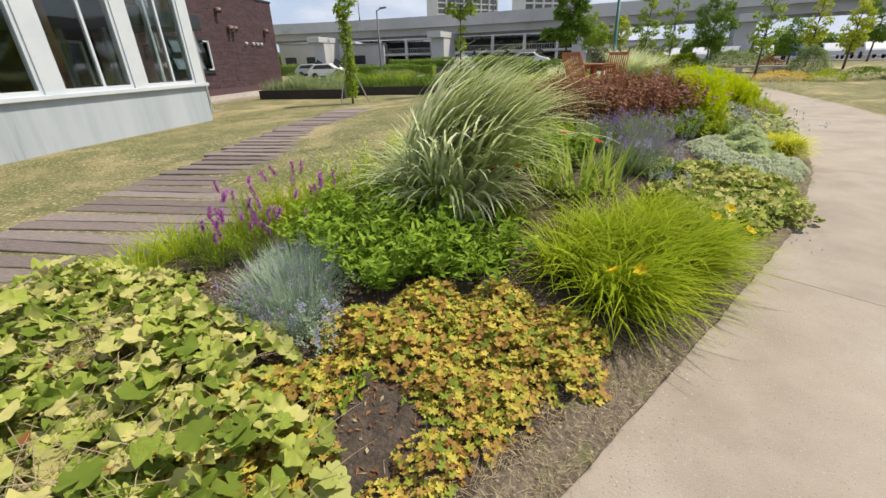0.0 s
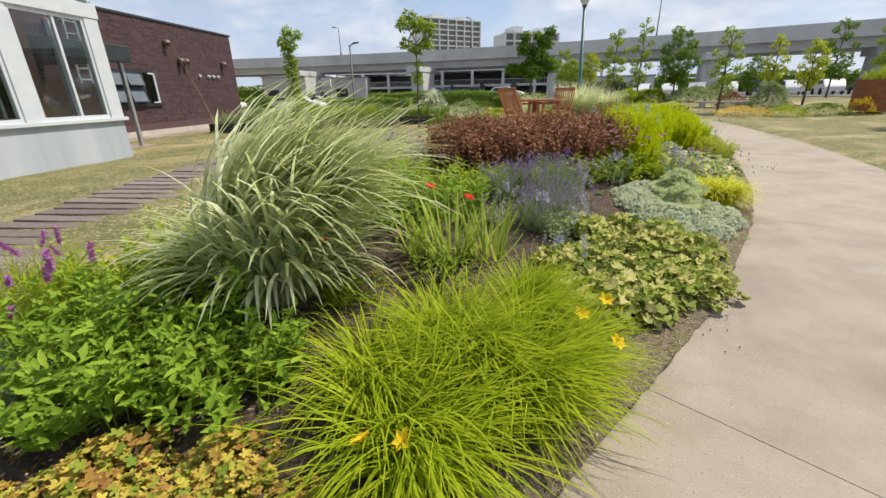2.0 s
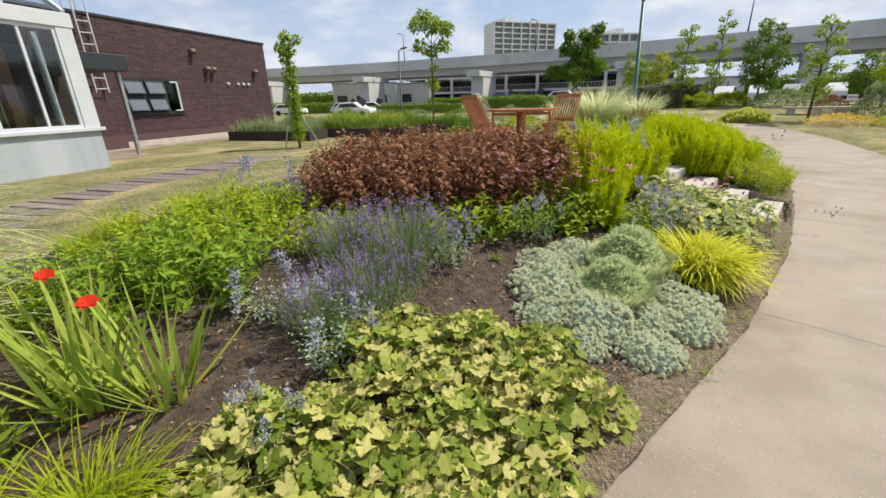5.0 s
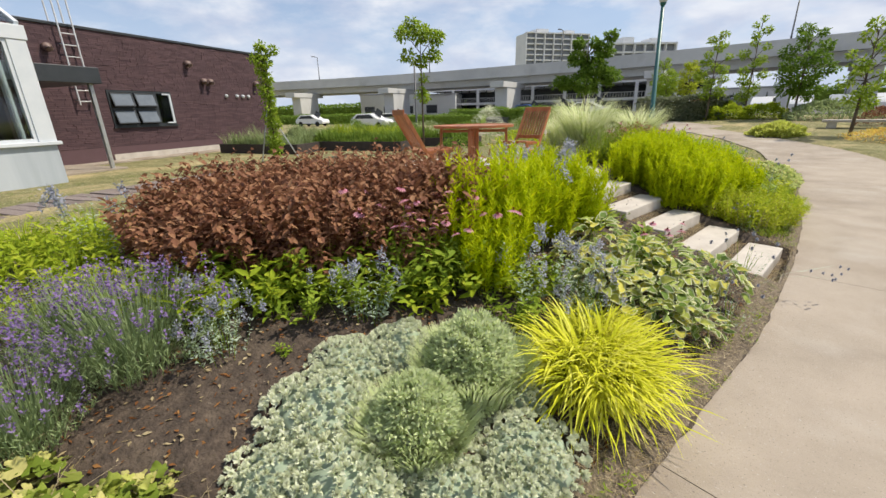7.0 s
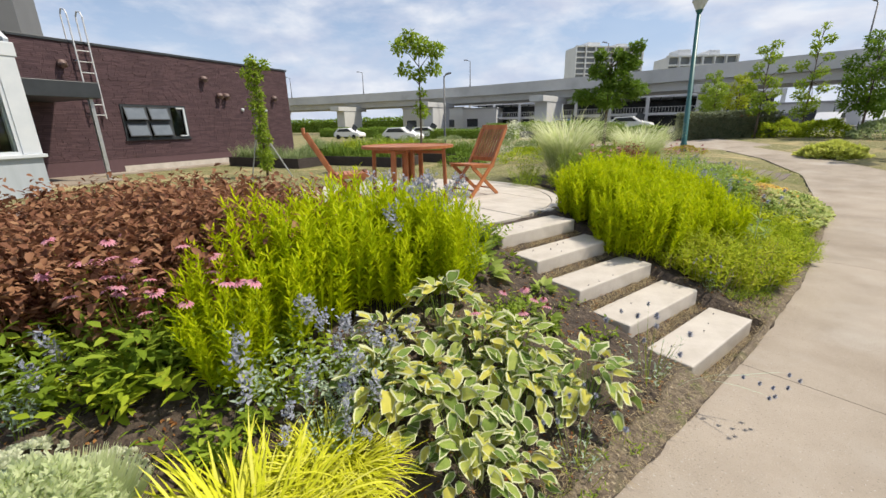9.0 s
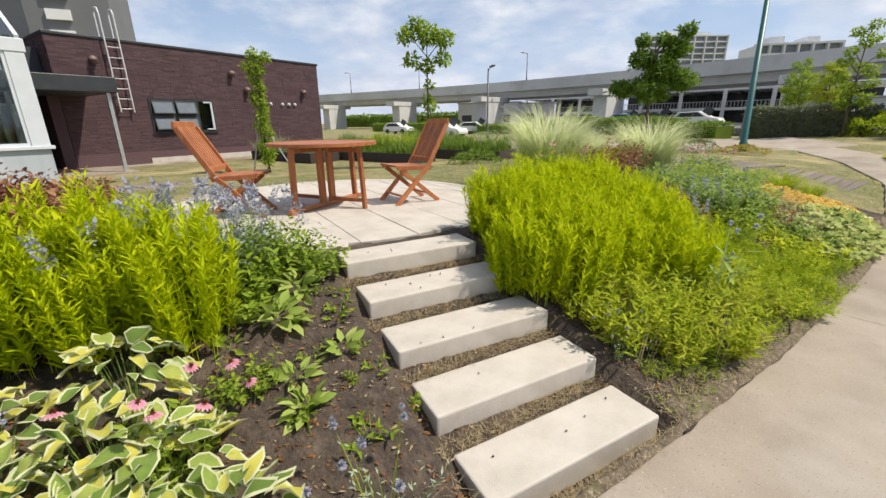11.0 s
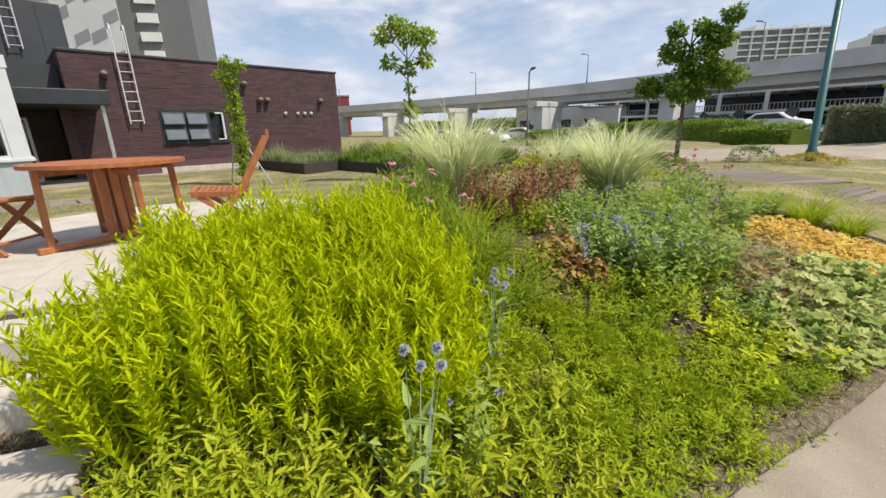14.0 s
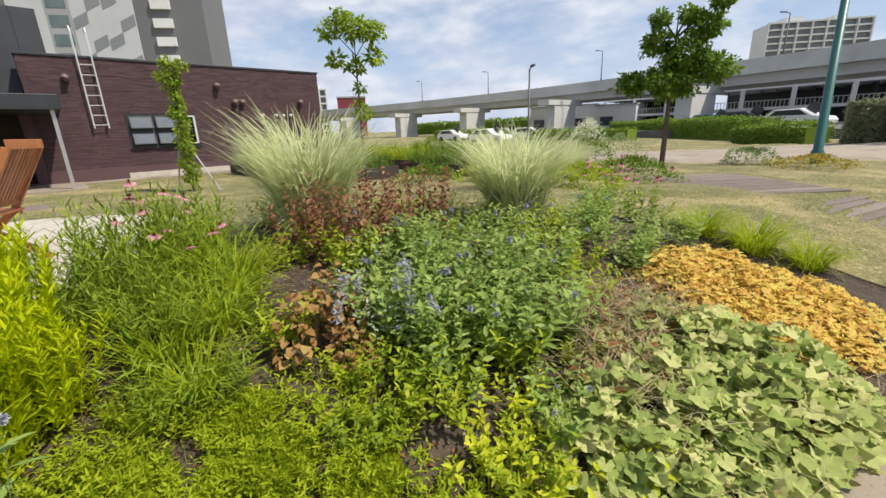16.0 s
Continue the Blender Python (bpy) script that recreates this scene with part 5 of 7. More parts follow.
def rosette(label, n, ln, wd, mat, group):
    """Broad leaves spreading from one crown."""
    e = plant("rosette_plant", label, "leafy perennial", group)
    s = Soup()
    a = np.arange(n) * 2.4 + RNG.normal(0, 0.3, n)
    el = np.radians(np.linspace(42, -6, n) + RNG.normal(0, 16, n))
    ax = np.stack([np.cos(a) * np.cos(el), np.sin(a) * np.cos(el), np.sin(el)], 1)
    k = RNG.uniform(0.7, 1.15, n)
    s.leaves(ax * RNG.uniform(0.02, 0.09, (n, 1)) + np.array([0, 0, 0.025]), ax, RNG.normal(0, 0.55, n), ln * k, wd * k, OVAL, 0)
    s.link("foliage", mat, e)
    part("crown", tube(bmesh.new(), [(0, 0, -0.02), (0, 0, 0.04)], [0.018, 0.012], 6), mat, e)
    return e


def lavender(label, n, r, h, bloom):
    e = plant("lavender", label, "lavender", "lavender plants")
    s = Soup()
    base = disc(n, r * 0.45)
    az = np.arctan2(base[:, 1], base[:, 0]) + RNG.normal(0, 0.4, n)
    lean = RNG.uniform(0.05, 1.0, n)
    L = h * RNG.uniform(0.7, 1.1, n)
    s.blades(base, az, L, 0.006, lean * 0.6, lean, 3, index=0, blunt=0.3)
    stems(s, n // 2, r * 0.6, h * 0.62, 0.7, 12, 0.05, 0.007, LANCE, (15, 70), 0.1, 0.004, stem=0)
    s.link("foliage", [LAVG if bloom > 0.3 else GREYG] * 2, e)
    if bloom:
        f = Soup()
        k = RNG.uniform(0, 1, n) < bloom
        mid = lean * 0.85
        tip = base + np.stack([np.cos(az) * np.sin(mid), np.sin(az) * np.sin(mid), np.cos(mid)], 1) * L[:, None]
        tip, m = tip[k], int(k.sum())
        per = 9
        pos = np.repeat(tip, per, 0) + np.concatenate([RNG.normal(0, 0.006, (m * per, 2)), RNG.uniform(-0.055, 0.01, (m * per, 1))], 1)
        f.leaves(pos, around(m * per, 10, 70), 0.0, 0.017, 0.012, LANCE, 0)
        f.link("bloom", PURPLE, e, "mauve flower spikes")
    return e


def petals(n, ln, wd, droop, mat_i, soup, at=(0, 0, 0), shape=OVAL):
    a = np.arange(n) / n * 2 * np.pi
    ax = np.stack([np.cos(a), np.sin(a), np.full(n, droop)], 1)
    soup.leaves(np.tile(np.array(at, float), (n, 1)), ax, 0.0, ln, wd, shape, mat_i)


def spiky_ball(soup, at, r, n, index):
    soup.leaves(np.tile(np.array(at, float), (n, 1)), around(n, -80, 85), 0.0, r, r * 0.35, LANCE, index)


def bloom_mesh(kind):
    s = Soup()
    if kind == "coneflower":
        petals(13, 0.045, 0.017, -0.35, 0, s)
        spiky_ball(s, (0, 0, 0.006), 0.018, 50, 1)
        mats = [PINK, CONE]
    elif kind == "poppy":
        petals(6, 0.045, 0.05, 0.5, 0, s)
        mats = [RED]
    elif kind == "daylily":
        petals(6, 0.055, 0.035, 0.55, 0, s)
        mats = [YELLOW]
    elif kind == "globe":
        spiky_ball(s, (0, 0, 0), 0.024, 70, 0)
        mats = [BLUE]
    elif kind == "pale_globe":
        spiky_ball(s, (0, 0, 0), 0.024, 110, 0)
        mats = [PALEBLUE]
    elif kind == "spike":
        n = 80
        pos = np.stack([np.zeros(n), np.zeros(n), RNG.uniform(-0.09, 0.02, n)], 1)
        s.leaves(pos, around(n, 0, 60), 0.0, 0.028, 0.012, LANCE, 0)
        mats = [MAGENTA]
    else:
        n = 60
        pos = np.concatenate([RNG.normal(0, 0.0125, (n, 2)), np.linspace(-0.12, 0.02, n)[:, None]], 1)
        s.leaves(pos, around(n, 0, 70), 0.0, 0.026, 0.014, LANCE, 0)
        mats = [BLUE]
    ob = s.link("flower", mats)
    me = ob.data
    bpy.data.objects.remove(ob)
    return me


HOSTA_ONE = leafy("hosta_leaf_single", (0.17, 0.26, 0.06), (0.27, 0.37, 0.08), (0.40, 0.46, 0.11), (0.62, 0.58, 0.12), island=0.0, per_object=0.75, scale=9, soft=0.35)
HOSTA_LEAF = [leaf_mesh(EDGED, [HOSTA_ONE, CREAM], 0.3 + 0.2 * k) for k in range(4)]
MANTLE_ONE = leafy("lady_mantle_leaf_single", (0.17, 0.235, 0.033), (0.285, 0.35, 0.058), (0.39, 0.44, 0.09), (0.49, 0.51, 0.14), (0.58, 0.54, 0.2), island=0.0, per_object=0.75, scale=7, soft=0.35)
MANTLE_LEAF = [leaf_mesh(LOBED, [MANTLE_ONE], 0.3 + 0.22 * k) for k in range(4)]

# Sage-green, and lightened too: stronger light on these mounds put into the colour.
MANTLE_SAGE_LIT = leafy("lit_sage_green_mantle_leaf", (0.25, 0.32, 0.09), (0.38, 0.45, 0.14), (0.50, 0.56, 0.20), (0.62, 0.62, 0.28), scale=1.5, soft=0.38)
SAGE_ONE_LIT = leafy("lit_sage_green_mantle_leaf_single", (0.26, 0.34, 0.09), (0.38, 0.46, 0.13), (0.50, 0.56, 0.19), (0.62, 0.62, 0.27), island=0.0, per_object=0.75, scale=7, soft=0.38)
SAGE_LEAF_LIT = [leaf_mesh(LOBED, [SAGE_ONE_LIT], 0.3 + 0.22 * k) for k in range(4)]
BLOOM = {k: bloom_mesh(k) for k in ("coneflower", "poppy", "daylily", "globe", "pale_globe", "spike", "blue_spike")}


def flowering(name, label, category, kind, n, r, h, lean, per, ln, wd, shape, mats, count, group="", tall=1.0, elev=(-5, 50), size=1.0, flower_label=""):
    """A leafy plant that carries flower heads, each a part of its own."""
    e = plant(name, label, category, group)
    s = Soup()
    stems(s, n, r, h, lean, per, ln, wd, shape, elev)
    tips = stems(s, count, r * 0.9, h * tall, lean * 0.9, 3, ln * 0.6, wd * 0.6, shape, elev, 0.3, 0.005)
    s.link("foliage", mats, e)
    for p in tips:
        f = new("flower", BLOOM[kind])
        f.parent = e
        k = size * RNG.uniform(0.8, 1.2)
        f.matrix_basis = pose(*p, RNG.uniform(-25, 25), RNG.uniform(-25, 25), RNG.uniform(0, 360)) @ Matrix.Diagonal((k, k, k, 1))
        if flower_label:
            f["label"] = flower_label
    return e


WIND = math.atan2(0.53, 0.85)
# the great striped grass and its two smaller fellows
set_out([big_grass("tall fountain of cream-striped miscanthus blades blown sideways", 1750, 0.36, 2.0, 0.046, VARIEG, WIND, 0.86, 8)], [(-2.12, 3.5, 1.0)], False)
set_out([big_grass("pale striped ornamental grass clump with dry plumes beside coneflowers", 1500, 0.28, 1.62, 0.021, VARIEG, None, 0.78, 30)], [(-2.65, 15.7, 1.0), (-2.3, 18.05, 0.95)], False)
set_out([big_grass("pale striped ornamental grass behind the terrace", 700, 0.25, 1.5, 0.017, VARIEG, None, 0.9, 30)], [(-5.4, 19.5, 0.9), (-7.2, 22.5, 0.9)])
# bright green arching clumps by the path
lily = fountain("daylily", "bright green arching daylily clump spilling to the path", 600, 0.2, 0.82, 0.0155, LIME, (1.1, 2.2), -0.35)
lily_b = fountain("daylily", "bright green arching daylily clump spilling to the path", 540, 0.18, 0.8, 0.0155, LIME, (1.1, 2.2), -0.2)
set_out([lily, lily_b], [(-0.32, 2.75, 0.95), (-0.02, 3.3, 0.92), (-0.75, 2.98, 0.85), (-0.42, 3.4, 1.0), (0.1, 3.8, 0.75), (-0.2, 3.95, 0.8), (-0.7, 3.55, 0.7), (-0.35, 4.35, 0.65)], False)
for x, y, z in ((-0.30, 2.42, 0.42), (-0.16, 2.5, 0.42), (0.42, 3.55, 0.42), (0.30, 3.95, 0.45), (0.2, 3.75, 0.43)):
    e = plant("daylily_bloom", "yellow open daylily flower on a thin green stalk", "flower", "daylily flowers")
    s = Soup()
    s.blades(np.array([[0, 0, 0.0]]), 0.0, z - float(land(x, y)), 0.006, 0.05, 0.05, 2)
    s.link("stalk", LIME, e)
    f = new("flower", BLOOM["daylily"])
    f.parent = e
    f.matrix_basis = pose(0, 0, z - float(land(x, y)), 35, 0, RNG.uniform(0, 360))
    e.matrix_world = pose(x, y, float(land(x, y)))
set_out([fountain("golden_grass", "golden yellow hakone grass mound leaning over the path edge", 1250, 0.24, 0.54, 0.0195, GOLD, (1.3, 2.4), -0.9)], [(1.0, 8.5, 1.0), (0.85, 8.9, 0.65)], False)
set_out([fountain("daylily", "low arching green daylily clump at the lawn edge", 420, 0.15, 0.6, 0.01, LIME)], [(-0.75, 20.0, 1.0), (-1.2, 19.8, 0.9), (-0.4, 20.3, 0.8), (-1.6, 14.6, 0.8)])
set_out([fountain("iris", "upright sword-leaved iris clump with some yellowing leaves", 42, 0.16, 0.76, 0.036, SWORD, (0.12, 0.8))], [(-1.1, 4.55, 1.0), (-0.85, 4.8, 0.85), (-1.45, 4.5, 0.7)])
# lobed leaves
mantle = [leaf_mound("lady_mantle", "low mound of scalloped dull-green lady's mantle leaves", 105, 0.36, 0.24, 0.062, LOBED, [MANTLE, STALK], group="lady's mantle mounds") for k in range(3)]
set_out(mantle, patch(-2.55, 0.35, 1.45, 0.85, 10, 0.33, 0.85, 1.15, skip=((-2.2, 1.5, 0.58), (-3.1, 1.5, 0.5), (-1.5, 1.0, 0.4))) + [(-1.35, 0.1, 0.9), (-1.6, -0.3, 1.0), (-1.2, -0.3, 0.9)])
set_out([leaf_mound("lady_mantle", "low mound of scalloped yellow-green lady's mantle leaves by the path", 105, 0.34, 0.27, 0.06, LOBED, [MANTLE, STALK], group="lady's mantle mounds") for k in range(3)],
        patch(0.30, 5.45, 0.6, 0.95, -12, 0.3, 0.8, 1.1) + [(-0.25, 6.0, 0.75), (0.1, 6.35, 0.7), (-0.45, 5.75, 0.7), (0.72, 5.75, 0.95), (0.85, 6.25, 0.9), (0.6, 5.15, 0.95), (0.5, 4.75, 0.8), (-0.3, 5.0, 0.8), (-0.15, 4.6, 0.7), (0.5, 6.5, 0.75)])
set_out([leaf_mound("lady_mantle", "low mound of scalloped green lady's mantle leaves near the lawn", 120, 0.34, 0.24, 0.056, LOBED, [MANTLE_SAGE_LIT, STALK], group="lady's mantle mounds", singles=SAGE_LEAF_LIT) for k in range(2)],
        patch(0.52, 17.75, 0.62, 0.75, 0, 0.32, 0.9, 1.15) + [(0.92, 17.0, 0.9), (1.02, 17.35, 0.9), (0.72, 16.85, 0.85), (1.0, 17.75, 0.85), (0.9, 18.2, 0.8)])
yellowed = [leaf_mound("geranium", "yellowing and browning cranesbill geranium clump", 215, 0.24, 0.19, 0.033, LOBED5, [AUTUMN, STALK], group="yellowed geraniums") for k in range(3)]
set_out(yellowed, fill([(-1.85, 0.75), (-1.6, 1.2), (-1.4, 1.05), (-1.15, 0.6), (-1.3, 0.1), (-1.75, 0.2)], 0.2, 0.8, 1.05) + fill([(-1.8, 1.3), (-1.55, 2.0), (-0.95, 2.3), (-0.4, 2.25), (-0.28, 1.75), (-0.5, 1.35), (-0.85, 1.25), (-1.05, 1.4), (-1.4, 1.2)], 0.2, 0.75, 1.05) + [(-0.72, 0.98, 0.8), (-0.62, 1.2, 0.7), (-0.78, 0.7, 0.6), (-1.0, 0.4, 0.7)])
set_out([leaf_mound("geranium", "orange and yellow cranesbill geranium clump beside the lawn", 330, 0.29, 0.2, 0.034, LOBED5, [ORANGE, STALK], group="orange geraniums") for k in range(2)], patch(0.0, 19.1, 0.85, 0.52, 60, 0.26))
# green leafy perennials
phlox = [bush("leafy_perennial", "mid-green leafy perennial clump", "perennial", 22, 0.2, 0.42, 0.5, 12, 0.115, 0.04, OVAL, [PHLOX, GREEN], group="green perennials") for k in range(2)]
set_out(phlox, patch(-1.9, 2.45, 0.8, 0.42, 20, 0.3) + [(-2.7, 2.7, 1.1), (-2.4, 3.0, 1.1), (-1.3, 2.75, 0.6), (-2.3, 4.4, 1.0), (-1.8, 4.9, 1.1), (-2.2, 5.2, 1.2), (-1.5, 5.3, 1.0), (-2.6, 4.9, 1.2), (-1.9, 5.6, 1.2)])
lime_bush = [bush("leafy_perennial", "yellow-green leafy perennial clump", "perennial", 30, 0.2, 0.33, 0.6, 12, 0.08, 0.032, OVAL, [YGREEN, GREEN], group="yellow-green perennials") for k in range(2)]
set_out(lime_bush, [(-3.0, 2.9, 1.3), (-3.3, 2.7, 1.2), (-2.8, 3.3, 1.1), (-2.3, 5.8, 1.0), (-2.7, 5.5, 1.1), (-3.0, 5.9, 1.2), (-1.8, 6.3, 0.9), (-3.3, 6.3, 1.2), (-2.5, 6.5, 1.0)])
set_out([bush("leafy_perennial", "green and lime low foliage under the dark red shrubs", "perennial", 18, 0.2, 0.27, 0.75, 9, 0.12, 0.05, OVAL, [YGREEN, GREEN], (-35, 35), group="edging perennials"),
                       bush("leafy_perennial", "mid-green low foliage under the dark red shrubs", "perennial", 18, 0.2, 0.32, 0.7, 10, 0.12, 0.046, OVAL, [GREEN, GREEN], (-35, 35), group="edging perennials"),
                       bush("leafy_perennial", "yellowing green low foliage under the dark red shrubs", "perennial", 18, 0.2, 0.3, 0.7, 9, 0.12, 0.048, OVAL, [YGREEN, YGREEN], group="edging perennials"),
                       bush("leafy_perennial", "dark green low foliage under the dark red shrubs", "perennial", 26, 0.2, 0.3, 0.7, 11, 0.085, 0.036, OVAL, [GREEN, GREEN], group="edging perennials")],
        fill([(-2.3, 6.3), (-1.7, 6.35), (-1.0, 6.95), (-0.35, 7.6), (-0.1, 8.2), (-0.55, 8.2), (-1.25, 7.5), (-2.0, 6.75)], 0.27, 0.9, 1.2) + [(-0.4, 8.3, 1.1), (-0.1, 8.6, 1.0), (-0.5, 8.7, 1.1), (0.2, 8.9, 0.9), (0.35, 8.5, 0.7), (-3.4, 6.9, 1.1)])
# lavenders and grey plants
set_out([lavender("grey-green lavender mound with few blooms", 620, 0.5, 0.42, 0.05)], [(-2.2, 1.48, 1.0), (-2.4, 1.75, 0.85), (-1.98, 1.32, 0.7)])
set_out([lavender("lavender bush with mauve flower spikes above dark soil", 420, 0.42, 0.52, 0.5)], [(-0.83, 6.57, 1.05), (-0.62, 6.08, 0.8), (-0.66, 5.7, 0.7), (-1.3, 6.35, 0.85)])
silver = [silver_cushion("low silvery grey-green cushion of curled artemisia tufts", 120, 0.3, 0.21) for k in range(2)]
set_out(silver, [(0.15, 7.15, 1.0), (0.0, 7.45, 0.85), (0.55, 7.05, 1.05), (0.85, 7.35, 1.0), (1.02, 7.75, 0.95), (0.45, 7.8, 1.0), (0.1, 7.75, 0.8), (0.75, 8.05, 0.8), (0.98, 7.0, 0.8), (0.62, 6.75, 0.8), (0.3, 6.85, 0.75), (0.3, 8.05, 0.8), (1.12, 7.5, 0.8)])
set_out([needle_mound("sage_shrub", "rounded sage-green santolina ball among silver foliage", 460, 0.24, 0.36, [SAGE], 0.032, 22, 0.013)], [(0.6, 7.42, 1.0), (0.55, 7.9, 1.15)])
# wine-red shrubs
wine = [bush("red_leaved_shrub", "dark wine-red leafy shrub in a long mass", "shrub", 34, 0.28, 0.74, 0.25, 24, 0.1, 0.054, OVAL, [WINE, WINE], (-50, 50), 0.15, 0.007, group="wine-red shrubs") for k in range(3)]
set_out(wine, fill([(-2.4, 6.8), (-1.85, 6.85), (-1.25, 7.45), (-0.6, 8.05), (-0.45, 9.0), (-0.95, 9.75), (-2.0, 9.75), (-2.95, 8.95), (-3.2, 8.0), (-2.9, 7.2)], 0.33, 0.92, 1.08))
set_out([bush("red_leaved_shrub", "small wine-red leafy shrub among green perennials", "shrub", 30, 0.26, 0.55, 0.3, 22, 0.07, 0.036, OVAL, [WINE, BROWN], (-25, 55), group="small wine-red shrubs")], [(-1.75, 15.6, 1.15), (-1.6, 16.0, 1.1), (-2.0, 16.7, 1.15)])
# feathery yellow-green masses on both sides of the steps
willow = [bush("willow_leaved_perennial", "upright feathery yellow-green amsonia clump", "perennial", 50, 0.22, 0.82, 0.16, 52, 0.105, 0.0195, WILLOW, [AMSON, AMSON], (25, 75), 0.12, 0.005, 0.3, group="feathery amsonia") for k in range(3)]
set_out(willow, fill([(-0.35, 8.85), (-0.08, 8.95), (0.02, 9.4), (0.1, 10.4), (-0.45, 10.4), (-0.65, 9.8), (-0.6, 9.2)], 0.235, 0.87, 1.05) + [(-0.22, 8.72, 0.85), (0.02, 8.72, 0.72)])
set_out([bush("willow_leaved_perennial", "upright feathery yellow-green amsonia clump beside the steps", "perennial", 50, 0.22, 0.76, 0.16, 50, 0.105, 0.0195, WILLOW, [AMSON, AMSON], (25, 75), 0.1, 0.005, 0.3, group="feathery amsonia") for k in range(2)],
        patch(0.06, 13.47, 0.9, 0.77, 75, 0.255, 0.82, 1.02))
fringe = [bush("leafy_perennial", "yellow-green narrow-leaved foliage fringe by the path", "perennial", 30, 0.22, 0.5, 0.35, 17, 0.12, 0.03, WILLOW, [FRINGE, STRAW], (0, 60), group="fringe perennials") for k in range(2)]
set_out(fringe, patch(0.98, 13.5, 0.42, 0.9, 5, 0.27, 0.8, 1.05) + [(1.25, 14.5, 0.8), (0.9, 14.6, 0.85), (0.1, 12.82, 0.8), (0.4, 12.8, 0.75), (0.7, 12.84, 0.7), (0.98, 12.92, 0.7), (1.25, 13.1, 0.65)])
set_out([needle_mound("mossy_perennial", "low bright green mossy ground cover", 300, 0.3, 0.15, [LIME], 0.05, 20, 0.014)], patch(0.65, 15.1, 0.62, 0.75, 0, 0.42, 0.7, 1.1) + [(1.0, 16.1, 0.8)])
set_out([bush("ground_cover", "low bright green leafy ground cover by the path", "ground cover", 60, 0.25, 0.17, 0.5, 12, 0.055, 0.015, WILLOW, [LIME, GREEN], group="ground cover") for k in range(2)], patch(0.6, 15.1, 0.75, 0.95, 0, 0.28, 0.8, 1.2) + [(1.05, 16.5, 0.9), (0.85, 16.2, 1.0), (1.1, 16.9, 0.7)])
# hostas and neighbours by the steps
def hosta(label):
    e = plant("hosta", label, "hosta", "hostas")
    n = 58
    a = np.arange(n) * 2.4 + RNG.normal(0, 0.35, n)
    q = np.sqrt((np.arange(n) + 0.5) / n)
    p = np.stack([np.cos(a) * q * 0.24, np.sin(a) * q * 0.24, 0.33 - 0.2 * q ** 2 + RNG.normal(0, 0.02, n)], 1)
    el = np.radians(35 - 60 * q + RNG.normal(0, 16, n))
    ax = np.stack([np.cos(a) * np.cos(el), np.sin(a) * np.cos(el), np.sin(el)], 1)
    sz = RNG.uniform(0.7, 1.15, n)
    leaf_objects(e, p, ax, RNG.normal(0, 0.4, n), 0.128 * sz, 0.078 * sz * RNG.uniform(0.65, 1.15, n), HOSTA_LEAF)
    s = Soup()
    b = p * np.array([0.3, 0.3, 0])
    d = p - b
    lean = np.arctan2(np.hypot(d[:, 0], d[:, 1]), d[:, 2])
    s.blades(b, a, np.linalg.norm(d, axis=1), 0.009, lean, lean, 1, blunt=0.1)
    s.link("stalk", HOSTA, e)
    return e


set_out([hosta("variegated hosta with cream-edged green leaves") for k in range(2)], patch(0.9, 9.86, 0.48, 0.66, -12, 0.31, 0.9, 1.15) + [(0.35, 9.5, 0.95), (0.3, 10.0, 0.95), (1.3, 9.65, 0.75)])
cone = [flowering("coneflower", "pink coneflowers with russet cones over green leaves", "coneflower", "coneflower", 22, 0.16, 0.4, 0.4, 9, 0.09, 0.028, OVAL, [GREEN, GREEN], 7, "coneflowers", 1.4, size=0.85) for k in range(2)]
set_out(cone, [(-0.5, 8.4, 1.15), (-0.28, 8.6, 1.05), (-0.05, 8.8, 1.0), (-0.7, 8.2, 1.1), (-0.2, 8.35, 0.9), (0.8, 10.2, 0.9), (-1.35, 14.6, 1.1), (-1.1, 14.8, 1.05), (-2.0, 19.2, 1.1), (-1.7, 19.5, 1.1), (-2.4, 19.4, 1.0)])
poppy = flowering("poppy", "red poppies over ferny green leaves", "poppy", "poppy", 16, 0.15, 0.3, 0.5, 10, 0.09, 0.02, LANCE, [GREEN, GREEN], 2, "poppies", 1.9, size=0.85)
set_out([poppy], [(-1.0, 4.25, 1.5), (-1.45, 3.6, 0.8)])
liatris = flowering("liatris", "purple liatris spikes over fine green leaves", "liatris", "spike", 34, 0.14, 0.44, 0.22, 26, 0.09, 0.008, LANCE, [GREEN, GREEN], 8, "liatris", 1.12, (20, 70))
set_out([liatris], [(-3.2, 1.5, 1.0), (-3.0, 1.75, 0.9)])
liatris2 = flowering("liatris", "purple liatris spikes over pale yellow-green leaves", "liatris", "spike", 34, 0.17, 0.5, 0.2, 26, 0.09, 0.009, LANCE, [YGREEN, YGREEN], 6, "liatris", 1.12, (20, 70))
set_out([liatris2], [(-3.35, 2.35, 1.05), (-3.0, 2.45, 1.0), (-2.9, 2.1, 0.85), (-3.55, 2.1, 0.9)])
mint = flowering("catmint", "blue-grey flowering catmint with loose stems", "catmint", "blue_spike", 26, 0.18, 0.38, 0.35, 12, 0.045, 0.018, OVAL, [GREYG, GREEN], 8, "catmint", 1.35)
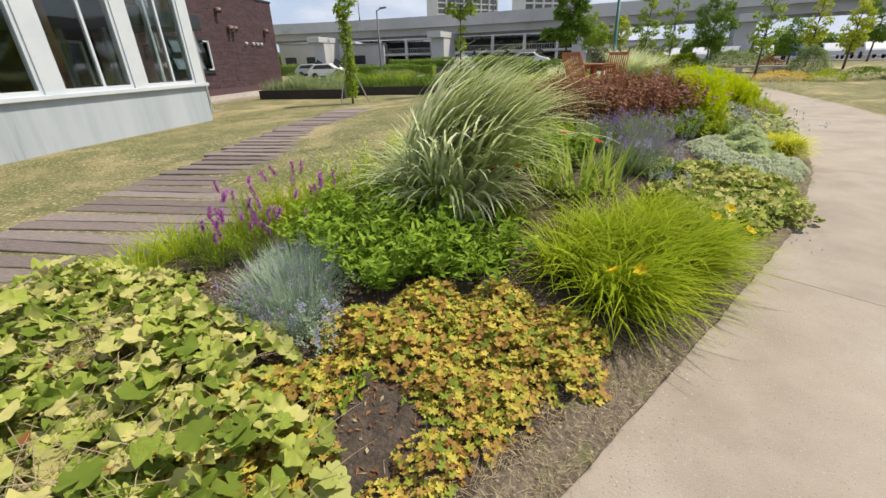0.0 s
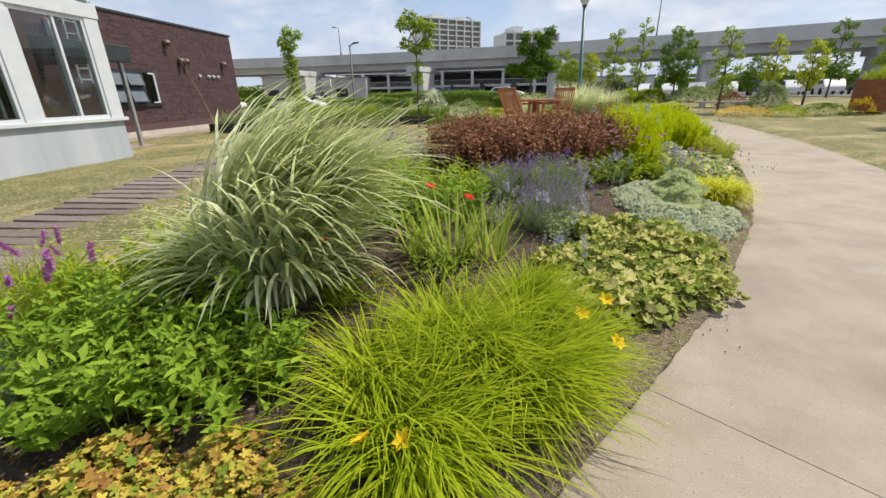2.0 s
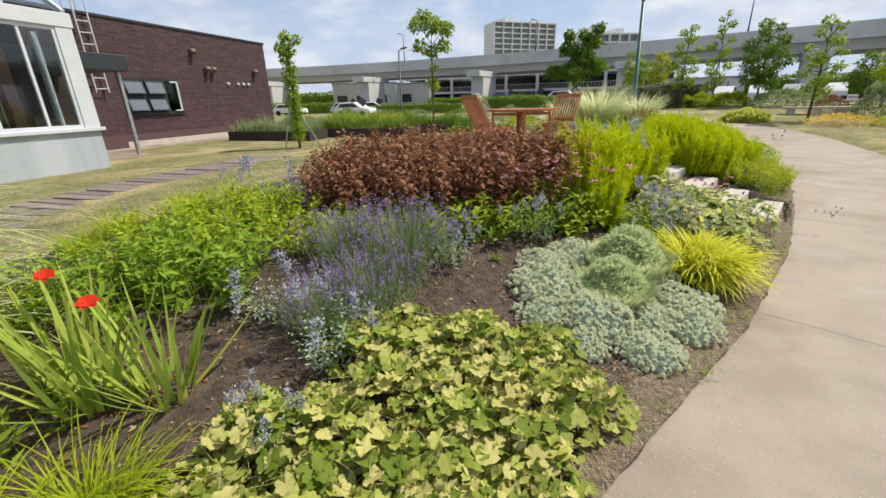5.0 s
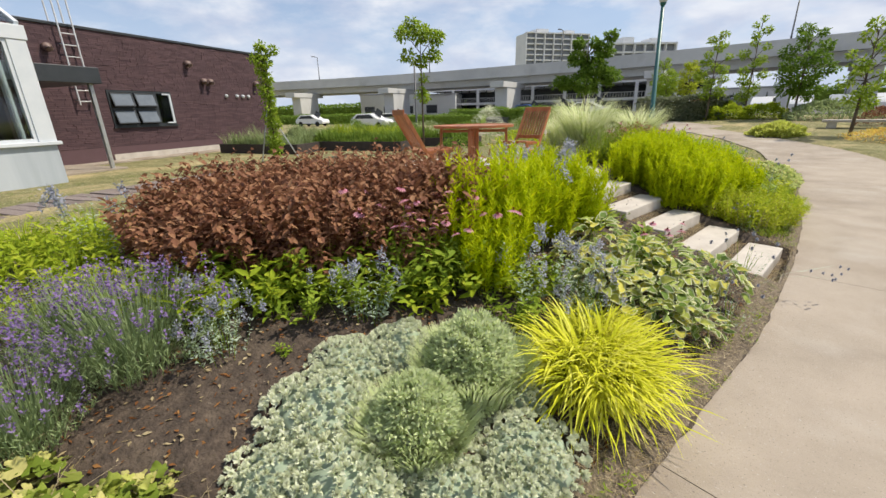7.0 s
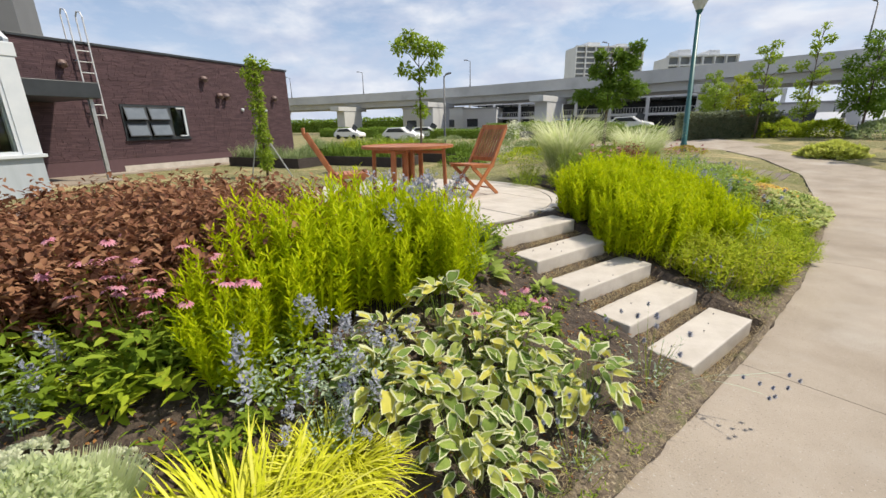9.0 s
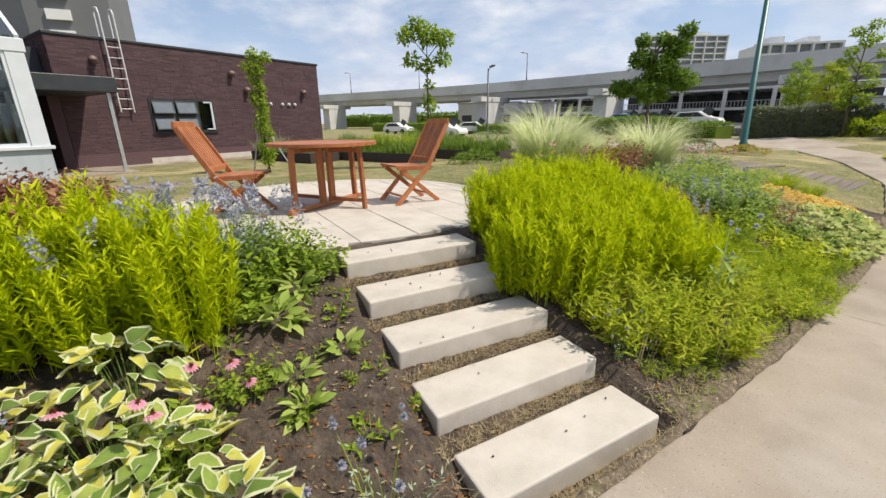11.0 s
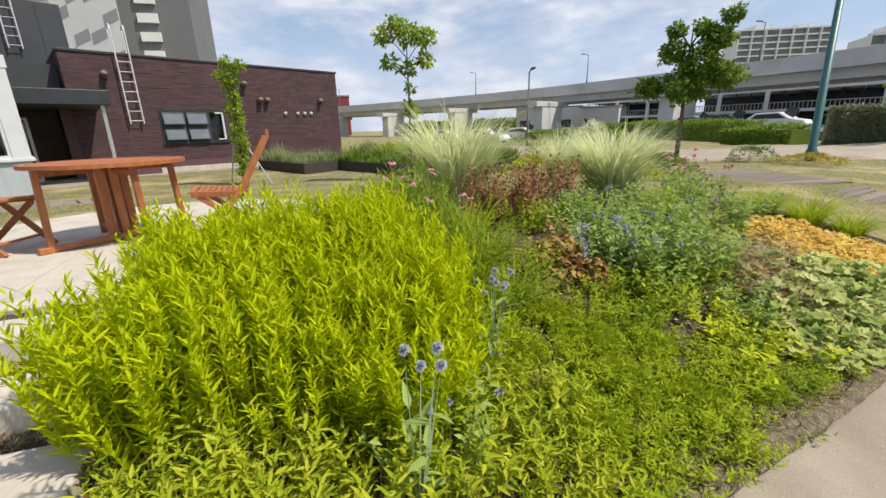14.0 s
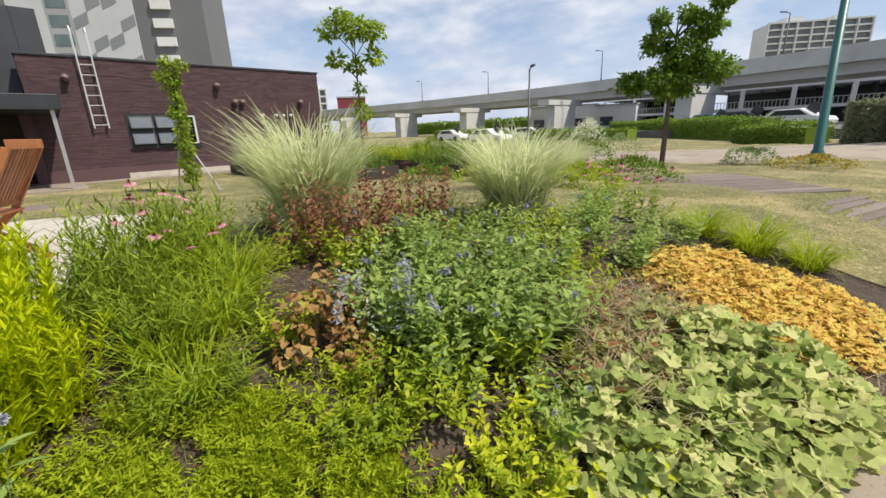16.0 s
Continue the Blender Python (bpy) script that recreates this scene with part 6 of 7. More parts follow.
set_out([mint], [(-0.75, 10.75, 1.3), (-0.5, 10.55, 1.1), (-0.95, 10.6, 1.1), (0.4, 8.95, 0.9), (0.55, 9.25, 0.8), (0.72, 8.95, 0.55), (-0.35, 10.1, 1.2), (-0.75, 7.0, 0.6), (-0.55, 6.95, 0.55), (-0.45, 5.55, 0.8), (-0.95, 5.5, 0.7), (-3.3, 6.7, 1.1), (-0.3, 7.75, 0.7), (-0.2, 5.0, 0.5), (-1.65, 1.25, 0.5), (-0.15, 16.0, 0.8)])
holly = [flowering("sea_holly", "bushy green sea holly with steel-blue globe heads", "sea holly", "globe", 28, 0.24, 0.48, 0.4, 13, 0.1, 0.044, OVAL, [HOLLY, GREEN], 4, "sea hollies", 1.15, size=0.85) for k in range(2)]
set_out(holly, patch(-0.75, 16.6, 0.85, 0.7, 20, 0.42, 0.9, 1.15) + [(0.2, 16.3, 0.85), (0.55, 16.7, 0.7), (0.9, 14.0, 0.9), (-1.2, 18.2, 1.0), (-0.7, 18.3, 0.9), (-0.1, 17.0, 0.8), (-1.5, 18.7, 1.0), (-1.0, 19.1, 0.9)])
set_out([flowering("globe_thistle", "globe thistle with round blue heads leaning over the path", "globe thistle", "globe", 10, 0.1, 0.35, 0.6, 7, 0.06, 0.016, LANCE, [GREYG, GREEN], 9, "globe thistles", 1.5, size=0.9)], [(1.35, 10.9, 0.9), (1.45, 9.95, 0.75), (0.75, 14.2, 0.9), (1.1, 12.75, 0.7)])
set_out([bush("leafy_perennial", "green grassy-leaved perennial clump in the bed", "perennial", 40, 0.22, 0.42, 0.6, 16, 0.11, 0.013, LANCE, [GREEN, YGREEN], group="grassy perennials") for k in range(2)],
        patch(-0.75, 14.95, 0.7, 0.4, 0, 0.42) + [(-2.6, 14.4, 0.9), (-2.9, 16.5, 1.0), (-2.7, 17.2, 1.0), (-3.0, 18.6, 1.0)])
set_out([leaf_mound("withered_perennial", "withered russet-brown leafy perennial", 150, 0.24, 0.4, 0.062, OVAL, [RUSSET, STALK])], [(-0.25, 15.55, 0.95), (-0.48, 15.72, 0.95), (-0.1, 15.8, 0.7)])
weed = [bush("seedling", "small green self-sown seedling in the soil", "seedling", 6, 0.05, 0.11, 0.8, 6, 0.07, 0.026, OVAL, [GREEN, GREEN], group="seedlings") for k in range(2)]
set_out(weed, patch(0.35, 11.0, 0.8, 0.36, 15, 0.27, 0.5, 1.2) + patch(-1.1, 3.75, 0.45, 0.35, 0, 0.22, 0.5, 0.9) + [(-1.3, 1.05, 1.2), (-1.05, 1.75, 1.3), (-0.9, 1.2, 0.8), (-0.35, 7.2, 0.8), (0.5, 16.9, 1.2), (0.35, 15.9, 1.2), (0.75, 16.9, 1.1)])
PALE = leafy("pale_broad_leaf", (0.24, 0.34, 0.06), (0.38, 0.48, 0.11), (0.54, 0.60, 0.20), soft=0.4)
set_out([rosette("pale green broad-leaved rosette on bare soil beside the steps", 30, 0.125, 0.06, PALE, "pale rosettes"), rosette("mid-green broad-leaved rosette on bare soil beside the steps", 16, 0.085, 0.034, GREEN, "pale rosettes")],
        [(-0.3, 10.95, 1.2), (-0.75, 10.95, 1.0), (-0.05, 10.75, 1.1), (0.1, 10.45, 0.9), (-0.5, 11.1, 1.0), (-0.2, 10.65, 1.1), (0.35, 11.05, 0.7), (0.1, 11.1, 0.75), (0.65, 10.75, 0.7), (0.85, 11.0, 0.6), (0.45, 10.75, 0.65), (-0.15, 11.2, 0.7)])

# more of the mixed planting
set_out([fountain("grassy_clump", "loose yellow-green grassy clump at the lawn edge", 260, 0.14, 0.42, 0.01, LIME, (0.8, 2.0))], [(-3.55, 1.1, 1.0), (-3.75, 1.5, 1.0), (-3.5, 1.85, 0.9), (-3.7, 2.6, 0.9), (-3.6, 0.75, 0.8), (-2.1, 4.0, 1.0), (-1.5, 3.55, 0.6), (-2.55, 4.2, 1.1), (-4.2, 5.4, 1.0), (-4.3, 6.2, 1.0), (-4.2, 6.8, 1.1), (-3.9, 5.0, 0.9)])
set_out([bush("variegated_perennial", "white-edged small-leaved perennial beside the tall grass", "perennial", 30, 0.2, 0.34, 0.5, 10, 0.07, 0.035, EDGED, [YGREEN, CREAM], group="variegated perennials")], [(-3.3, 3.2, 1.1), (-3.6, 3.6, 1.2), (-2.9, 3.7, 1.0), (-3.5, 4.1, 1.2), (-3.1, 4.4, 1.1)])
ferny = [bush("leafy_perennial", "light green ferny perennial in the mixed bed", "perennial", 24, 0.2, 0.42, 0.55, 13, 0.1, 0.034, OVAL, [YGREEN, GREEN], group="ferny perennials") for k in range(2)]
set_out(ferny, [(0.35, 16.2, 0.85), (0.75, 16.45, 0.7), (0.1, 16.7, 1.0), (0.0, 15.8, 0.8), (-0.35, 15.4, 0.9), (0.2, 17.1, 0.8), (-0.3, 17.5, 1.0), (-0.7, 17.7, 1.1), (-1.1, 17.5, 1.1), (-1.4, 16.4, 1.1), (-2.0, 14.6, 1.0), (-1.5, 15.4, 1.1), (-1.2, 15.9, 1.1), (-0.9, 14.4, 1.0), (-2.2, 17.6, 1.0), (-1.9, 18.4, 1.1), (-3.2, 15.2, 1.0), (-3.0, 17.0, 1.0), (-3.5, 5.4, 1.0), (-3.1, 5.0, 1.1), (-3.6, 5.9, 1.0), (-4.0, 6.4, 1.0), (-2.9, 6.5, 1.0), (-1.6, 6.8, 0.8)])
set_out([bush("leafy_perennial", "dark green broad-leaved perennial in the mixed bed", "perennial", 24, 0.18, 0.34, 0.6, 11, 0.1, 0.042, OVAL, [GREEN, GREEN], group="broad perennials")], [(0.05, 16.05, 0.8), (-0.15, 16.35, 1.0), (0.4, 15.75, 0.8), (-0.6, 16.2, 0.9), (0.45, 16.95, 0.6), (-1.7, 17.0, 1.0), (-0.2, 8.2, 0.8), (-0.1, 9.0, 1.0), (0.25, 9.2, 0.8), (-0.6, 8.45, 1.0), (-1.0, 8.1, 0.9), (0.45, 10.5, 0.7), (-0.45, 11.15, 0.9), (-0.8, 10.85, 1.2), (-0.55, 10.72, 1.25), (-0.35, 10.6, 1.1), (-1.0, 10.7, 1.2), (-0.15, 10.55, 1.0), (-0.65, 11.0, 1.1)])
set_out([flowering("pansy", "violet and white pansy flower among sea hollies", "pansy", "globe", 6, 0.06, 0.3, 0.4, 6, 0.05, 0.02, OVAL, [GREEN, GREEN], 1, "", 1.2, size=1.4)], [(0.3, 16.75, 1.0)])
set_out([bush("leafy_perennial", "bright lime young leaves near the path", "perennial", 14, 0.15, 0.26, 0.7, 9, 0.1, 0.045, OVAL, [YOUNG, YGREEN], group="lime young plants")], [(0.85, 16.3, 0.9), (0.95, 16.75, 0.9), (0.6, 16.35, 0.8), (0.75, 17.0, 0.8), (0.35, 16.55, 0.8), (1.0, 16.05, 0.7)])


def tall_thistle(x, y, heads, label):
    """Pale globes on stiff stalks that rise from one foot; heads: (dx, dy, height)."""
    z = float(land(x, y))
    e = plant("globe_thistle", label, "globe thistle", "globe thistles")
    s = Soup()
    n = len(heads)
    hx, hy, hz = [np.array(v) for v in zip(*heads)]
    run = np.hypot(hx, hy)
    lean = np.arctan2(run, hz)
    s.blades(np.zeros((n, 3)), np.arctan2(hy, hx), np.hypot(run, hz), 0.008, lean, lean, 3, blunt=0.05)
    s.link("stalk", GREYG, e)
    w = Soup()
    k = n * 4
    f = np.repeat(np.stack([hx, hy, hz], 1), 4, 0) * np.tile(np.array([0.15, 0.3, 0.5, 0.7]), n)[:, None]
    w.leaves(f, around(k, 0, 40), RNG.normal(0, 0.4, k), 0.12, 0.035, WILLOW, 0)
    w.link("foliage", HOLLY, e)
    for p in heads:
        b = new("flower", BLOOM["pale_globe"])
        b.parent = e
        b.matrix_basis = pose(*p)
        b["label"] = "round pale steel-blue flower globe"
    e.matrix_world = pose(x, y, z - 0.01)


tall_thistle(1.12, 13.85, [(0.17, 0.04, 0.93), (0.15, 0.06, 0.85), (0.02, -0.03, 0.86), (0.05, 0.02, 0.8)], "tall globe thistle with pale blue globes above the fringe")
tall_thistle(0.54, 14.5, [(0.0, 0.0, 0.66), (0.07, 0.03, 0.63), (-0.06, 0.05, 0.68), (0.03, -0.07, 0.6), (0.1, -0.03, 0.68), (-0.08, -0.05, 0.62), (0.04, 0.09, 0.7), (-0.02, 0.1, 0.6)], "globe thistle with a cluster of pale blue globes in the bed")
set_out([bush("leafy_perennial", "tall mid-green narrow-leaved perennial at the terrace edge", "perennial", 34, 0.2, 0.62, 0.35, 20, 0.13, 0.017, WILLOW, [GREEN, YGREEN], (10, 70), group="terrace edge perennials") for k in range(2)],
        [(-0.85, 14.25, 1.0), (-1.1, 14.35, 1.05), (-0.65, 14.5, 0.95), (-1.25, 14.65, 1.0), (-0.95, 14.65, 0.95), (-1.5, 14.55, 0.95), (-0.45, 14.75, 0.8), (-1.75, 14.75, 0.9)])
heap = plant("straw_tangle", "tangle of dry straw-coloured flower stalks among lady's mantle", "dry stalks", "straw tangles")
s = Soup()
b = disc(260, 0.26)
b[:, 2] = RNG.uniform(0.05, 0.24, 260)
s.blades(b, RNG.uniform(0, 6.28, 260), RNG.uniform(0.12, 0.35, 260), 0.005, RNG.uniform(0.8, 1.5, 260), RNG.uniform(1.3, 1.9, 260), 3, blunt=0.3)
s.link("stalk", STRAW, heap)
s = Soup()
b = disc(70, 0.26)
b[:, 2] = RNG.uniform(0.04, 0.22, 70)
s.leaves(b, around(70, -30, 40), RNG.normal(0, 0.6, 70), 0.06, 0.04, OVAL, 0)
s.link("foliage", BROWN, heap, "withered brown leaves")
set_out([heap], [(0.2, 17.35, 1.15), (0.0, 17.75, 1.0), (0.5, 17.15, 0.9), (-0.1, 17.35, 0.9), (-1.9, 0.2, 0.9), (-2.6, 0.5, 0.8)])
set_out([fountain("grassy_clump", "loose arching green grassy clump in the mixed bed", 120, 0.12, 0.55, 0.016, LIME, (0.9, 2.1))], [(-0.3, 14.8, 1.0), (-0.55, 15.05, 1.0), (-0.05, 15.0, 0.8), (-0.95, 15.1, 1.1), (-1.2, 14.75, 1.1)])
# low weeds along the path edge
set_out([bush("edge_weed", "small green weed tuft at the path edge", "weed", 10, 0.07, 0.1, 0.8, 6, 0.05, 0.012, LANCE, [GREEN, YGREEN], group="edge weeds") for k in range(2)], [(float(path_edge(y)) - RNG.uniform(0.02, 0.16), y, RNG.uniform(0.6, 1.2)) for y in np.concatenate([np.arange(8.9, 11.3, 0.16), np.arange(12.7, 17.2, 0.15), np.arange(4.3, 8.3, 0.45)])])

set_out([bush("willow_leaved_perennial", "upright feathery yellow-green amsonia clump behind the steps", "perennial", 42, 0.22, 0.74, 0.16, 42, 0.105, 0.0195, WILLOW, [AMSON, AMSON], (25, 75), 0.1, 0.005, 0.3, group="feathery amsonia")], [(-0.6, 13.6, 0.9), (-0.6, 13.9, 0.95), (-0.35, 14.1, 1.0), (-0.1, 14.2, 1.0), (0.15, 14.2, 0.95)])
leaner = plant("leaning_thistle", "leaning globe thistle stem with dark blue heads over the path", "globe thistle", "globe thistles")
s = Soup()
s.blades(np.array([[0, 0, 0.0], [0.28, 0.0, 0.23], [0.2, 0.0, 0.17]]), np.array([0.1, 0.5, -0.25]), np.array([0.6, 0.3, 0.35]), 0.006, np.array([0.6, 1.2, 1.2]), np.array([1.5, 1.4, 1.5]), 4, blunt=0.15)
s.link("stalk", GREYG, leaner)
for p in ((0.5, 0.02, 0.25), (0.56, 0.06, 0.26), (0.52, -0.05, 0.24), (0.44, 0.0, 0.26), (0.55, 0.14, 0.3), (0.6, 0.11, 0.3), (0.5, -0.09, 0.24), (0.36, 0.01, 0.26)):
    f = new("flower", BLOOM["globe"])
    f.parent = leaner
    f.matrix_basis = pose(*p) @ Matrix.Diagonal((0.65, 0.65, 0.65, 1))
leaner.matrix_world = pose(1.47, 11.0, 0.02, 0, 0, 5)

set_out([bush("edge_weed", "bushy green weed spilling on to the path edge", "weed", 22, 0.1, 0.14, 0.7, 9, 0.042, 0.013, OVAL, [GREEN, YGREEN], group="bushy edge weeds")], [(float(path_edge(y)) - RNG.uniform(0.12, 0.3), y, RNG.uniform(0.7, 1.1)) for y in np.arange(12.9, 17.0, 0.17)])
# small things on the ground
lid = part("access_cover", tube(bmesh.new(), [(0, 0, -0.05), (0, 0, 0.012)], [0.16, 0.16], 28), STONE)
lid.matrix_world = pose(-4.0, 0.62, float(land(-4.0, 0.62)) + 0.02)
part("cover_plate", tube(bmesh.new(), [(0, 0, 0.0), (0, 0, 0.016)], [0.125, 0.125], 28), STEEL, lid, "dull metal plate")
tagged(lid, "small round access cover in the worn lawn", "cover")
s = Soup()
n = 12
at = np.stack([1.0 + RNG.normal(0, 0.06, n), 4.85 + RNG.normal(0, 0.22, n), np.full(n, 0.012)], 1)
tread = np.array([(-0.53, 0.652), (-0.07, 0.497), (0.4, 0.342), (0.86, 0.187), (1.33, 0.047)])[RNG.integers(0, 5, 18)]
at = np.concatenate([at, np.stack([tread[:, 0] + RNG.uniform(-0.13, 0.15, 18), 11.94 + RNG.uniform(-0.5, 0.5, 18), tread[:, 1] + 0.004], 1)])
for p in at:
    spiky_ball(s, p, 0.011, 14, 0)
tagged(s.link("fallen_seeds", SEED), "dark fallen seed heads scattered on path and steps", "seeds", kind="stuff")


# ---- straw, turf and litter ----
TURF_GREEN = leafy("green_turf_blade", (0.13, 0.19, 0.035), (0.21, 0.27, 0.06), (0.31, 0.34, 0.10))
def strewn():
    """Dry stalks along the path edge, litter on the soil, short turf on the lawns."""
    s = Soup()
    n = 24000
    y = np.where(RNG.uniform(0, 1, n) < 0.6, RNG.uniform(-1.5, 8.4, n), RNG.uniform(8, 20, n))
    x = path_edge(y) - np.abs(RNG.normal(0, 0.17, n)) + 0.02
    z = land(x, y) + 0.02
    lie = RNG.uniform(0.9, 1.6, n)
    s.blades(np.stack([x, y, z], 1), RNG.uniform(0, 6.28, n), RNG.uniform(0.03, 0.12, n), 0.004, lie, lie + 0.2, 2)
    m = 5000
    y = RNG.uniform(11.3, 12.6, m)
    x = STEP_GAPS[RNG.integers(0, len(STEP_GAPS), m)] + RNG.normal(0, 0.03, m)
    s.blades(np.stack([x, y, land(x, y) + 0.02], 1), RNG.uniform(0, 6.28, m), RNG.uniform(0.03, 0.09, m), 0.004, RNG.uniform(0.5, 1.5, m), RNG.uniform(1.0, 1.7, m), 2)
    tagged(s.link("dry_stalks", STRAW), "dry straw and clipped stalks along the path edge", "straw", kind="stuff")
    s = Soup()
    n = 24000
    y = RNG.uniform(-1, 20, n)
    x = path_edge(y) - RNG.uniform(0.1, 3.2, n)
    keep = (x + 3.0) ** 2 + (y - 12.1) ** 2 > 2.4 ** 2
    x, y = x[keep], y[keep]
    p = np.stack([x, y, land(x, y) + 0.028], 1)
    s.leaves(p, around(len(p), -10, 12), RNG.normal(0, 0.4, len(p)), RNG.uniform(0.015, 0.05, len(p)), RNG.uniform(0.006, 0.02, len(p)), LANCE, 0)
    k = RNG.uniform(0, 1, len(s.i)) < 0.35
    s.i = k.astype(int).tolist()
    tagged(s.link("leaf_litter", [BROWN, STRAW]), "scattered brown leaf litter and chips on the soil", "litter", kind="stuff")
    s = Soup()
    n = 90000
    x, y = RNG.uniform(-14, -3.3, n), RNG.uniform(-2, 26, n)
    left = np.interp(y, BED_Y, BED_X)
    keep = (x < np.where(y < 20.8, left - 0.0, 2)) & ((x + 3.0) ** 2 + (y - 12.1) ** 2 > 2.35 ** 2)
    keep &= ~((0.914 * (x + 12.72) + 0.405 * (y - 7.17) < 0.05))
    x, y = x[keep], y[keep]
    # thin where the sleepers lie and where the turf is worn
    rel = (x + 4.9) * 0.914 + (y + 1.2) * 0.405
    worn = np.array([noise.noise(Vector((a * 0.8, b * 0.8, 5))) for a, b in zip(x, y)])
    keep = (RNG.uniform(0, 1, len(x)) < np.where(np.abs(rel) < 1.05, 0.28, 1.0)) & (worn > -0.35 + RNG.normal(0, 0.15, len(x)))
    x, y = x[keep], y[keep]
    x2, y2 = RNG.uniform(-4, 0.5, 16000), RNG.uniform(20.6, 27, 16000)
    k2 = x2 < path_edge(y2) - 0.05
    x3 = RNG.uniform(0, 9, 30000)
    y3 = RNG.uniform(8, 34, 30000)
    k3 = x3 > path_edge(y3) + path_width(y3) + 0.1
    x, y = np.concatenate([x, x2[k2], x3[k3]]), np.concatenate([y, y2[k2], y3[k3]])
    n = len(x)
    fade = np.array([noise.noise(Vector((a * 0.7, b * 0.7, 11))) + 0.5 * noise.noise(Vector((a * 2.3, b * 2.3, 3))) for a, b in zip(x, y)]) + RNG.normal(0, 0.12, n)
    for name, pick, mat, label in (("green_turf", fade > 0.02, TURF_GREEN, "short green turf in patches"), ("dry_turf", fade <= 0.02, TURF, "short dry straw-coloured turf in patches")):
        s, m = Soup(), int(pick.sum())
        s.blades(np.stack([x, y, land(x, y) - 0.005], 1)[pick], RNG.uniform(0, 6.28, m), RNG.uniform(0.025, 0.06, m), 0.005, RNG.uniform(0.1, 0.8, m), RNG.uniform(0.6, 1.5, m), 2)
        tagged(s.link(name, mat), label, "grass", kind="stuff")


strewn()


# ---- trees, hedges, shrubs ----
TREE = leafy("tree_leaf", (0.08, 0.15, 0.018), (0.15, 0.25, 0.03), (0.25, 0.37, 0.055), soft=0.4)
TREE_LIGHT = leafy("light_tree_leaf", (0.16, 0.25, 0.022), (0.28, 0.39, 0.04), (0.44, 0.53, 0.08), soft=0.45)
LEMON = leafy("yellow_green_tree_leaf", (0.26, 0.33, 0.02), (0.42, 0.48, 0.04), (0.58, 0.60, 0.08), soft=0.45)
HEDGE = leafy("hedge_leaf", (0.08, 0.14, 0.018), (0.16, 0.25, 0.035), (0.27, 0.37, 0.06))
GREYHEDGE = leafy("grey_hedge_leaf", (0.10, 0.13, 0.065), (0.18, 0.21, 0.12), (0.28, 0.29, 0.18))


def tree(x, y, z, trunk, label, blobs, leaf, mat=TREE, r=0.06, per=300, lean=(0, 0), group="trees"):
    """blobs: (dx, dy, height, radius) clumps of leaves, each carried by a limb."""
    t = thing("tree", pose(x, y, z), label, "tree", group)
    bm = bmesh.new()
    top = max(b[2] for b in blobs)
    tube(bm, [(0, 0, -0.1), (lean[0] * 0.3, lean[1] * 0.3, trunk * 0.5), (lean[0] * 0.7, lean[1] * 0.7, trunk), (lean[0], lean[1], top)], [r * 1.25, r, r * 0.75, r * 0.15], 9)
    part("trunk", bm, BARK, t, smooth_shade=True)
    for dx, dy, h, rr in blobs:
        k = min(1, max(0.55, (h - 0.5 * math.hypot(dx, dy)) / top))
        a = (lean[0] * k, lean[1] * k, k * top * 0.92)
        if math.hypot(dx, dy) > 0.12:
            part("limb", tube(bmesh.new(), [a, ((a[0] + dx) / 2, (a[1] + dy) / 2, (a[2] + h) / 2 + 0.05), (dx, dy, h)], [r * 0.45, r * 0.3, r * 0.1], 6), BARK, t)
    s = Soup()
    for dx, dy, h, rr in blobs:
        n = int(per * (rr / 0.5) ** 2)
        d = RNG.normal(0, 1, (n, 3))
        d /= np.linalg.norm(d, axis=1, keepdims=True)
        q = RNG.uniform(0.15, 1, n) ** 0.5 * rr
        lump = np.array([0.75 + 0.5 * noise.noise(Vector(v) * 1.8 + Vector((dx, dy, h))) for v in d])
        p = d * (q * lump)[:, None] * np.array([1, 1, 0.75]) + np.array([dx, dy, h])
        ax = d + RNG.normal(0, 0.6, (n, 3)) + np.array([0, 0, -0.35])
        s.leaves(p, ax, RNG.normal(0, 0.7, n), leaf * RNG.uniform(0.7, 1.25, n), leaf * 0.55, OVAL if leaf < 0.12 and n < 900 else LANCE, 0)
    s.link("crown", mat, t)
    return t


tree(-9.93, 17.41, 0.3, 2.3, "slender young tree with a lopsided leafy crown", [(0.05, 0, 4.05, 0.5), (0.35, 0.45, 3.9, 0.42), (-0.2, -0.6, 4.0, 0.38), (-0.15, -0.5, 3.3, 0.3), (0.2, 0.45, 3.35, 0.35), (0, 0, 3.1, 0.32), (0.05, 0.05, 2.55, 0.2), (0, 0.1, 1.9, 0.28), (0, 0, 2.15, 0.2), (-0.1, -0.3, 4.35, 0.3)], 0.15, TREE_LIGHT, 0.035, 330)
tree(-7.93, 26.35, 0.15, 2.2, "small spreading tree with tiered dark green crown", [(0, 0, 2.7, 0.95), (-0.85, -0.62, 2.75, 0.6), (0.85, 0.62, 2.95, 0.65), (0.2, 0.2, 3.4, 0.8), (0.55, 0.5, 4.1, 0.6), (-0.35, -0.3, 3.8, 0.55), (0.75, 0.7, 4.7, 0.38), (-0.3, -0.35, 4.4, 0.35), (0.25, 0.15, 4.4, 0.4)], 0.14, TREE, 0.07, 620)
tree(-12.07, 12.55, 0.2, 2.5, "narrow staked column of climbing foliage", [(0.05 * (-1) ** i, 0.05 * math.sin(i * 2.1), 0.35 + i * 0.23, 0.25 + 0.04 * math.sin(i * 1.7)) for i in range(15)] + [(0.15, 0.3, 3.45, 0.22), (0, -0.25, 3.2, 0.2)], 0.12, TREE_LIGHT, 0.035, 520)
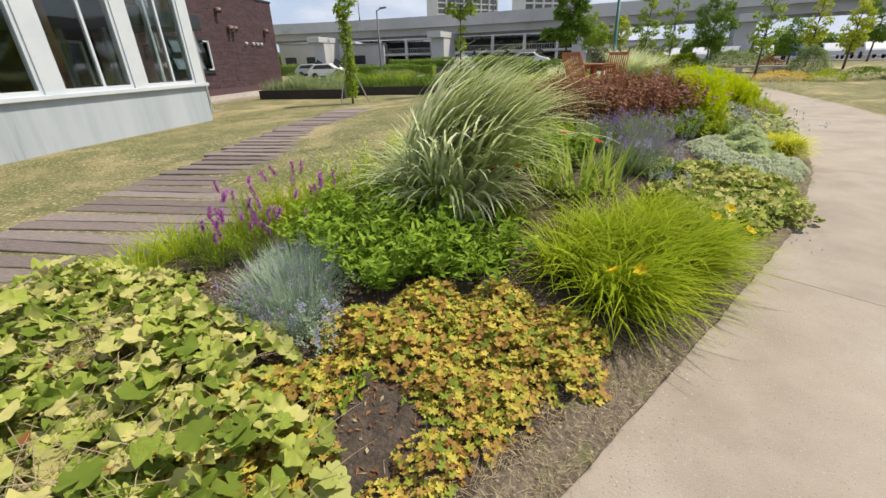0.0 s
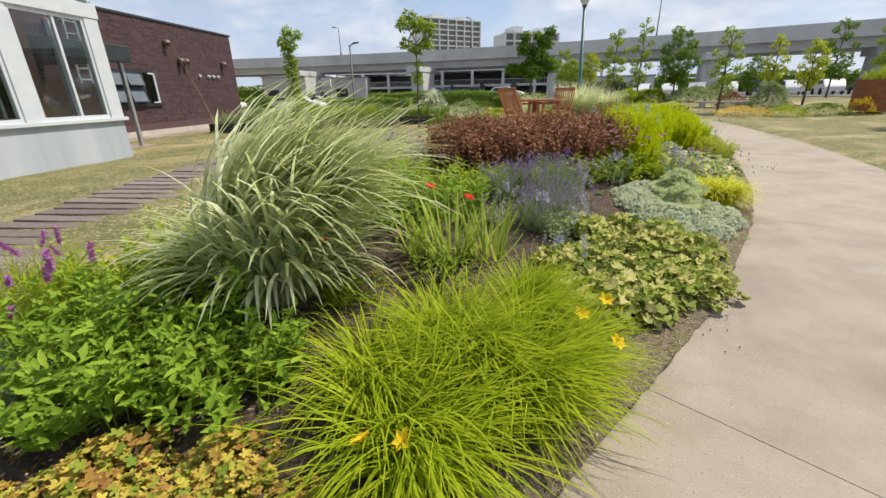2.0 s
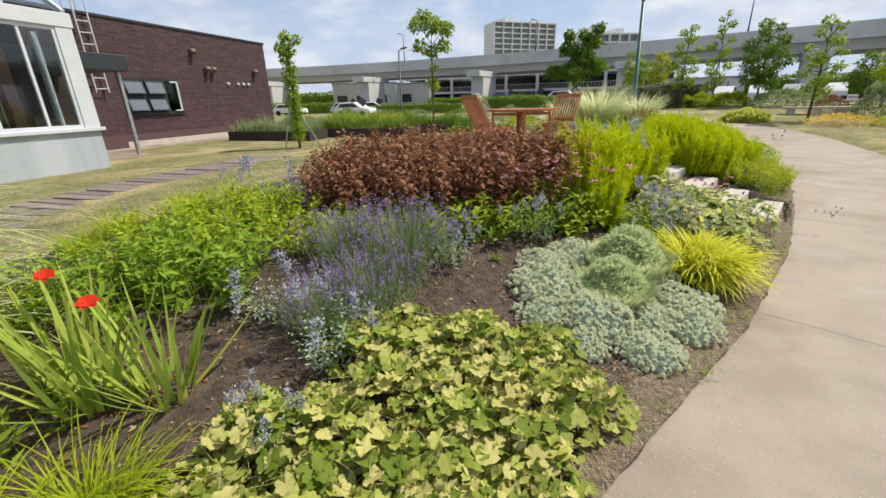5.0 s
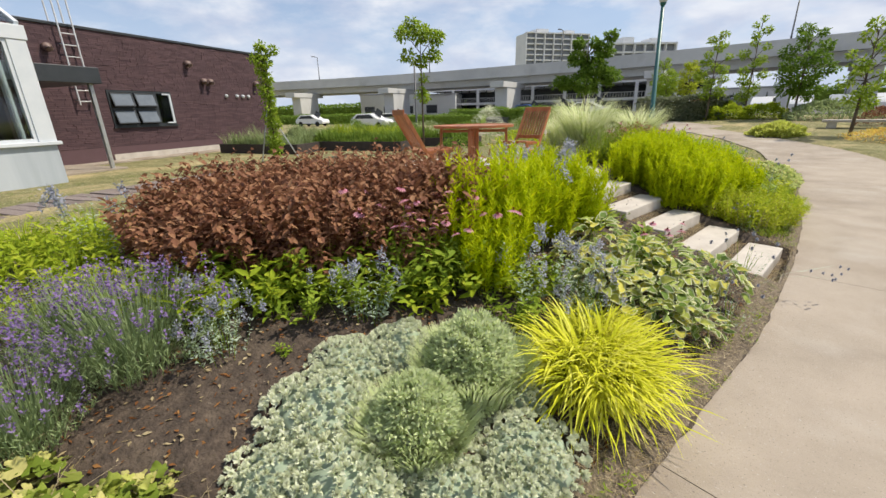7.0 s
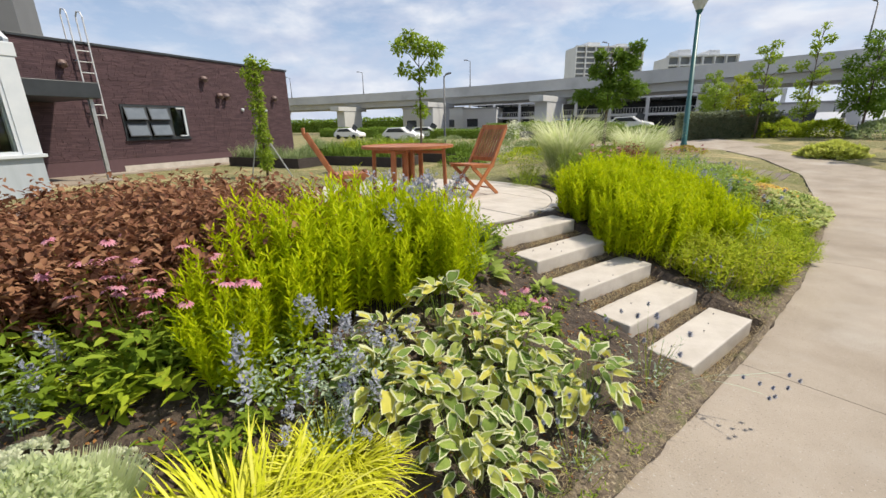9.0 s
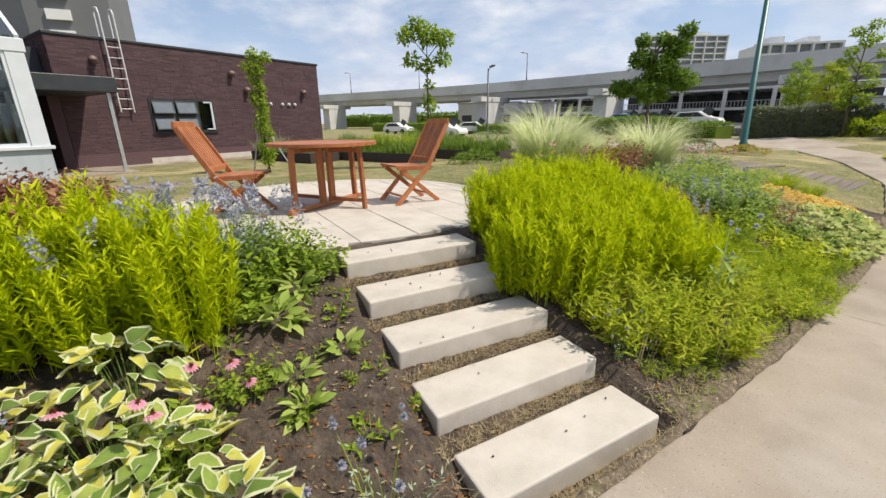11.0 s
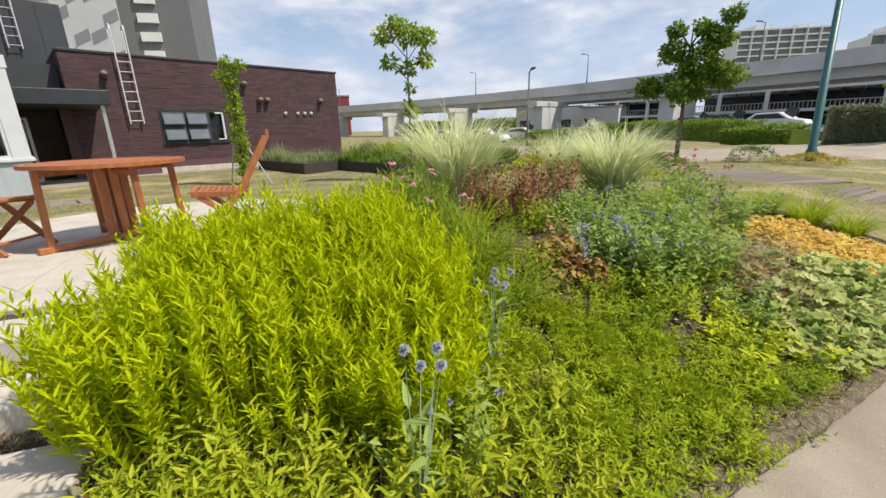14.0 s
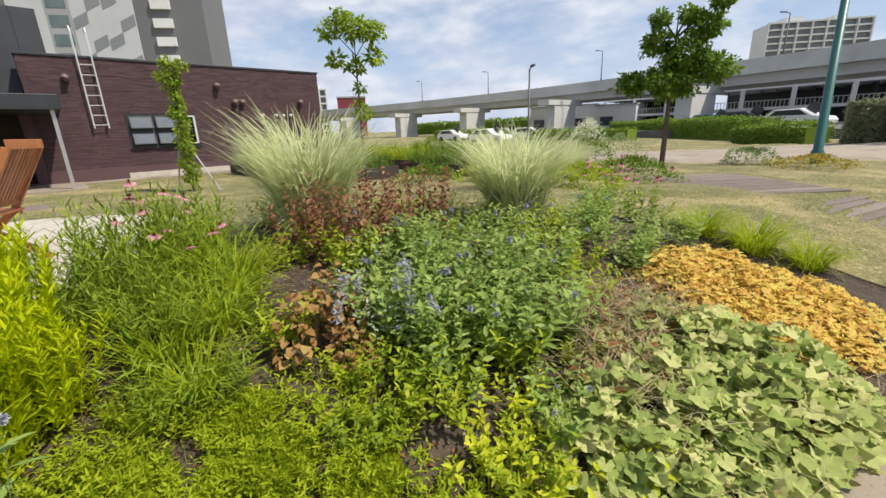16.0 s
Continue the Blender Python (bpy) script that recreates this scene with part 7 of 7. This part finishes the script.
stake = thing("tree_stake", pose(-12.07, 12.55, 0.15), "thin pale wooden tree stakes tied to the column", "stake")
for a, b in (((-0.2, -0.45, 0), (-0.02, -0.1, 1.7)), ((0.2, 0.75, 0), (0.02, 0.1, 1.35))):
    part("pole", tube(bmesh.new(), [a, b], 0.022, 8), STEEL, stake)

def park_tree(x, y, z0, z1, r, mat, lab):
    """A young tree with an airy crown between two heights above its foot."""
    n = 15
    u = (np.arange(n) + 0.5) / n
    ring = r * np.sin(np.pi * (0.12 + 0.8 * u)) * 0.62
    a = np.arange(n) * 2.4 + RNG.uniform(0, 6)
    blobs = [(float(ring[i] * math.cos(a[i])), float(ring[i] * math.sin(a[i])), float(z0 + (z1 - z0) * u[i]), float(r * RNG.uniform(0.3, 0.55) * (1.1 - 0.45 * u[i]))) for i in range(n)]
    tree(x, y, float(land(x, y)) if y < 49 else 0.85, z0 + 0.3, lab, blobs, 0.17, mat, 0.06, 190, group="park trees")


for x, y, z0, z1, r, mat, lab in ((-5.5, 39.35, 1.4, 5.3, 1.2, TREE_LIGHT, "light green upright young park tree"), (-3.9, 42.3, 1.2, 6.3, 1.05, TREE_LIGHT, "tall slim light green park tree"),
                                  (-1.1, 40.9, 1.5, 5.2, 1.65, TREE, "round-headed dark green park tree on a clear trunk"), (1.74, 31.4, 1.2, 4.4, 1.05, TREE_LIGHT, "light green open-crowned young park tree"),
                                  (4.8, 38.8, 1.3, 4.1, 0.8, LEMON, "yellow-green upright young park tree"), (4.2, 42.9, 0.8, 3.0, 1.1, TREE, "bushy green low park tree"), (6.4, 36.5, 1.2, 3.7, 0.9, LEMON, "yellow-green young park tree"),
                                  (-9.1, 47.8, 1.9, 4.5, 1.2, LEMON, "yellow-green car park tree"), (-11.9, 51.3, 1.8, 4.1, 1.3, TREE_LIGHT, "light green car park tree"), (9.5, 47, 1.5, 5.5, 1.4, TREE, "green car park tree with open crown"),
                                  (-14.5, 58, 2.0, 5.6, 1.5, TREE_LIGHT, "light green car park tree"), (13, 48, 2.0, 6.0, 1.5, TREE_LIGHT, "light green upright car park tree"), (9.2, 26.5, 1.6, 5.6, 1.1, TREE, "young green tree on the far lawn")):
    park_tree(x, y, z0, z1, r, mat, lab)


def hedge(name, label, x0, y0, x1, y1, w, h, mat, n, leaf=0.2, z=0.1):
    t = thing(name, Matrix.Identity(4), label, "hedge", "hedges")
    s = Soup()
    k = RNG.uniform(0, 1, n)
    a, b = np.array([x0, y0]), np.array([x1, y1])
    d = (b - a) / np.linalg.norm(b - a)
    nn = np.array([-d[1], d[0]])
    v = RNG.uniform(-1, 1, n)
    top = RNG.uniform(0, 1, n) < 0.35
    rough = np.array([noise.noise(Vector((q * np.linalg.norm(b - a) * 0.35, 0, x0))) for q in k])
    zz = np.where(top, h * (0.95 + 0.22 * rough) + RNG.normal(0, 0.06, n), RNG.uniform(0.05, 1, n) * h * (0.95 + 0.2 * rough))
    off = np.where(top, v, np.sign(v) * (1 + RNG.normal(0, 0.08, n))) * w / 2
    p = np.concatenate([a + (b - a) * k[:, None] + nn * off[:, None], (zz + z)[:, None]], 1)
    s.leaves(p, around(n, -30, 60), RNG.normal(0, 0.6, n), leaf * RNG.uniform(0.7, 1.3, n), leaf * 0.6, LANCE, 0)
    s.link("foliage", mat, t)
    bm = bmesh.new()
    beam(bm, (x0, y0, z + h * 0.43), (x1, y1, z + h * 0.43), w * 0.8, h * 0.86)
    part("core", bm, mat, t, "dense inner foliage")
    return t


hedge("hedge", "clipped green hedge along the car park", -18, 46.5, -46, 58, 1.6, 1.8, HEDGE, 9000)
hedge("hedge", "tall dense grey-green hedge behind the lamp post", -4.9, 41.0, -9.6, 38.2, 1.4, 1.75, GREYHEDGE, 7000, 0.16, 0.45)
hedge("hedge", "low green hedge before the car park", -11.2, 39.5, -16.5, 41.8, 1.4, 1.1, HEDGE, 3000, 0.16, 0.25)
hedge("hedge", "far green hedge beyond the planters", -46, 45, -70, 40, 2.0, 1.5, HEDGE, 5000)
hedge("tree_belt", "distant belt of green trees behind the viaduct", -75, 96, -175, 62, 5, 4.2, HEDGE, 5000, 0.9)
hedge("tree_belt", "distant belt of green trees beyond the car park", 60, 118, -10, 122, 5, 4.5, HEDGE, 3500, 0.9)
hedge("hedge", "far green hedge beyond the road", -30, 46, -46, 41, 2.0, 1.2, HEDGE, 4000)


def shrub(x, y, r, h, mat, label, n=900, leaf=0.09, name="shrub", z=None):
    t = thing(name, pose(x, y, float(land(x, y)) if z is None else z), label, "shrub", "garden shrubs")
    s = Soup()
    d = around(n, 0, 88)
    lump = np.array([0.85 + 0.3 * noise.noise(Vector(v) * 2.5 + Vector((x, y, 0))) for v in d])
    p = d * np.array([r, r, h]) * (lump * RNG.uniform(0.6, 1, n) ** 0.4)[:, None]
    s.leaves(p, d + RNG.normal(0, 0.6, (n, 3)), RNG.normal(0, 0.6, n), leaf * RNG.uniform(0.7, 1.3, n), leaf * 0.5, LANCE, 0)
    s.link("foliage", mat, t)
    return t


CUSHION = leafy("pale_lime_leaf", (0.44, 0.50, 0.08), (0.58, 0.62, 0.13), (0.70, 0.71, 0.22), soft=0.4)
shrub(-0.7, 31.0, 1.2, 0.55, CUSHION, "low pale lime-green cushion by the path", 4500, 0.16)
shrub(-4.6, 40.4, 1.5, 1.1, YGREEN, "golden green rounded shrub by the path", 3600, 0.16)
shrub(-2.7, 41.2, 1.4, 1.1, YGREEN, "golden green rounded shrub by the path", 3200, 0.16)
shrub(-6.9, 42.6, 1.1, 1.7, WINE, "dark purple upright shrub by the hedge", 900, 0.16)
shrub(-9.0, 44, 2.1, 1.9, GREYHEDGE, "dull green tall shrub by the hedge", 2000, 0.17)
shrub(4.3, 33.2, 1.15, 1.75, MEADOW, "large rounded grey-green ornamental grass ball", 8000, 0.085)
shrub(0.6, 40.5, 2.6, 1.1, MEADOW, "wide dull green rounded shrub", 2600, 0.2)
shrub(2.9, 30.1, 1.6, 0.45, ORANGE, "low orange-leaved planting beyond the lawn", 1500, 0.1)
shrub(4.7, 29.9, 1.1, 0.5, YGREEN, "low yellow-green planting beyond the lawn", 900, 0.1)
shrub(6.3, 30.4, 1.2, 0.65, HEDGE, "low green planting with pale flowers", 1000, 0.1)
shrub(7.7, 30.6, 0.8, 0.9, YELLOW, "yellow flowering clump beyond the lawn", 500, 0.08)
shrub(2.6, 36.5, 1.1, 0.8, WINE, "dark purple low shrub beyond the lawn", 800, 0.13)
shrub(-5.6, 29.4, 1.2, 0.32, AUTUMN, "low yellow planting at the lamp foot", 1500, 0.07)
shrub(-7.2, 29.2, 0.9, 0.6, MEADOW, "grey-green grassy clump at the path", 900, 0.1)
for x, y, r, h, mat, lab in ((-17.5, 31, 1.6, 1.9, SILVER, "large silvery grey shrub on the lawn"), (-14, 30, 1.4, 1.0, MEADOW, "grey-green leafy mound on the far lawn"), (-12.5, 22, 1.1, 0.8, MEADOW, "grey-green leafy mound beside the planters"), (-20, 24, 1.4, 1.1, MEADOW, "grey-green leafy mound beside the planters"), (-24, 24, 1.6, 1.2, HEDGE, "green leafy mound beside the planters"),
                             (-15.8, 15.6, 0.9, 0.75, HEDGE, "green leafy mound beside the planters"), (-7.5, 20.5, 1.3, 0.6, YGREEN, "low yellow-green meadow clump behind grasses"), (-10, 23.2, 1.5, 0.8, MEADOW, "grey-green meadow clump on the lawn"), (-6.3, 23.6, 1.3, 0.6, HEDGE, "low green meadow clump behind grasses"), (-13.2, 25.5, 1.6, 0.9, MEADOW, "grey-green meadow clump on the lawn"), (-9.6, 19.2, 1.1, 0.5, HEDGE, "low green meadow clump behind grasses"), (-16, 27, 1.8, 1.0, HEDGE, "green meadow clump on the lawn"), (-22, 29, 2.0, 1.0, MEADOW, "grey-green meadow clump on the lawn"), (-5.2, 21.2, 0.9, 0.5, YGREEN, "low yellow-green meadow clump behind grasses"),
                             (-11, 26, 1.2, 1.1, HEDGE, "green leafy mound on the far lawn")):
    shrub(x, y, r, h, mat, lab, 1200, 0.1)


def planter(x, y, turn, w, d, h, mat, label, fill):
    t = thing("planter", pose(x, y, 0.1 + float(rise(x, y)), 0, 0, turn), label, "planter", "raised planters")
    for a in ((-w / 2, -d / 2, w / 2, -d / 2 + 0.06), (-w / 2, d / 2 - 0.06, w / 2, d / 2), (-w / 2, -d / 2 + 0.06, -w / 2 + 0.06, d / 2 - 0.06), (w / 2 - 0.06, -d / 2 + 0.06, w / 2, d / 2 - 0.06)):
        part("side_board", box(a[0], a[1], 0, a[2], a[3], h, 0.01), mat, t)
    part("soil", box(-w / 2 + 0.06, -d / 2 + 0.06, 0, w / 2 - 0.06, d / 2 - 0.06, h - 0.06), SOIL, t)
    p = thing("planter_plants", pose(x, y, 0.02 + h + float(rise(x, y)), 0, 0, turn), "mixed green plants filling the raised planter", "plants", "planter plants")
    s = Soup()
    n = int(260 * w * d)
    b = np.stack([RNG.uniform(-w / 2 + 0.1, w / 2 - 0.1, n), RNG.uniform(-d / 2 + 0.1, d / 2 - 0.1, n), np.zeros(n)], 1)
    tall = np.array([0.5 + 0.6 * noise.noise(Vector((v[0] * 1.1 + x, v[1] * 1.1, y))) for v in b]).clip(0.15, 1.1)
    s.blades(b, RNG.uniform(0, 6.28, n), tall * RNG.uniform(0.7, 1.3, n), 0.03, RNG.uniform(0, 0.4, n), RNG.uniform(0.3, 1.5, n), 3)
    s.link("foliage", fill, p)
    return t


for x, y, w, mat, fill in ((-16.6, 14.3, 4.2, PLANK_DARK, MEADOW), (-13.9, 17.3, 4.6, PLANK_DARK, HEDGE), (-16.8, 19.6, 4.5, PLANK_DARK, YGREEN), (-12.2, 20.8, 3.4, PLANK_DARK, HEDGE), (-21.5, 19.5, 4.5, PLANK_DARK, MEADOW), (-19.5, 23.2, 5, PLANK_DARK, HEDGE), (-15.2, 21.9, 1.6, RUST, HEDGE)):
    planter(x, y, 24 + (0 if w > 2 else 20), w, 1.5, 0.45, mat, "dark timber raised planter on the far lawn" if mat is PLANK_DARK else "rust-brown raised planter on the lawn", fill)
planter(8.3, 31.7, 10, 1.2, 1.2, 1.5, RUST, "tall rust-brown square planter", YGREEN)


def bench(x, y, turn, label):
    t = thing("stone_bench", pose(x, y, float(land(x, y)), 0, 0, turn) @ Matrix.Diagonal((0.7, 0.85, 0.85, 1)), label, "bench", "pale benches")
    part("seat", box(-2.0, -0.35, 0.32, 2.0, 0.35, 0.46, 0.02), STONE, t)
    part("support", box(-1.7, -0.28, -0.02, -1.2, 0.28, 0.32, 0.02), STONE, t)
    part("support", box(1.2, -0.28, -0.02, 1.7, 0.28, 0.32, 0.02), STONE, t)
    return t


for x, y in ((2.0, 34.6), (9.6, 32.4), (13.3, 33)):
    bench(x, y, 5, "long pale stone bench beyond the lawn")

# gravel strip at the foot of the brick wall
strip = part("gravel_strip", box(-0.4, -0.9, 0.0, 10.2, -0.02, 0.205), CONCRETE)
strip.matrix_world = HOUSE
tagged(strip, "pale paved strip along the brick wall", "paving", kind="structure")


# ---- beyond the garden ----
tagged(part("car_park", box(-75, 50.5, -0.1, 40, 120, 0.86), ASPHALT), "grey asphalt car park under the viaduct", "car park", kind="structure")
CAR_PAINT = [material("car_paint_" + n, [c, tuple(v * 1.1 for v in c)], 0.25, scale=1) for n, c in (("white", (0.7, 0.7, 0.7)), ("silver", (0.42, 0.44, 0.46)), ("black", (0.03, 0.03, 0.035)), ("blue", (0.06, 0.12, 0.3)))]
TYRE = material("tyre_rubber", [(0.015, 0.015, 0.015), (0.03, 0.03, 0.03)], 0.9)


def car(x, y, turn, paint, colour, z=0.86):
    t = thing("car", pose(x, y, z, 0, 0, turn), colour + " parked car standing in the car park", "car", "parked cars")
    outline = [(-2.15, 0.35), (-2.2, 0.75), (-2.0, 0.95), (-1.35, 1.45), (0.35, 1.5), (1.15, 1.0), (2.0, 0.85), (2.2, 0.6), (2.15, 0.35)]
    bm = bmesh.new()
    rows = []
    for y_, k in ((-0.85, 0.94), (-0.8, 1.0), (0.8, 1.0), (0.85, 0.94)):
        rows.append([bm.verts.new((a * k, y_, 0.35 + (b - 0.35) * k)) for a, b in outline])
    for r0, r1 in zip(rows, rows[1:]):
        for i in range(len(outline)):
            j = (i + 1) % len(outline)
            bm.faces.new((r0[i], r0[j], r1[j], r1[i]))
    bm.faces.new(rows[0]), bm.faces.new(rows[-1][::-1])
    bmesh.ops.recalc_face_normals(bm, faces=bm.faces)
    part("body", bm, paint, t)
    for s in (-0.865, 0.845):
        bm = bmesh.new()
        v = [bm.verts.new((a, s, b)) for a, b in ((-1.6, 1.0), (-1.2, 1.36), (0.3, 1.4), (0.9, 1.0))] + [bm.verts.new((a, s + 0.02, b)) for a, b in ((-1.6, 1.0), (-1.2, 1.36), (0.3, 1.4), (0.9, 1.0))]
        bm.faces.new(v[:4]), bm.faces.new(v[4:][::-1])
        for i in range(4):
            bm.faces.new((v[i], v[(i + 1) % 4], v[4 + (i + 1) % 4], v[4 + i]))
        part("side_window", bm, DARKOPEN, t)
        for wx in (-1.35, 1.35):
            part("wheel", tube(bmesh.new(), [(wx, s - 0.06, 0.32), (wx, s + 0.09, 0.32)], 0.32, 14), TYRE, t)
    part("windscreen", beam(bmesh.new(), (0.42, 0, 1.47), (1.1, 0, 1.06), 1.3, 0.03, up=(0, 1, 0)), DARKOPEN, t)
    return t


for i in range(12):
    k = i % 4
    car(-14 + i * 2.9, 60.5 + RNG.uniform(-0.4, 0.4), 90 + RNG.uniform(-4, 4), CAR_PAINT[k if i % 3 else 0], ("white", "silver", "black", "blue")[k if i % 3 else 0])
for x, y, tr, k in ((-20, 52.5, 10, 0), (-24.5, 53, 12, 2), (-32, 58.5, 15, 3), (-42, 42, 40, 0), (-35, 33.5, 20, 0), (-46, 41, 30, 1), (-52, 36, 25, 0)):
    car(x, y, tr, CAR_PAINT[k], ("white", "silver", "black", "blue")[k], 0.86 if y > 51 else 0.16)


def deck_building(x, y, turn, w, label):
    """Two-storey parking deck: slabs, pale posts, dark openings with rails."""
    t = thing("parking_deck", pose(x, y, 0, 0, 0, turn), label, "parking building")
    for z in (3.0, 6.2):
        part("floor_slab", box(-w / 2, 0, z, w / 2, 14, z + 0.45), WALLWHITE, t)
    # Near-black back wall: the shade deep inside the deck is in its colour.
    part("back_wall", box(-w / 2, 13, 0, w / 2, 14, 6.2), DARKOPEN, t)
    n = int(w / 6)
    for i in range(n + 1):
        xx = -w / 2 + i * w / n
        part("post", box(xx - 0.3, -0.25, 0, xx + 0.3, 0.0, 6.65), WALLWHITE, t)
        if i < n:
            r = part("railing", box(xx + 0.3, 0.05, 4.4, xx + w / n - 0.3, 0.1, 4.5), STEEL, t)
            for k in range(12):
                a = xx + 0.5 + k * (w / n - 1) / 11
                part("baluster", box(a - 0.04, 0.05, 3.45, a + 0.04, 0.1, 4.4), STEEL, r)
            for a in (0.3, 0.62):
                q = xx + w / n * a
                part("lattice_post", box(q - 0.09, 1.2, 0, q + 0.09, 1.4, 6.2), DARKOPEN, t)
    return t


deck_building(-36, 90, 18, 40, "pale open parking deck with white posts behind the viaduct")
deck_building(-66, 84, 30, 18, "pale open parking deck with white posts further along")
for x, y, tr, w, h in ((-84, 76, 38, 16, 6.0), (-70, 79, 34, 8, 5.4), (-14, 96, 6, 14, 4.2)):
    t = thing("white_building", pose(x, y, 0, 0, 0, tr), "plain white low building behind the viaduct", "building", "far low buildings")
    part("wall", box(-w / 2, 0, 0, w / 2, 10, h), WALLWHITE, t)
    part("roof", box(-w / 2 - 0.2, -0.2, h, w / 2 + 0.2, 10.2, h + 0.25), FARGREY, t)
    for i in range(int(w / 5)):
        part("window", box(-w / 2 + 1 + i * 5, -0.06, 1.4, -w / 2 + 3.6 + i * 5, 0.02, 3.2), DARKOPEN, t)

slab_block(-145, 264, 61, 45, 14, 15, 3.1, WALLWHITE, "tall white block of flats with balconies beyond the viaduct", 7)
slab_block(-66, 194, 48, 26, 12, 8, 3.2, WALLWHITE, "long white block of flats far beyond the viaduct", 6)
slab_block(-196, 24, 84, 14, 12, 7, 2.9, WALLWHITE, "white banded block of flats in the distance", 5)
t = thing("far_building", pose(-190, 41, 0, 0, 0, 80), "dark red and white commercial building in the distance", "building")
part("wall", box(-6, 0, 0, 6, 10, 16.5), FARRED := material("far_red_wall", [(0.20, 0.035, 0.045), (0.25, 0.05, 0.06)], 0.8, scale=0.1), t)
part("roof", box(-6.2, -0.2, 16.5, 6.2, 10.2, 17.1), FARGREY, t)


def tower():
    """A grey high-rise with a white patterned band of tilted squares."""
    t = thing("tower_block", pose(-92, 2.6, 0, 0, 0, 82), "tall dark and pale grey tower block with a geometric white mural", "tower block")
    H = 58
    part("body", box(-34, 0.0, 0, 0, 14, H), TOWERDARK, t)
    part("white_strip", box(-31.0, -0.12, 0, -25.5, 0, H), MURAL, t, "white vertical strip")
    part("glazed_strip", box(-25.5, -0.1, 0, -21.5, 0, H), FARGREY, t)
    part("mural", box(-21.5, -0.12, 0, -11.5, 0, H), MURAL, t, "white mural panel")
    for i in range(18):
        z = 3 + i * 3.05
        part("glazing", box(-25.0, -0.16, z, -22.0, -0.1, z + 1.9), DARKTEAL, t)
        w = part("balcony", box(-8.6, -0.5, z, -5.4, 0, z + 1.5), WALLWHITE, t, "white balcony front")
    for i in range(8):
        for j in range(2):
            cx, z = -19.0 + j * 5.0, 4 + i * 6.6 + j * 3.3
            for sx, sz in ((1, 1), (-1, -1)):
                bm = bmesh.new()
                q = [(cx, z), (cx + sx * 2.4, z + sz * 1.2), (cx + sx * 2.4, z + sz * 3.0), (cx, z + sz * 1.8)]
                a = [bm.verts.new((u, -0.16, v)) for u, v in q]
                b = [bm.verts.new((u, -0.121, v)) for u, v in q]
                bm.faces.new(a), bm.faces.new(b[::-1])
                for k in range(4):
                    bm.faces.new((a[k], a[(k + 1) % 4], b[(k + 1) % 4], b[k]))
                bmesh.ops.recalc_face_normals(bm, faces=bm.faces)
                part("mural_shape", bm, MURALGREY, t, "grey tilted square of the mural")
    return t


MURAL = material("tower_pale_paint", [(0.46, 0.48, 0.505), (0.54, 0.555, 0.575)], 0.8, scale=0.15)
MURALGREY = material("mural_grey_paint", [(0.2, 0.215, 0.235), (0.25, 0.265, 0.285)], 0.8, scale=0.15)
TOWERDARK = material("tower_grey", [(0.13, 0.135, 0.145), (0.165, 0.17, 0.182)], 0.8, scale=0.1)
DARKTEAL = material("tower_glazing", [(0.10, 0.14, 0.15), (0.16, 0.2, 0.21)], 0.2, scale=0.3)
tower()
